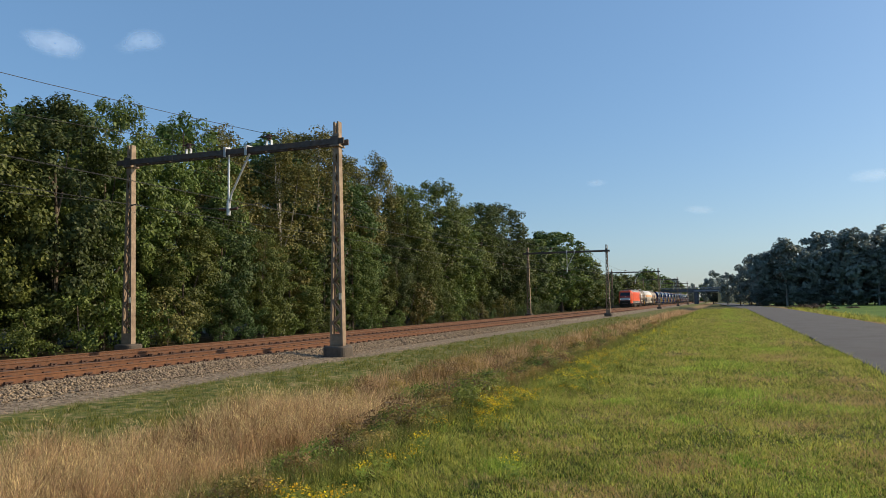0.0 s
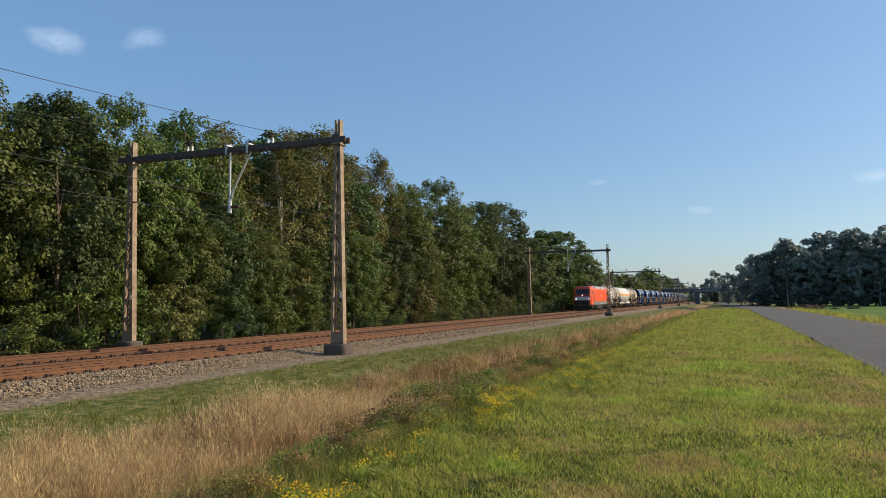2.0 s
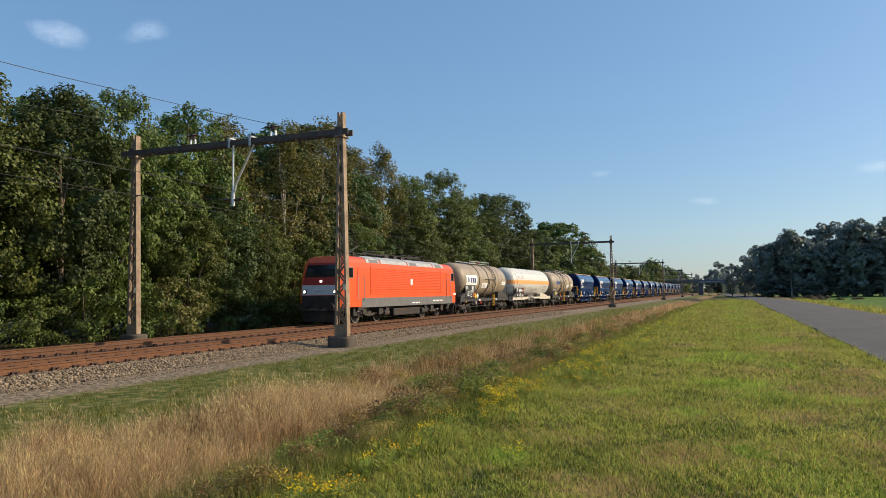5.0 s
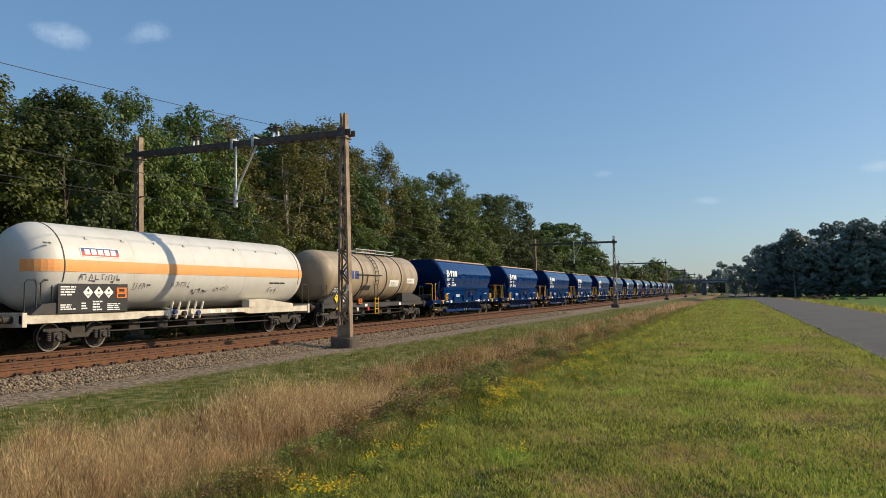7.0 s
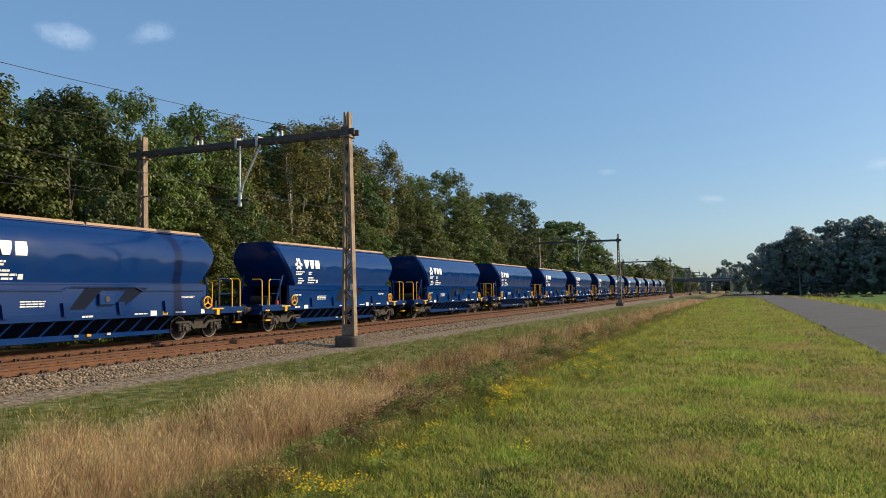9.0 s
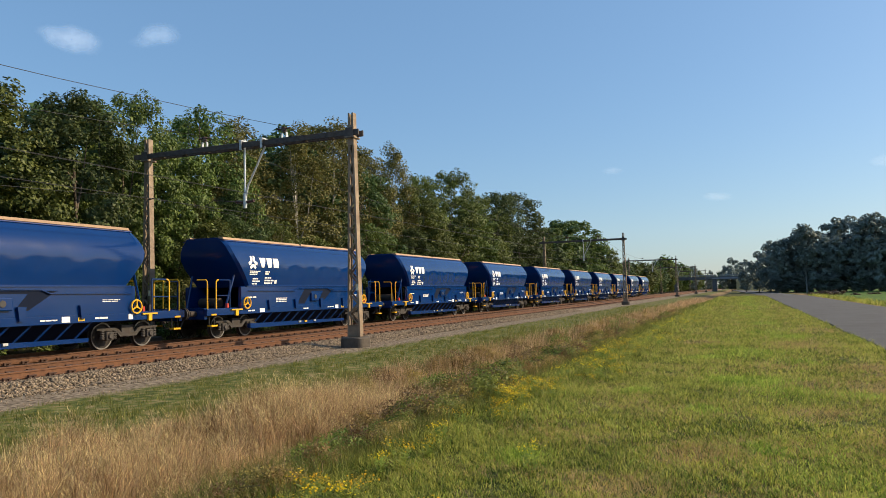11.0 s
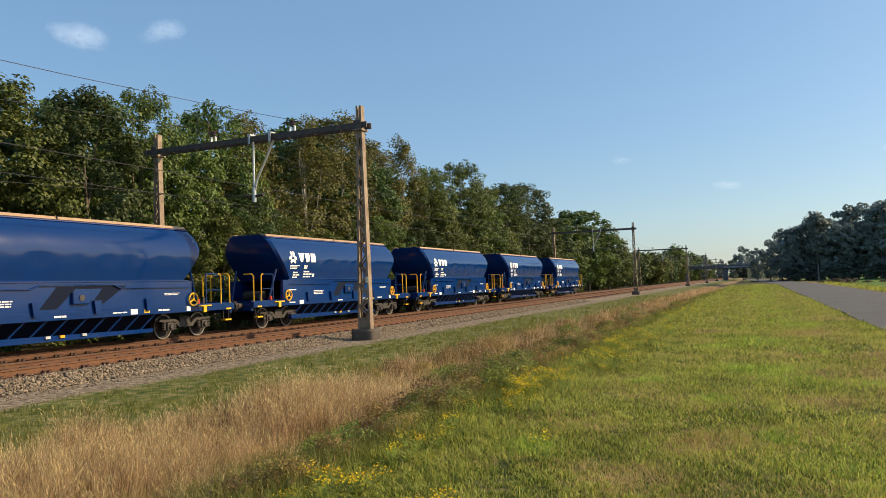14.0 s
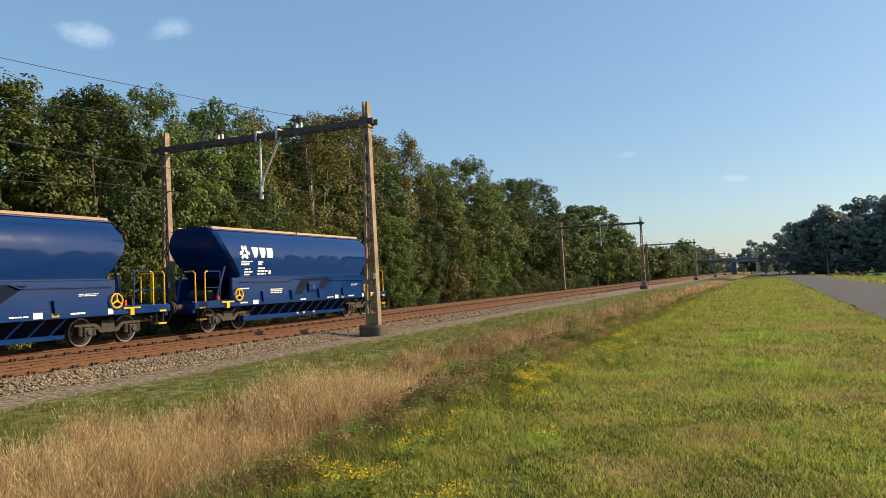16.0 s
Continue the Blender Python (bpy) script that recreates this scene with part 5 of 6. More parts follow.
    marks("wordmark", car, wordmark(3.98, 2.94, 0.42, 1.48), side, M_MARKW, "white block shapes", 0.008)
    marks("print", car, bars(3.3, 4.2, 2.60, 2.80, 3, 31, 0.85, 5) + bars(3.55, 4.15, 2.18, 2.5, 3, 32, 0.8, 2) + bars(4.4, 4.75, 2.62, 2.80, 2, 33, 0.95, 1) + bars(4.4, 5.15, 2.20, 2.55, 3, 34, 0.8, 3) + [rect(5.15, 5.32, 2.24, 2.40)], side, M_MARKW, "white bars of print", 0.008)
    flat = lambda z: 1.472
    for rows_ in (bars(5.2, 6.2, 1.40, 1.62, 3, 35, 0.7, 5), bars(3.2, 4.0, 1.62, 1.7, 1, 36), bars(11.9, 12.7, 1.6, 1.7, 2, 37, 0.6)):
        marks("side_print", car, rows_, flat, M_MARKW, off=0.006)
    sole = lambda z: 1.478
    for rows_ in (bars(9.6, 10.3, 1.05, 1.12, 1, 38), bars(11.6, 12.4, 1.04, 1.14, 1, 39), bars(3.2, 3.8, 1.04, 1.14, 1, 40), bars(7.4, 8.0, 1.02, 1.12, 1, 41), [rect(10.35, 10.65, 1.0, 1.18)], [rect(4.0, 4.35, 1.0, 1.17)], [rect(13.0, 13.2, 1.0, 1.18)]):
        marks("solebar_print", car, rows_, sole, M_MARKW, off=0.004)
    marks("yellow_tag", car, [rect(10.95, 11.2, 1.02, 1.14)], sole, M_SIGNAL, off=0.004)
    # ends: platforms, rails, handwheels
    for end in (0, 1):
        yy = (lambda y: L - y) if end else (lambda y: y)
        lo, hi = sorted((yy(0.62), yy(3.3)))
        part("platform", box(-1.3, 1.3, lo, hi, 1.205, 1.24), M_BLUE, car)
        for sx in (1, -1):
            part("yellow_handrail", bent([(sx * 1.36, yy(0.78), 1.2), (sx * 1.36, yy(0.78), 2.30), (sx * 1.28, yy(0.78), 2.38), (sx * 0.85, yy(0.78), 2.38)], 0.028, 6), M_OCHRE, car, "yellow handrail")
            part("yellow_handrail", bent([(sx * 1.36, yy(1.30), 1.2), (sx * 1.36, yy(1.30), 2.3), (sx * 1.36, yy(1.38), 2.38), (sx * 1.36, yy(1.45), 2.38)], 0.028, 6), M_OCHRE, car, "yellow handrail")
            part("dark_handrail", bent([(sx * 1.36, yy(1.45), 2.38), (sx * 1.36, yy(2.15), 2.38), (sx * 1.36, yy(2.15), 1.2)], 0.024, 6), M_BLUE, car)
            part("dark_handrail", tube((sx * 1.36, yy(1.32), 1.75), (sx * 1.36, yy(2.15), 1.75), 0.02, None, 6), M_BLUE, car)
            # handwheel
            bm = bmesh.new()
            rim = [[bm.verts.new((sx * 1.55 + math.sin(t) * 0.03, yy(3.05) + math.cos(a) * (0.23 + math.cos(t) * 0.03), 1.42 + math.sin(a) * (0.23 + math.cos(t) * 0.03))) for t in np.linspace(0, 2 * math.pi, 6, endpoint=False)] for a in np.linspace(0, 2 * math.pi, 18, endpoint=False)]
            for i in range(18):
                for j in range(6):
                    bm.faces.new((rim[i][j], rim[i][(j + 1) % 6], rim[(i + 1) % 18][(j + 1) % 6], rim[(i + 1) % 18][j]))
            for a in (90, 210, 330):
                add_tube(bm, (sx * 1.55, yy(3.05), 1.42), (sx * 1.55, yy(3.05) + math.cos(radians(a)) * 0.22, 1.42 + math.sin(radians(a)) * 0.22), 0.03, None, 6)
            add_tube(bm, (sx * 1.45, yy(3.05), 1.42), (sx * 1.58, yy(3.05), 1.42), 0.05, None, 8)
            part("handwheel", bm, M_OCHRE, car, "yellow brake handwheel")
            for z, w in ((1.0, 0.30), (0.56, 0.36)):
                lo, hi = sorted((yy(0.85), yy(0.85 + w)))
                part("yellow_step", box(min(sx * 1.30, sx * 1.5), max(sx * 1.30, sx * 1.5), lo, hi, z - 0.03, z + 0.03), M_OCHRE, car, "yellow step")
            for y in (0.87, 1.17):
                part("step_hanger", tube((sx * 1.36, yy(y), 0.55), (sx * 1.36, yy(y), 1.0), 0.02, None, 6), M_FRAME, car)
            lo, hi = sorted((yy(2.05), yy(2.75)))
            part("lifting_bracket", add_box(box(min(sx * 1.46, sx * 1.54), max(sx * 1.46, sx * 1.54), lo, hi, 1.14, 1.19), min(sx * 1.46, sx * 1.54), max(sx * 1.46, sx * 1.54), (lo + hi) / 2 - 0.08, (lo + hi) / 2 + 0.08, 0.92, 1.14), M_OCHRE, car, "yellow bracket on the solebar")
        part("end_beacon", tube((0.9, yy(1.8), 1.24), (0.9, yy(1.8), 1.5), 0.06, None, 8), M_SADDLE, car)
        part("end_valve", tube((1.1, yy(2.3), 1.24), (1.1, yy(2.3), 1.42), 0.07, None, 8), M_MARKR, car, "red valve cap")
        part("end_cylinder", tube((0.5, yy(2.6), 1.45), (-0.5, yy(2.6), 1.45), 0.2, None, 14), M_FRAME, car)
        for sx in (-1.0, 1.0):
            part("end_post", tube((sx, yy(2.3), 1.24), (sx * 1.1, yy(2.75), 2.6), 0.05, None, 6), M_BLUE, car)
        bogie(car, yy(2.95))
    buffers(car, L, M_BLUE)
    return car


hopper = build_hopper()
for k in range(1, 14):
    CARS.append((copy_thing(hopper, pose(FAR_X, 166.2 + 66.1 + 16.345 * k, RAIL_Z)), 66.1 + 16.345 * k))
# ---- trees ----
def leaves(centres, spread, per, size, r, out_from, flat=0.62):
    """Small pointed leaves in clumps round the centres; each leaf is one small facet."""
    c = np.repeat(centres, per, 0)
    sp = np.repeat(spread, per)
    k = len(c)
    d = r.normal(0, 1, (k, 3))
    d /= np.linalg.norm(d, axis=1)[:, None]
    p = c + d * (sp * r.uniform(0.35, 1.0, k) ** 0.6)[:, None] * np.array([1, 1, 0.75])
    nrm = d * 0.6 + (p - out_from) / np.linalg.norm(p - out_from, axis=1)[:, None] * 0.5 + r.normal(0, 0.45, (k, 3)) + np.array([0, 0, 0.35])
    nrm /= np.linalg.norm(nrm, axis=1)[:, None]
    t = np.cross(nrm, r.normal(0, 1, (k, 3)))
    t /= np.linalg.norm(t, axis=1)[:, None] + 1e-9
    b = np.cross(nrm, t)
    s = (size * r.uniform(0.6, 1.35, k))[:, None]
    if size > 0.12:
        # distant foliage: plainer three-cornered leaves
        v = np.stack([p - t * s, p + t * s * 0.8 - b * s * 0.8, p + t * s * 0.5 + b * s * 0.8], 1).reshape(-1, 3)
        return v, np.arange(k * 3).reshape(-1, 3)
    v = np.stack([p - t * s, p - t * s * 0.1 - b * s * flat, p + t * s, p - t * s * 0.1 + b * s * flat], 1).reshape(-1, 3)
    return v, np.arange(k * 4).reshape(-1, 4)


def crown_centres(r, h, radius, low, clumps, shape):
    """Clump centres in an uneven crown. Airy crowns: lobes swell and retreat with direction and height.
    Full crowns: rounded boughs over a dome, each clothed with clumps on its outer side."""
    out = []
    ph = r.uniform(0, 6.28, 6)
    if shape >= 0.8:
        while len(out) < clumps:
            u, a = r.uniform(0, 1), r.uniform(0, 2 * math.pi)
            prof = math.sin(math.pi * u ** shape) ** 0.6
            lobe = 1 + 0.22 * math.sin(2 * a + ph[0] + 5 * u) + 0.18 * math.sin(3 * a + ph[1] - 7 * u) + 0.12 * math.sin(5 * a + ph[2] + 11 * u)
            rad = radius * prof * lobe * r.uniform(0.45, 1.0) ** 0.45
            out.append((math.cos(a) * rad, math.sin(a) * rad, low + (h - low) * u * (1 + 0.06 * math.sin(2 * a + ph[3]))))
        return np.array(out)
    boughs = []
    count = 34 if h > 2.5 else 9
    for i in range(count):
        u = (i + r.uniform(0.2, 0.8)) / count
        a = i * 2.4 + r.uniform(-0.5, 0.5)
        size = radius * r.uniform(0.27, 0.43)
        prof = max(0.0, 1 - abs(2 * u ** 1.15 - 1) ** 2.8) ** 0.5
        rad = max(0.0, radius * prof - size * 0.8) * r.uniform(0.75, 1.08)
        z = low + size * 0.6 + (h - low - size * 1.5) * u
        boughs.append((Vector((math.cos(a) * rad, math.sin(a) * rad, z)), size))
    while len(out) < clumps:
        c, size = boughs[int(r.integers(count))]
        d = Vector(r.normal(0, 1, 3)).normalized()
        face = Vector((c.x, c.y, radius * 0.35)).normalized()
        if d.dot(face) < -0.25 and r.random() < 0.8:
            continue
        p = c + Vector((d.x, d.y, d.z * 0.85)) * size * r.uniform(0.72, 1.0)
        out.append((p.x, p.y, p.z))
    return np.array(out)


def make_tree(name, label, seed, h, radius, low, clumps, per, size, spread, leaf_mat, bark_mat, shape=0.8, trunk_r=0.16, twigs=6):
    r = np.random.default_rng(seed)
    tree = thing(name, pose(0, -500, 0), label, "tree", "trees beside the line")
    bm = bmesh.new()
    rings = []
    lean = r.normal(0, 0.35, 2)
    for u in np.linspace(0, 1, 9):
        rr = trunk_r * (1.25 - 0.3 * min(u * 5, 1)) * (1 - 0.85 * u)
        ox, oy = lean * u ** 1.5 + 0.12 * np.array([math.sin(u * 7 + seed), math.cos(u * 6 + seed)]) * u
        rings.append([(ox + math.cos(a) * rr, oy + math.sin(a) * rr, -0.2 + (h * 0.92 + 0.2) * u) for a in np.linspace(0, 2 * math.pi, 8, endpoint=False)])
    add_loft(bm, rings)
    part("trunk", bm, bark_mat, tree, smooth=True)
    cc = crown_centres(r, h, radius, low, clumps, shape)
    for i in range(twigs):
        c = cc[r.integers(len(cc))]
        z0 = max(0.8, min(c[2] - 1.0, h * 0.75) * r.uniform(0.5, 0.95))
        u = z0 / h
        mid = Vector((c[0] * 0.5, c[1] * 0.5, z0 + (c[2] - z0) * 0.35))
        bm = bmesh.new()
        add_tube(bm, (lean[0] * u ** 1.5, lean[1] * u ** 1.5, z0), mid, trunk_r * 0.42, trunk_r * 0.26, 6)
        add_tube(bm, mid, Vector(c), trunk_r * 0.26, trunk_r * 0.08, 6)
        part("limb", bm, bark_mat, tree, smooth=True)
    sp = spread * r.uniform(0.65, 1.25, len(cc))
    v, f = leaves(cc, sp, per, size, r, np.array([0, 0, h * 0.5]))
    part("crown", polys("crown", v, f, leaf_mat), None, tree)
    return tree


def sized(x, y, s, turn, sz=None):
    return pose(x, y, float(ground_z(x)) - 0.05, 0, 0, turn) @ Matrix.Diagonal((s, s, sz or s, 1))


SKYLINE_Y = (8, 20, 24, 28, 32, 36, 40, 47, 52, 61, 70, 80, 91, 102, 119, 143, 162, 200, 264, 493)
SKYLINE_H = tuple(h * k for h, k in zip( (11, 10.9, 12.0, 11.4, 11.3, 12.8, 13.6, 14.4, 14.6, 13.1, 13.4, 14.0, 15.0, 12.2, 13.8, 13.0, 10.8, 12, 13.6, 15), (1.15, 1.14, 1.10, 1.08, 1.08, 1.06, 1.06, 1.05, 1.04, 1.02, 1.0, 1.0) + (1.0,) * 8))


def plant_trees():
    r = np.random.default_rng(11)
    oak = "dense green broadleaf tree at the edge of the wood"
    slim = "slender grey-green tree with airy foliage beside the tracks"
    kinds = [
        make_tree("broadleaf_tree", oak, 1, 12.0, 3.4, 0.6, 300, 78, 0.094, 0.52, M_LEAF_A, M_BARK, 0.75),
        make_tree("broadleaf_tree", oak, 2, 12.0, 3.1, 0.5, 300, 78, 0.094, 0.52, M_LEAF_C, M_BARK, 0.70),
        make_tree("slender_tree", slim, 3, 12.0, 2.5, 0.8, 270, 84, 0.080, 0.66, M_LEAF_B, M_BIRCH, 0.85, 0.12, 10),
        make_tree("broadleaf_tree", oak, 4, 12.0, 3.7, 0.5, 310, 78, 0.094, 0.54, M_LEAF_A, M_BARK, 0.70),
        make_tree("slender_tree", slim, 5, 12.0, 2.2, 1.0, 240, 84, 0.080, 0.62, M_LEAF_B, M_BIRCH, 0.9, 0.11, 10),
    ]
    far = [
        make_tree("broadleaf_tree", "green broadleaf tree in the distance along the line", 21, 12.0, 3.8, 0.3, 110, 44, 0.29, 1.15, M_LEAF_A, M_BARK, 0.7, 0.2, 1),
        make_tree("broadleaf_tree", "dull green tree in the distance along the line", 22, 12.0, 3.4, 0.3, 110, 44, 0.29, 1.05, M_LEAF_C, M_BARK, 0.75, 0.2, 1),
    ]
    middle = [
        make_tree("broadleaf_tree", oak, 25, 12.0, 3.6, 0.3, 190, 46, 0.165, 0.62, M_LEAF_A, M_BARK, 0.7, 0.2, 2),
        make_tree("broadleaf_tree", oak, 26, 12.0, 3.2, 0.3, 190, 46, 0.165, 0.60, M_LEAF_C, M_BARK, 0.75, 0.2, 2),
    ]
    used = set()

    def put(ob, m):
        if ob in used:
            return copy_thing(ob, m)
        used.add(ob)
        ob.matrix_basis = m
        return ob

    y = 9.0
    i = 0
    while y < 60:
        h = float(np.interp(y, SKYLINE_Y, SKYLINE_H))
        k = kinds[(2, 4, 2, 1)[i % 4]] if 36 < y else kinds[(0, 3, 1, 0, 1, 3)[i % 6]]
        put(k, sized(-28.6 + r.uniform(-1.5, 1.2), y, h * r.uniform(0.80, 1.05) / 12, r.uniform(0, 360), h * r.uniform(0.88, 1.01) / 12))
        y += r.uniform(3.2, 4.7)
        i += 1
    # rounded crowns of the further edge, one after another
    for y, h, w, k in ((62, 13.6, 1.05, kinds[0]), (66.5, 13.6, 1.0, kinds[3]), (72, 14.8, 1.4, kinds[3]), (78, 14.4, 1.2, kinds[0]), (83.5, 14.9, 1.2, kinds[0]), (90, 16.4, 1.4, kinds[1]), (96.5, 16.9, 1.45, kinds[1]), (104, 12.4, 1.1, kinds[0]), (111, 12.4, 1.1, middle[1]),
                       (120, 13.0, 1.2, middle[0]), (127, 14.6, 1.4, middle[1]), (136, 14.3, 1.4, middle[0]), (146, 12.4, 1.3, middle[1]), (156, 11.0, 1.2, middle[0]), (165, 9.4, 1.0, middle[1])):
        put(k, sized(-28.8 + r.uniform(-0.8, 0.6), y, w, r.uniform(0, 360), h / 12))
    put(kinds[1], sized(-33.2, 28.6, 1.05, 40, 13.6 / 12))
    # younger trees in front of the slender ones
    for i, y in enumerate((31.5, 35.0, 38.2, 42.0, 46.5, 50.0, 54.5, 58.5, 63.0, 68.0)):
        put(kinds[(0, 1, 3)[i % 3]], sized(-26.9 + 0.35 * math.sin(i * 4.0), y, 0.66 + 0.1 * math.sin(i * 2.6), 77 * i, (7.6 + 1.5 * math.sin(i * 1.9)) / 12))
    y = 8.0
    while y < 185:
        h = float(np.interp(y * 0.87, SKYLINE_Y, SKYLINE_H)) * (1.06 if y < 60 else 0.88)
        pool = (middle if y < 170 else far) + ([kinds[2]] if 34 < y < 75 else [])
        k = pool[int(r.integers(len(pool)))]
        put(k, sized(-33.0 + r.uniform(-1.2, 1.2), y, h * r.uniform(0.85, 1.05) / 12, r.uniform(0, 360), h * r.uniform(0.88, 1.0) / 12))
        y += r.uniform(4.5, 6.0) if y < 95 else 7
    y = 10.0
    while y < 200:
        put((middle if y < 60 else far)[int(r.integers(2))], sized(-38 + r.uniform(-1.5, 1.5), y, 1.1, r.uniform(0, 360), r.uniform(0.85, 1.0)))
        y += 9.0
    y = 175.0
    while y < 520:
        put(far[int(r.integers(2))], sized(-46 + r.uniform(-6, 6), y, r.uniform(1.1, 1.5), r.uniform(0, 360), r.uniform(0.95, 1.15)))
        y += 11.0
    y = 172.0
    while y < 560:
        h = float(np.interp(y, (172, 240, 265, 290, 310, 420, 560), (0.86, 0.84, 0.9, 1.15, 1.28, 1.22, 1.15)))
        if not 318 < y < 345:
            put(far[int(r.integers(2))], sized(-31 + r.uniform(-2, 2), y, r.uniform(1.0, 1.3), r.uniform(0, 360), h * r.uniform(0.98, 1.12)))
        y += 8.0
    # shrubs under the trees
    bushes = [make_tree("shrub", "leafy green shrub at the foot of the trees", 31 + q, 3.0, 1.7, 0.05, 46, 60, 0.072, 0.42, (M_LEAF_C, M_LEAF_A, M_LEAF_B)[q], M_BARK, 0.55, 0.05, 3) for q in range(3)]
    for b in bushes:
        tagged(b, category="shrub", group="shrubs beside the line")
    y = 9.0
    while y < 120:
        s = r.uniform(0.6, 1.3) * (1.25 if y > 60 else 1)
        put(bushes[int(r.integers(3))], sized(-25.9 + r.uniform(-0.7, 0.2), y, s, r.uniform(0, 360)))
        y += r.uniform(1.6, 3.0) if y < 60 else 4


plant_trees()


def plant_dark_wood():
    r = np.random.default_rng(77)
    kinds = [make_tree("forest_tree", "tall dark tree at the edge of the shaded wood", 41 + q, 17.0, 3.6, (0.2, 0.4, 0.3)[q], 120, 36, 0.36, 1.1, M_HAZED_PINE, M_BARK, (0.7, 0.65, 0.75)[q], 0.22, 1) for q in range(3)]
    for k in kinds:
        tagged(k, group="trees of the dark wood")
    stems = [make_tree("forest_tree", "tall thin tree with bare grey stem at the wood's edge", 45 + q, 17.0, 3.0, 5.5 + q, 90, 34, 0.33, 1.0, M_HAZED_PINE, M_STEM, 0.7, 0.22, 2) for q in range(2)]
    for k in stems:
        tagged(k, group="trees of the dark wood")
    first_of = set()

    def put(ob, m):
        if ob in first_of:
            return copy_thing(ob, m)
        first_of.add(ob)
        ob.matrix_basis = m

    for row, (y0, off) in enumerate(((186, 0.0), (189, 1.5), (195, 2.5), (203, 1.0))):
        x = 7.0 + off
        while x < 78:
            h = np.interp(x, (2, 6, 12, 20, 34, 60), (9.3, 11.9, 15.1, 17.1, 17.9, 19.0))
            put((stems if row == 0 else kinds)[int(r.integers(2 if row == 0 else 3))], sized(x, y0 - x * 0.15 + r.uniform(-1.5, 1.5), h / 17 * r.uniform(0.97, 1.02), r.uniform(0, 360)))
            x += r.uniform(5.0, 8.0) if row == 0 else r.uniform(2.8, 4.2)
    x = 8.0
    while x < 80:
        put(kinds[int(r.integers(3))], sized(x, 187.5 - x * 0.15 + r.uniform(-1, 1), r.uniform(0.75, 0.95), r.uniform(0, 360), r.uniform(0.28, 0.45)))
        x += r.uniform(2.6, 3.6)
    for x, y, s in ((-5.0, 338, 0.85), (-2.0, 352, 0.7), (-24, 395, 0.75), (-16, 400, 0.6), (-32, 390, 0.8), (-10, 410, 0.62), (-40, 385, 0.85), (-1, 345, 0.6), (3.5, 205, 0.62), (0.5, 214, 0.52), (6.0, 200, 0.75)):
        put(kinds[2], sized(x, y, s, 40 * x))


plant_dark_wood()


def far_woods():
    """The distant line of woods, seen under and beside the bridge."""
    r = np.random.default_rng(91)
    k = 420
    x = r.uniform(-260, 330, k)
    c = np.stack([x, 640 + r.uniform(-25, 25, k), r.uniform(0.5, 1.0, k) ** 0.7 * (15 + 3 * np.sin(x * 0.07) + 2 * np.sin(x * 0.23)) - 1.5], -1)
    low = c.copy()
    low[:, 2] *= r.uniform(0.0, 0.6, k)
    c = np.concatenate([c, low])
    v, f = leaves(c, np.full(len(c), 3.2), 46, 0.85, r, np.array([0, 900, -10.0]))
    tagged(new("far_woods", polys("far_woods", v, f, M_LEAF_C)), "distant line of green woods at the horizon", "woods", kind="stuff")


far_woods()
# ---- grass and flowers of the verge ----
def field(x, y, a, b, p):
    """Smooth unevenness between 0 and 1, the same in all directions; a and b are its waves to the metre."""
    r = np.random.default_rng(int(p * 100) + 7)
    out = np.zeros(len(x))
    for i in range(14):
        k = (a + b) * r.uniform(0.7, 2.4)
        d = r.uniform(0, 2 * math.pi)
        out += np.cos(k * (x * math.cos(d) + y * math.sin(d)) + r.uniform(0, 6.28))
    return 1 / (1 + np.exp(-out * 0.75))


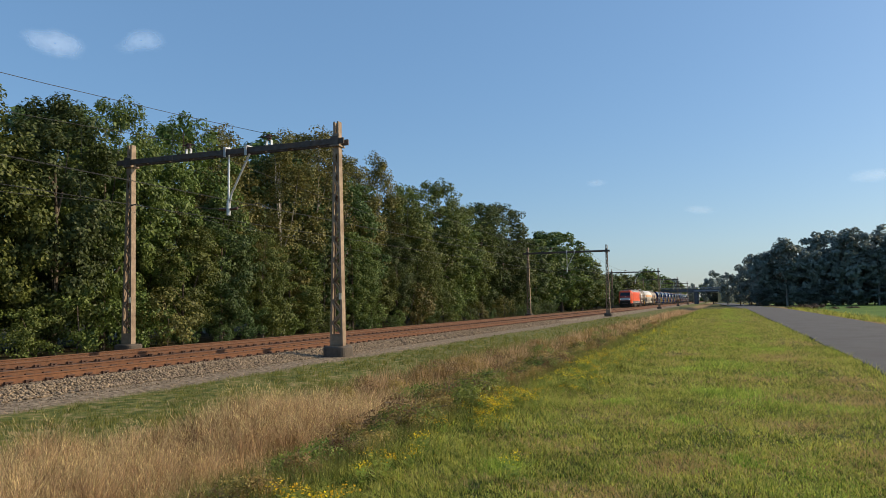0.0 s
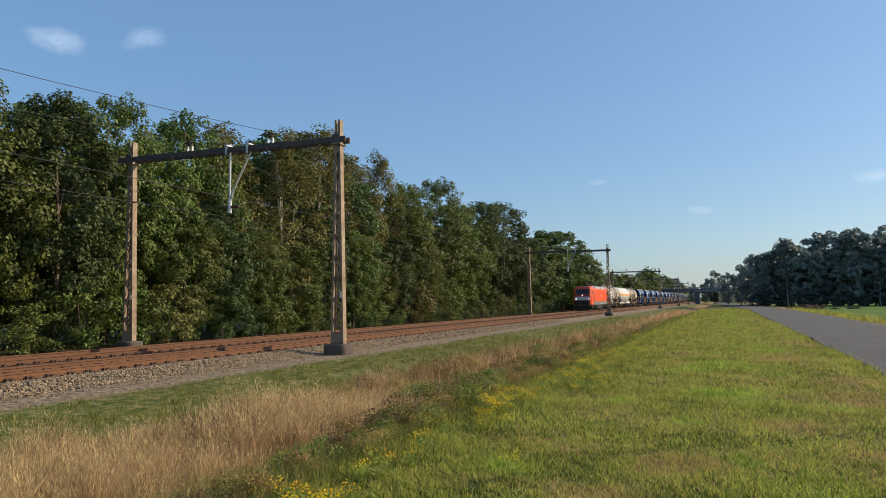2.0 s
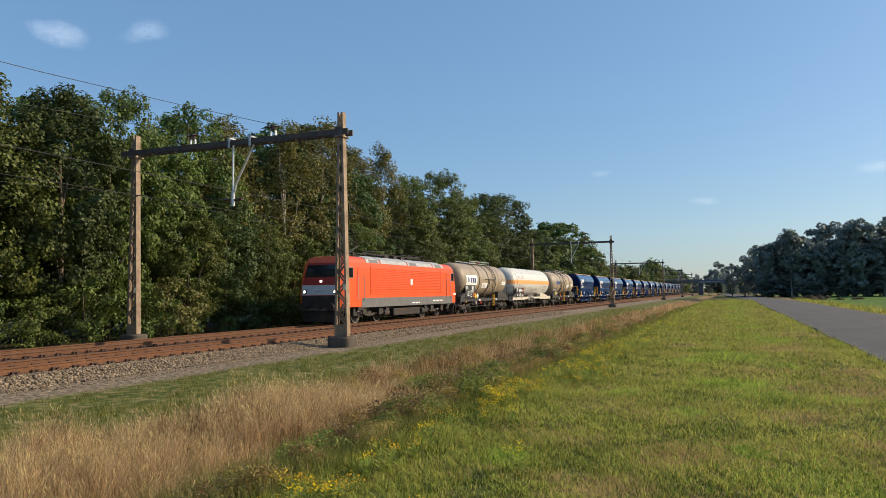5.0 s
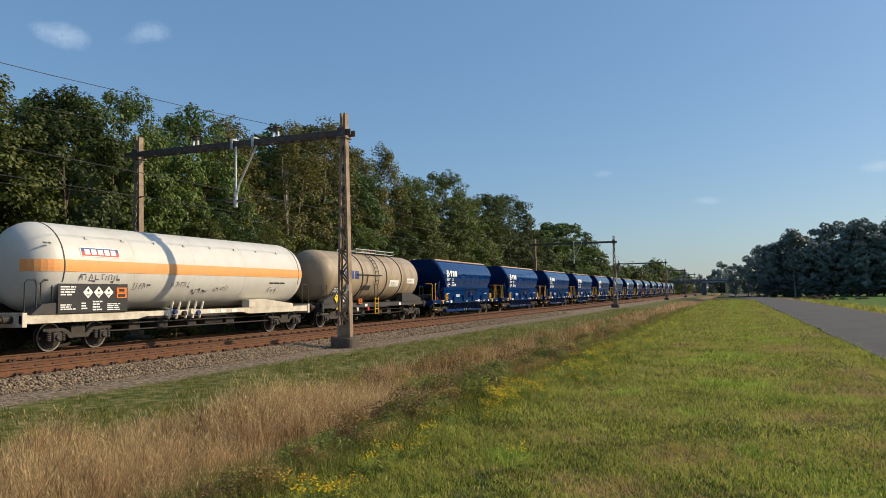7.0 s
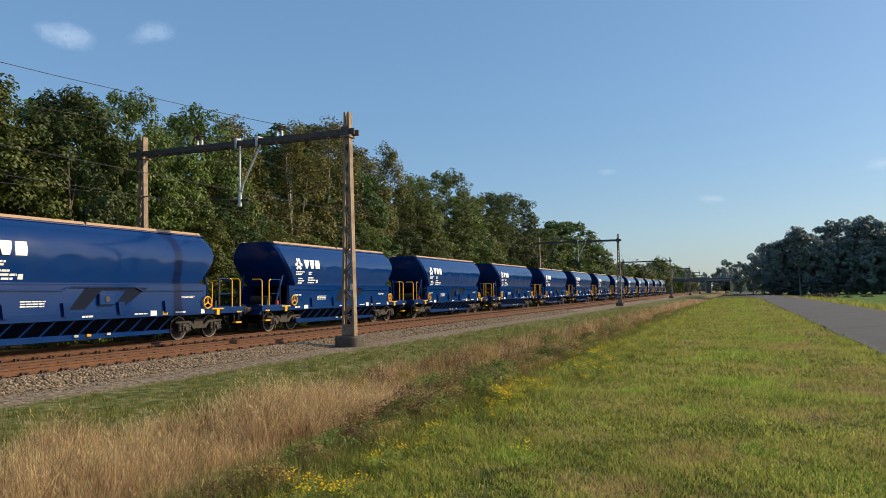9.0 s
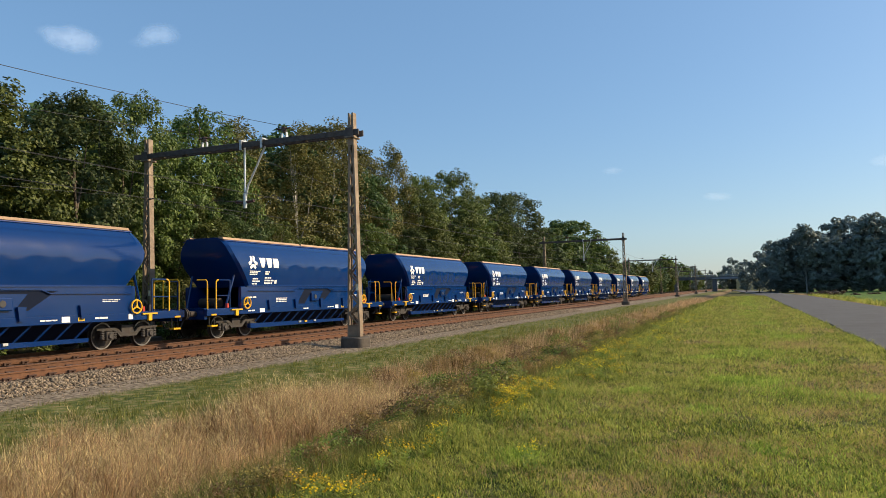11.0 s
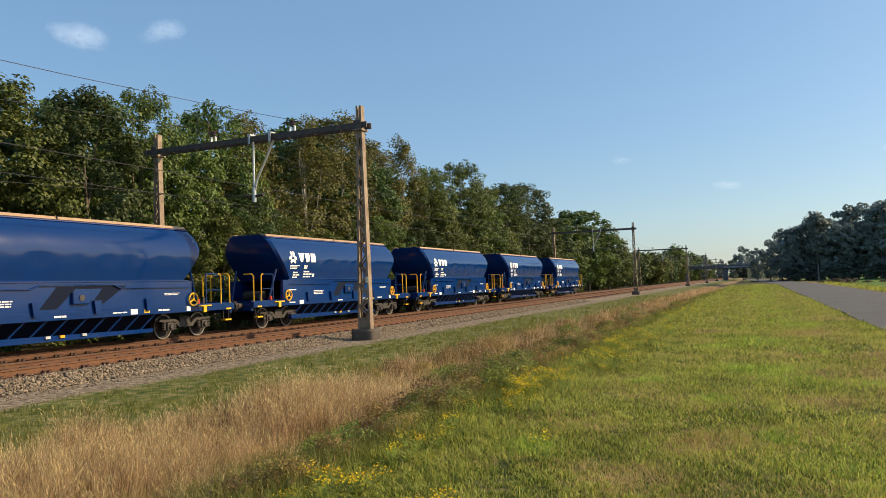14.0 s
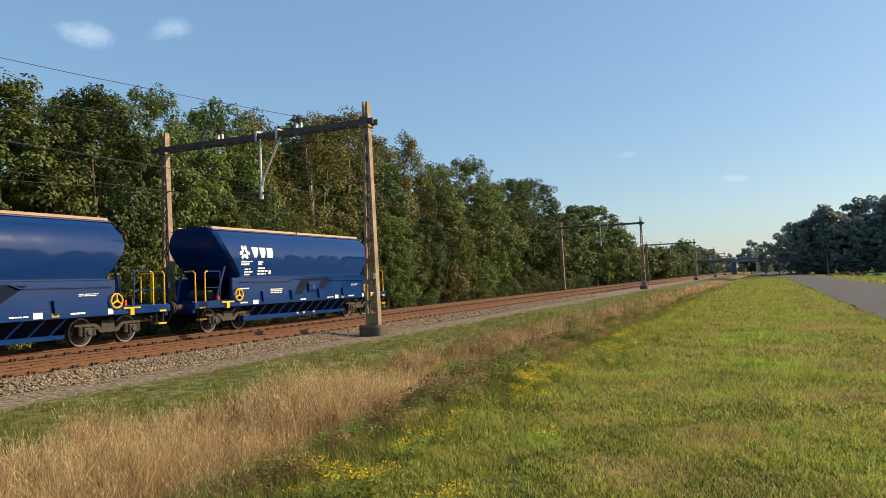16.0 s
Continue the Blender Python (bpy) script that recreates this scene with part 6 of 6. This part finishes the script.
def blades(name, x, y, h, w, lean, mat, label, category, wind=(0.0, 0.0), heads=None):
    """Upright tapered blades, leaning this way and that."""
    k = len(x)
    a = rng.uniform(0, 2 * math.pi, k)
    c, s = np.cos(a) * w / 2, np.sin(a) * w / 2
    dx, dy = rng.normal(wind[0], lean, k) * h, rng.normal(wind[1], lean, k) * h
    z = rough_z(x, y) - 0.01
    root = np.stack([x, y, z], -1)
    tip = root + np.stack([dx, dy, h * rng.uniform(0.85, 1.0, k)], -1)
    side = np.stack([c, s, c * 0], -1)
    mid = root + np.stack([dx * 0.32, dy * 0.32, h * 0.58], -1)
    near = y < 10.0
    bent_v = np.stack([root - side, root + side, mid + side * 0.75, mid - side * 0.75, tip], 1)[near].reshape(-1, 3)
    bent_f = (np.array([(0, 1, 2), (0, 2, 3), (3, 2, 4)])[None] + (np.arange(near.sum()) * 5)[:, None, None]).reshape(-1, 3)
    plain_v = np.stack([root - side, root + side, tip], 1)[~near].reshape(-1, 3)
    v = np.concatenate([bent_v, plain_v])
    f = np.concatenate([bent_f, len(bent_v) + np.arange(len(plain_v)).reshape(-1, 3)])
    if heads is not None:
        # loose seed heads: three small leaflets up each tip
        pick = rng.random(k) < heads * np.interp(y, (9, 15), (1.0, 0.0))
        p, d, q = tip[pick], (tip - mid)[pick], side[pick]
        d /= np.linalg.norm(d, axis=1)[:, None]
        ln = (h[pick] * rng.uniform(0.07, 0.13, len(p)))[:, None]
        hv = []
        for o in (-0.7, -0.1, 0.5):
            c = p + d * ln * o
            sp = rng.normal(0, 1, c.shape) * ln * 0.22
            hv.append(np.stack([c - d * ln * 0.35, c + sp + q * 0.7, c + d * ln * 0.7 + sp * 1.4, c + sp - q * 0.7], 1))
        hv = np.concatenate(hv).reshape(-1, 3)
        tagged(new("seed_heads", polys("seed_heads", hv, np.arange(len(hv)).reshape(-1, 4), mat)), "pale loose seed heads of the dry grass", "grass", kind="stuff")
    ob = new(name, polys(name, v, f, mat))
    return tagged(ob, label, category, kind="stuff")


def scatter(x0, x1, y0, y1, per_m2):
    k = int((x1 - x0) * (y1 - y0) * per_m2)
    return rng.uniform(x0, x1, k), rng.uniform(y0, y1, k)


def join(*sets):
    return tuple(np.concatenate(c) for c in zip(*sets))


LUSH = ((-0.63, 10.8, 0.30), (-0.3, 14.6, 0.45), (0.9, 17.5, 0.45), (1.6, 12.6, 0.35), (-1.7, 12.5, 0.3), (0.1, 8.2, 0.25), (-0.9, 19.0, 0.5), (1.2, 26.0, 0.7), (-2.2, 7.4, 0.25))
WORN = ((1.35, 22.5, 0.8), (1.95, 13.6, 0.7), (-0.5, 7.8, 0.45), (0.95, 13.8, 0.6), (0.8, 17.0, 0.5), (1.5, 9.0, 0.45), (-1.0, 6.3, 0.35), (2.2, 16.5, 0.6), (2.6, 30.0, 1.0), (-1.4, 24.0, 0.6), (0.9, 10.9, 0.4))


def near_spots(x, y, spots):
    out = np.zeros(len(x))
    for a, b, r in spots:
        out = np.maximum(out, np.exp(-((x - a) ** 2 + (y - b) ** 2 / 1.6) / (r * r)))
    return out


def plant_lawn():
    sets = []
    for x0, x1, y0, y1, n, hh, ww in ((-4.2, 4.2, 4.6, 9, 5000, 0.056, 0.0088), (-4.2, 3.2, 9, 15, 2500, 0.060, 0.0135), (-4.2, 3.15, 15, 28, 950, 0.075, 0.021), (-4.2, 3.1, 28, 55, 320, 0.09, 0.032), (-4.2, 3.0, 55, 130, 45, 0.13, 0.055), (9.2, 11.2, 40, 130, 30, 0.2, 0.05)):
        x, y = scatter(x0, x1, y0, y1, n)
        g = field(x, y, 1.1, 0.9, 0.5) * 0.5 + field(x, y, 4.1, 3.7, 2.0) * 0.5
        lush, worn = near_spots(x, y, LUSH), near_spots(x, y, WORN)
        tuft = field(x, y, 9.0, 8.0, 4.0)
        tuft = tuft ** 2 * (3 - 2 * tuft)
        worn = np.maximum(worn, 0.8 * np.exp(-((x - 1.9 - 0.25 * np.sin(y * 0.5)) / 0.28) ** 2) * field(x, y, 0.9, 0.7, 8.0))
        lush = np.maximum(lush, 0.9 * np.exp(-((x - 0.35 - 0.4 * np.sin(y * 0.23)) / 0.75) ** 2) * field(x, y, 0.5, 0.4, 6.0) ** 1.5 * np.interp(y, (8, 13), (0.3, 1.0)))
        g = 0.5 * g + 0.5 * tuft + 0.5 * lush
        keep = rng.random(len(x)) < (0.42 + 0.62 * g) * (1 - 0.92 * worn)
        keep &= (x < 3.2 + 0.05 * np.sin(y * 1.7) + 0.3 * rng.random(len(x)) ** 3) | (x > 9)
        x, y, g, lush = x[keep], y[keep], g[keep], lush[keep]
        tall = np.interp(x, (-4.2, -3.2, -2.2, 2.7, 3.2), (1.9, 1.5, 0.95, 0.9, 1.9))
        sets.append((x, y, hh * tall * rng.uniform(0.45, 1.5, len(x)) * (0.40 + 1.0 * g), ww * rng.uniform(0.7, 1.4, len(x)), lush))
    x, y, h, w, lush = join(*sets)
    fresh = rng.random(len(x)) < 0.1 + 1.1 * lush
    blades("lush_grass", x[fresh], y[fresh], h[fresh], w[fresh], 0.5, M_LUSH, "fresh bright green grass in the verge", "grass")
    x, y, h, w = (c[~fresh] for c in (x, y, h, w))
    blades("mown_grass", x, y, h, w, 0.55, M_GRASS, "uneven sunlit green grass of the verge", "grass")
    # withered straw lying between the green
    sets = []
    for x0, x1, y0, y1, n, hh, ww in ((-4.5, 4.2, 5.2, 10, 2200, 0.055, 0.006), (-4.5, 3.1, 10, 24, 800, 0.065, 0.011), (-4.5, 3.1, 24, 70, 130, 0.085, 0.024)):
        x, y = scatter(x0, x1, y0, y1, n)
        keep = rng.random(len(x)) < 0.7 * field(x, y, 0.9, 0.8, 3.0) ** 2 + 1.5 * near_spots(x, y, WORN)
        x, y = x[keep], y[keep]
        sets.append((x, y, hh * rng.uniform(0.5, 1.4, len(x)), ww * rng.uniform(0.8, 1.3, len(x))))
    x, y, h, w = join(*sets)
    blades("withered_grass", x, y, h, w, 0.8, M_STRAW, "withered straw among the green grass", "grass")


plant_lawn()


def plant_ditch():
    sets = []
    for y0, y1, n, ww in ((2.0, 9, 1900, 0.0065), (9, 16, 1400, 0.0085), (16, 30, 620, 0.013), (30, 60, 200, 0.026), (60, 140, 50, 0.06)):
        x, y = scatter(-9.6, -3.8, y0, y1, n)
        g = field(x, y, 0.8, 0.6, 1.0) * 0.5 + field(x, y, 3.0, 3.0, 1.5) * 0.5
        edge = np.interp(x + 0.8 * (field(x, y, 0.9, 0.8, 6.0) - 0.5), (-9.5, -8.7, -7.8, -6.2, -5.2, -4.3), (0.02, 0.35, 1.0, 0.95, 0.45, 0.05))
        keep = rng.random(len(x)) < edge * (0.35 + 0.9 * g) * np.interp(y, (11, 20), (1.0, 0.34))
        x, y, g, edge = x[keep], y[keep], g[keep], edge[keep]
        sets.append((x, y, (0.26 + 0.50 * edge) * rng.uniform(0.45, 1.12, len(x)) * (0.45 + 0.8 * g), ww * rng.uniform(0.7, 1.3, len(x))))
    x, y, h, w = join(*sets)
    blades("tall_dry_grass", x, y, h, w, 0.27, M_DRY, "tall dry straw-coloured grass in the ditch", "grass", (0.10, -0.08), 0.5)
    sets = []
    for y0, y1, n, ww in ((3, 9, 900, 0.0075), (9, 18, 560, 0.011), (18, 40, 260, 0.022), (40, 90, 40, 0.05)):
        x, y = scatter(-12.9, -3.6, y0, y1, n)
        want = np.interp(x, (-12.8, -12.3, -9.2, -8.4, -6.4, -5.2, -4.4, -3.6), (0.25, 1.0, 0.9, 0.2, 0.18, 0.8, 1.0, 0.9))
        want = want + np.interp(y, (11, 18), (0, 1.2)) * (x > -9)
        keep = rng.random(len(x)) < want * (0.15 + 1.1 * field(x, y, 1.6, 1.1, 2.2))
        x, y = x[keep], y[keep]
        sets.append((x, y, np.interp(x, (-12.6, -10.2, -8.7, -5.5, -3.7), (0.07, 0.10, 0.20, 0.42, 0.25)) * rng.uniform(0.5, 1.4, len(x)) * np.where(x < -8.6, 0.35 + 1.5 * field(x, y, 4.5, 4.0, 9.0) ** 2, 1.0), ww * rng.uniform(0.7, 1.3, len(x))))
    x, y, h, w = join(*sets)
    blades("rank_grass", x, y, h, w, 0.4, M_WEED, "rank green grass along the cess and ditch", "grass")
    x, y = scatter(-14.6, -12.7, 8, 40, 70)
    keep = rng.random(len(x)) < field(x, y, 1.9, 0.8, 5.0) * np.interp(x, (-14.6, -13.6, -12.7), (0.5, 0.7, 1.2))
    x, y = x[keep], y[keep]
    blades("cess_straw", x, y, rng.uniform(0.02, 0.07, len(x)), rng.uniform(0.01, 0.02, len(x)), 2.2, M_DRY, "flattened straw on the gravel path", "straw")


plant_ditch()


def make_ragwort(seed, h):
    r = np.random.default_rng(seed)
    plant = thing("ragwort", pose(0, -500, 0), "yellow-flowering ragwort in the verge", "wild flower", "ragwort along the ditch")
    v_l, v_f = [], []
    for q in range(3):
        a = q * 2.1 + r.uniform(0, 1.2)
        b = Vector((math.cos(a) * 0.05, math.sin(a) * 0.05, 0))
        t = Vector((math.cos(a) * r.uniform(0.08, 0.2), math.sin(a) * r.uniform(0.08, 0.2), h * r.uniform(0.75, 1.0)))
        part("stem", tube(b, t, 0.005, 0.003, 5), M_RAGWORT, plant)
        for u in np.linspace(0.08, 0.92, 22):
            p = b.lerp(t, u)
            ang = r.uniform(0, 6.28)
            d = Vector((math.cos(ang), math.sin(ang), 0.35)) * r.uniform(0.07, 0.15) * (1.3 - 0.6 * u)
            s = Vector((-math.sin(ang), math.cos(ang), 0)) * 0.026
            v_l.append([p, p + d * 0.5 + s, p + d, p + d * 0.5 - s])
        for c in range(22):
            p = t + Vector((r.normal(0, 0.07), r.normal(0, 0.07), r.normal(0, 0.035)))
            rad = r.uniform(0.009, 0.016)
            for a0 in np.linspace(0, math.pi, 3)[:2]:
                u, w = Vector((math.cos(a0), math.sin(a0), 0)) * rad, Vector((-math.sin(a0), math.cos(a0), r.normal(0, 0.5))) * rad
                v_f.append([p - u, p - w, p + u, p + w])
    for nm, vs, mt in (("foliage", v_l, M_RAGWORT), ("blossom", v_f, M_YELLOW)):
        v = np.array([tuple(p) for q in vs for p in q])
        tagged(part(nm, polys(nm, v, np.arange(len(v)).reshape(-1, 4), mt), None, plant), kind="stuff")
    return plant


def plant_ragwort():
    r = np.random.default_rng(3)
    kinds = [make_ragwort(50 + q, h) for q, h in enumerate((0.48, 0.42, 0.56))]
    spots = [(-3.15, 4.95), (-3.0, 5.05), (-3.3, 5.2), (-2.9, 5.1), (-3.45, 4.9), (-3.3, 6.4), (-3.2, 6.6), (-3.3, 7.9), (-1.95, 6.85), (-2.1, 4.6), (-3.15, 7.2)]
    spots += [(-3.25 + r.normal(0, 0.25), r.uniform(8.6, 12.0)) for _ in range(34)]
    spots += [(-3.2 + r.normal(0, 0.4), r.uniform(12, 24)) for _ in range(56)]
    spots += [(-2.9 + r.normal(0, 0.5), r.uniform(22, 45)) for _ in range(34)]
    for i, (x, y) in enumerate(spots):
        m = pose(x, y, float(rough_z(x, y)) - 0.01, 0, 0, r.uniform(0, 360)) @ Matrix.Diagonal((1, 1, 1, 1)) @ Matrix.Scale(r.uniform(0.62, 0.95), 4)
        if i < 3:
            kinds[i].matrix_basis = m
        else:
            copy_thing(kinds[i % 3], m)


plant_ragwort()


def plant_brambles():
    r = np.random.default_rng(8)
    kinds = [make_tree("bramble", "low brown-green bramble at the ditch edge", 61 + q, 0.8, 0.55, 0.05, 34, 28, 0.033, 0.20, (M_BRAMBLE, M_WEED, M_DOCK)[q], M_BARK, 0.55, 0.012, 1) for q in range(3)]
    for k in kinds:
        tagged(k, category="shrub", group="brambles along the ditch")
    spots = [(-4.25, y + 0.3 * math.sin(3 * y)) for y in (10.7, 11.6, 12.6, 13.6, 14.8, 16.2, 17.6, 19.2)]
    spots = [(x + 0.3 * math.sin(5 * y), y) for x, y in spots] + [(-4.6, 21), (-4.2, 23.5)]
    spots += [(r.uniform(-8.5, -4.2), 15 + 45 * r.random() ** 1.3) for _ in range(118)]
    spots += [(-4.4 - 2.2 * r.random() ** 2, r.uniform(10, 26)) for _ in range(70)]
    spots += [(-4.05 - 0.55 * r.random(), r.uniform(5.2, 11)) for _ in range(34)]
    spots += [(-4.0 - 1.1 * r.random(), 9.0 + 16 * r.random() ** 1.2) for _ in range(60)]
    for i, (x, y) in enumerate(spots):
        s = r.uniform(0.5, 0.85) * (1.5 if x < -4.6 else 1.1 if y > 9 else 0.95)
        m = pose(x, y, float(rough_z(x, y)) - 0.02, 0, 0, r.uniform(0, 360)) @ Matrix.Scale(s, 4)
        if i < 3:
            kinds[i].matrix_basis = m
        else:
            copy_thing(kinds[(0, 2, 0, 1, 0)[i % 5] if y < 26 else (0, 1, 0, 0, 2)[i % 5]], m)
    heap = [make_tree("brushwood_heap", "brown brushwood heap beside the road", 71 + q, 1.6, 1.6, 0.05, 30, 40, 0.12, 0.5, M_BRUSH, M_BARK, 0.5, 0.03, 1) for q in range(2)]
    for i, (x, y) in enumerate(((11.5, 128), (13.5, 133), (16, 131), (10.5, 140), (19, 135), (12, 150), (3.0, 185), (6.0, 190), (-0.5, 190))):
        m = sized(x, y, 0.75 + 0.2 * math.sin(i * 2), 70 * i, 0.5 + 0.1 * math.sin(i * 3))
        if i < 2:
            tagged(heap[i], category="brushwood", group="heaps beside the road")
            heap[i].matrix_basis = m
        else:
            copy_thing(heap[i % 2], m)


plant_brambles()
# ---- road bridge over the line, and its bank ----
M_BRIDGE = material("grey_bridge_concrete", (0.12, 0.128, 0.138), 0.8, 0, 0.2, 1.0, 0, 1, (0.10, 0.10, 0.10), 0.5, 0.3)
M_FASCIA = material("pale_bridge_fascia", (0.20, 0.22, 0.25), 0.6, 0, 0.15, 1.0)


def build_bridge():
    y = 330.0
    b = thing("road_bridge", pose(0, y, 0), "low grey concrete road bridge crossing the railway", "bridge")
    deck = part("deck", box(-75, 2.0, -4.5, 4.5, 4.6, 5.7, 0.05), M_BRIDGE, b)
    part("fascia", box(-12.5, 1.9, -4.62, -4.505, 4.75, 5.35), M_FASCIA, deck, "pale fascia strip")
    for yy in (-4.4, 4.3):
        part("parapet", box(-75, 4.0, yy, yy + 0.1, 5.705, 5.9), M_BRIDGE, b)
        part("guard_rail", box(-75, 14.0, yy, yy + 0.08, 6.35, 6.5), M_FASCIA, b)
        for x in np.arange(-74, 14, 4.0):
            part("rail_post", box(x, x + 0.12, yy, yy + 0.08, 5.7 if x < 2 else 5.2, 6.4), M_BRIDGE, b)
    for x, w in ((-27.0, 1.2), (-11.5, 1.6)):
        part("pier", box(x - w / 2, x + w / 2, -4.0, 4.0, -0.6, 4.6), M_BRIDGE, b)
    part("abutment", box(-2.5, 2.2, -4.6, 4.6, -0.6, 4.6), M_BRIDGE, b)
    # bank on which the road comes up
    rings = []
    for x, z in ((-3.0, 4.4), (2.0, 5.2), (20, 5.0), (60, 3.5), (140, 0.5)):
        rings.append([(x, y - 9 - z * 1.6, -0.6), (x, y - 5.5, z), (x, y + 5.5, z), (x, y + 9 + z * 1.6, -0.6)])
    bank = part("embankment", loft(rings), M_BANK)
    tagged(bank, "grassy road embankment beside the bridge", "embankment", kind="structure")


M_BANK = material("bank_grass", (0.10, 0.105, 0.045), 0.95, 0, 0.35, 0.6, 0.3, 3, (0.18, 0.15, 0.08), 0.5, 0.15)
build_bridge()


# ---- clouds ----
def cloud_material(name, dense):
    m = bpy.data.materials.new(name)
    m.use_nodes = True
    n, l = m.node_tree.nodes, m.node_tree.links
    out = n["Material Output"]
    n.remove(n["Principled BSDF"])
    tc = n.new("ShaderNodeTexCoord")
    ns = n.new("ShaderNodeTexNoise")
    ns.inputs["Scale"].default_value, ns.inputs["Detail"].default_value = 0.016, 8
    geo = n.new("ShaderNodeNewGeometry")
    l.new(geo.outputs["Position"], ns.inputs["Vector"])
    gr = n.new("ShaderNodeTexGradient")
    gr.gradient_type = "SPHERICAL"
    l.new(tc.outputs["Object"], gr.inputs["Vector"])
    add = n.new("ShaderNodeMath"); add.operation = "MULTIPLY_ADD"
    add.inputs[1].default_value = 1.0
    l.new(ns.outputs["Fac"], add.inputs[0]); l.new(gr.outputs["Fac"], add.inputs[2])
    mr = n.new("ShaderNodeMapRange")
    mr.inputs[1].default_value, mr.inputs[2].default_value, mr.inputs[4].default_value = 0.66, 1.35, dense
    l.new(add.outputs[0], mr.inputs[0])
    edge = n.new("ShaderNodeMath"); edge.operation = "MULTIPLY"; edge.use_clamp = True
    e2 = n.new("ShaderNodeMath"); e2.operation = "MULTIPLY"; e2.inputs[1].default_value = 3.0; e2.use_clamp = True
    l.new(gr.outputs["Fac"], e2.inputs[0])
    l.new(mr.outputs[0], edge.inputs[0]); l.new(e2.outputs[0], edge.inputs[1])
    d, t, tr, mx = n.new("ShaderNodeBsdfDiffuse"), n.new("ShaderNodeBsdfTransparent"), n.new("ShaderNodeBsdfTranslucent"), n.new("ShaderNodeMixShader")
    d.inputs[0].default_value = tr.inputs[0].default_value = (0.95, 0.95, 0.95, 1)
    ad = n.new("ShaderNodeAddShader")
    l.new(d.outputs[0], ad.inputs[0]); l.new(tr.outputs[0], ad.inputs[1])
    l.new(edge.outputs[0], mx.inputs[0]); l.new(t.outputs[0], mx.inputs[1]); l.new(ad.outputs[0], mx.inputs[2])
    l.new(mx.outputs[0], out.inputs["Surface"])
    return m


M_CLOUD = cloud_material("thin_cloud", 0.42)
M_WISP = cloud_material("faint_cloud_wisp", 0.12)
CLOUDS = []


def build_clouds():
    # degrees to the left of the track, degrees up, half width and half height in degrees
    for a, e, w, h, roll in ((49.2, 18.0, 2.5, 1.1, 8), (43.6, 18.9, 2.3, 1.0, -16), (9.0, 9.0, 0.9, 0.35, 0), (1.5, 6.6, 1.4, 0.4, 5), (-10.0, 8.2, 2.4, 0.6, 0)):
        R = 2600.0
        d = Vector((-math.sin(radians(a)) * math.cos(radians(e)), math.cos(radians(a)) * math.cos(radians(e)), math.sin(radians(e))))
        k = 16
        v = np.array([(math.cos(t) * q, math.sin(t) * q, 0.0) for q in (0.02, 0.35, 0.7, 1.0) for t in np.linspace(0, 2 * math.pi, k, endpoint=False)])
        f = [(r * k + i, r * k + (i + 1) % k, (r + 1) * k + (i + 1) % k, (r + 1) * k + i) for r in range(3) for i in range(k)]
        ob = new("cloud", polys("cloud", v, f, M_CLOUD if w > 2.2 and a > 40 else M_WISP))
        tagged(ob, "small thin white cloud in a clear sky", "cloud", "clouds", "backdrop")
        ob.matrix_basis = look(d * R, (0, 0, 0), roll) @ Matrix.Diagonal((R * math.tan(radians(w)), R * math.tan(radians(h)), 1, 1))
        ob.visible_shadow = False
        CLOUDS.append(ob)


build_clouds()
# ---- motion ----
SPEED = 26.5  # metres a second, towards the camera


def motions():
    for car, s in CARS:
        walk(car, [(t, pose(FAR_X, 166.2 + s - SPEED * t, RAIL_Z)) for t in (0, 4, 8, 12, 16)])


motions()
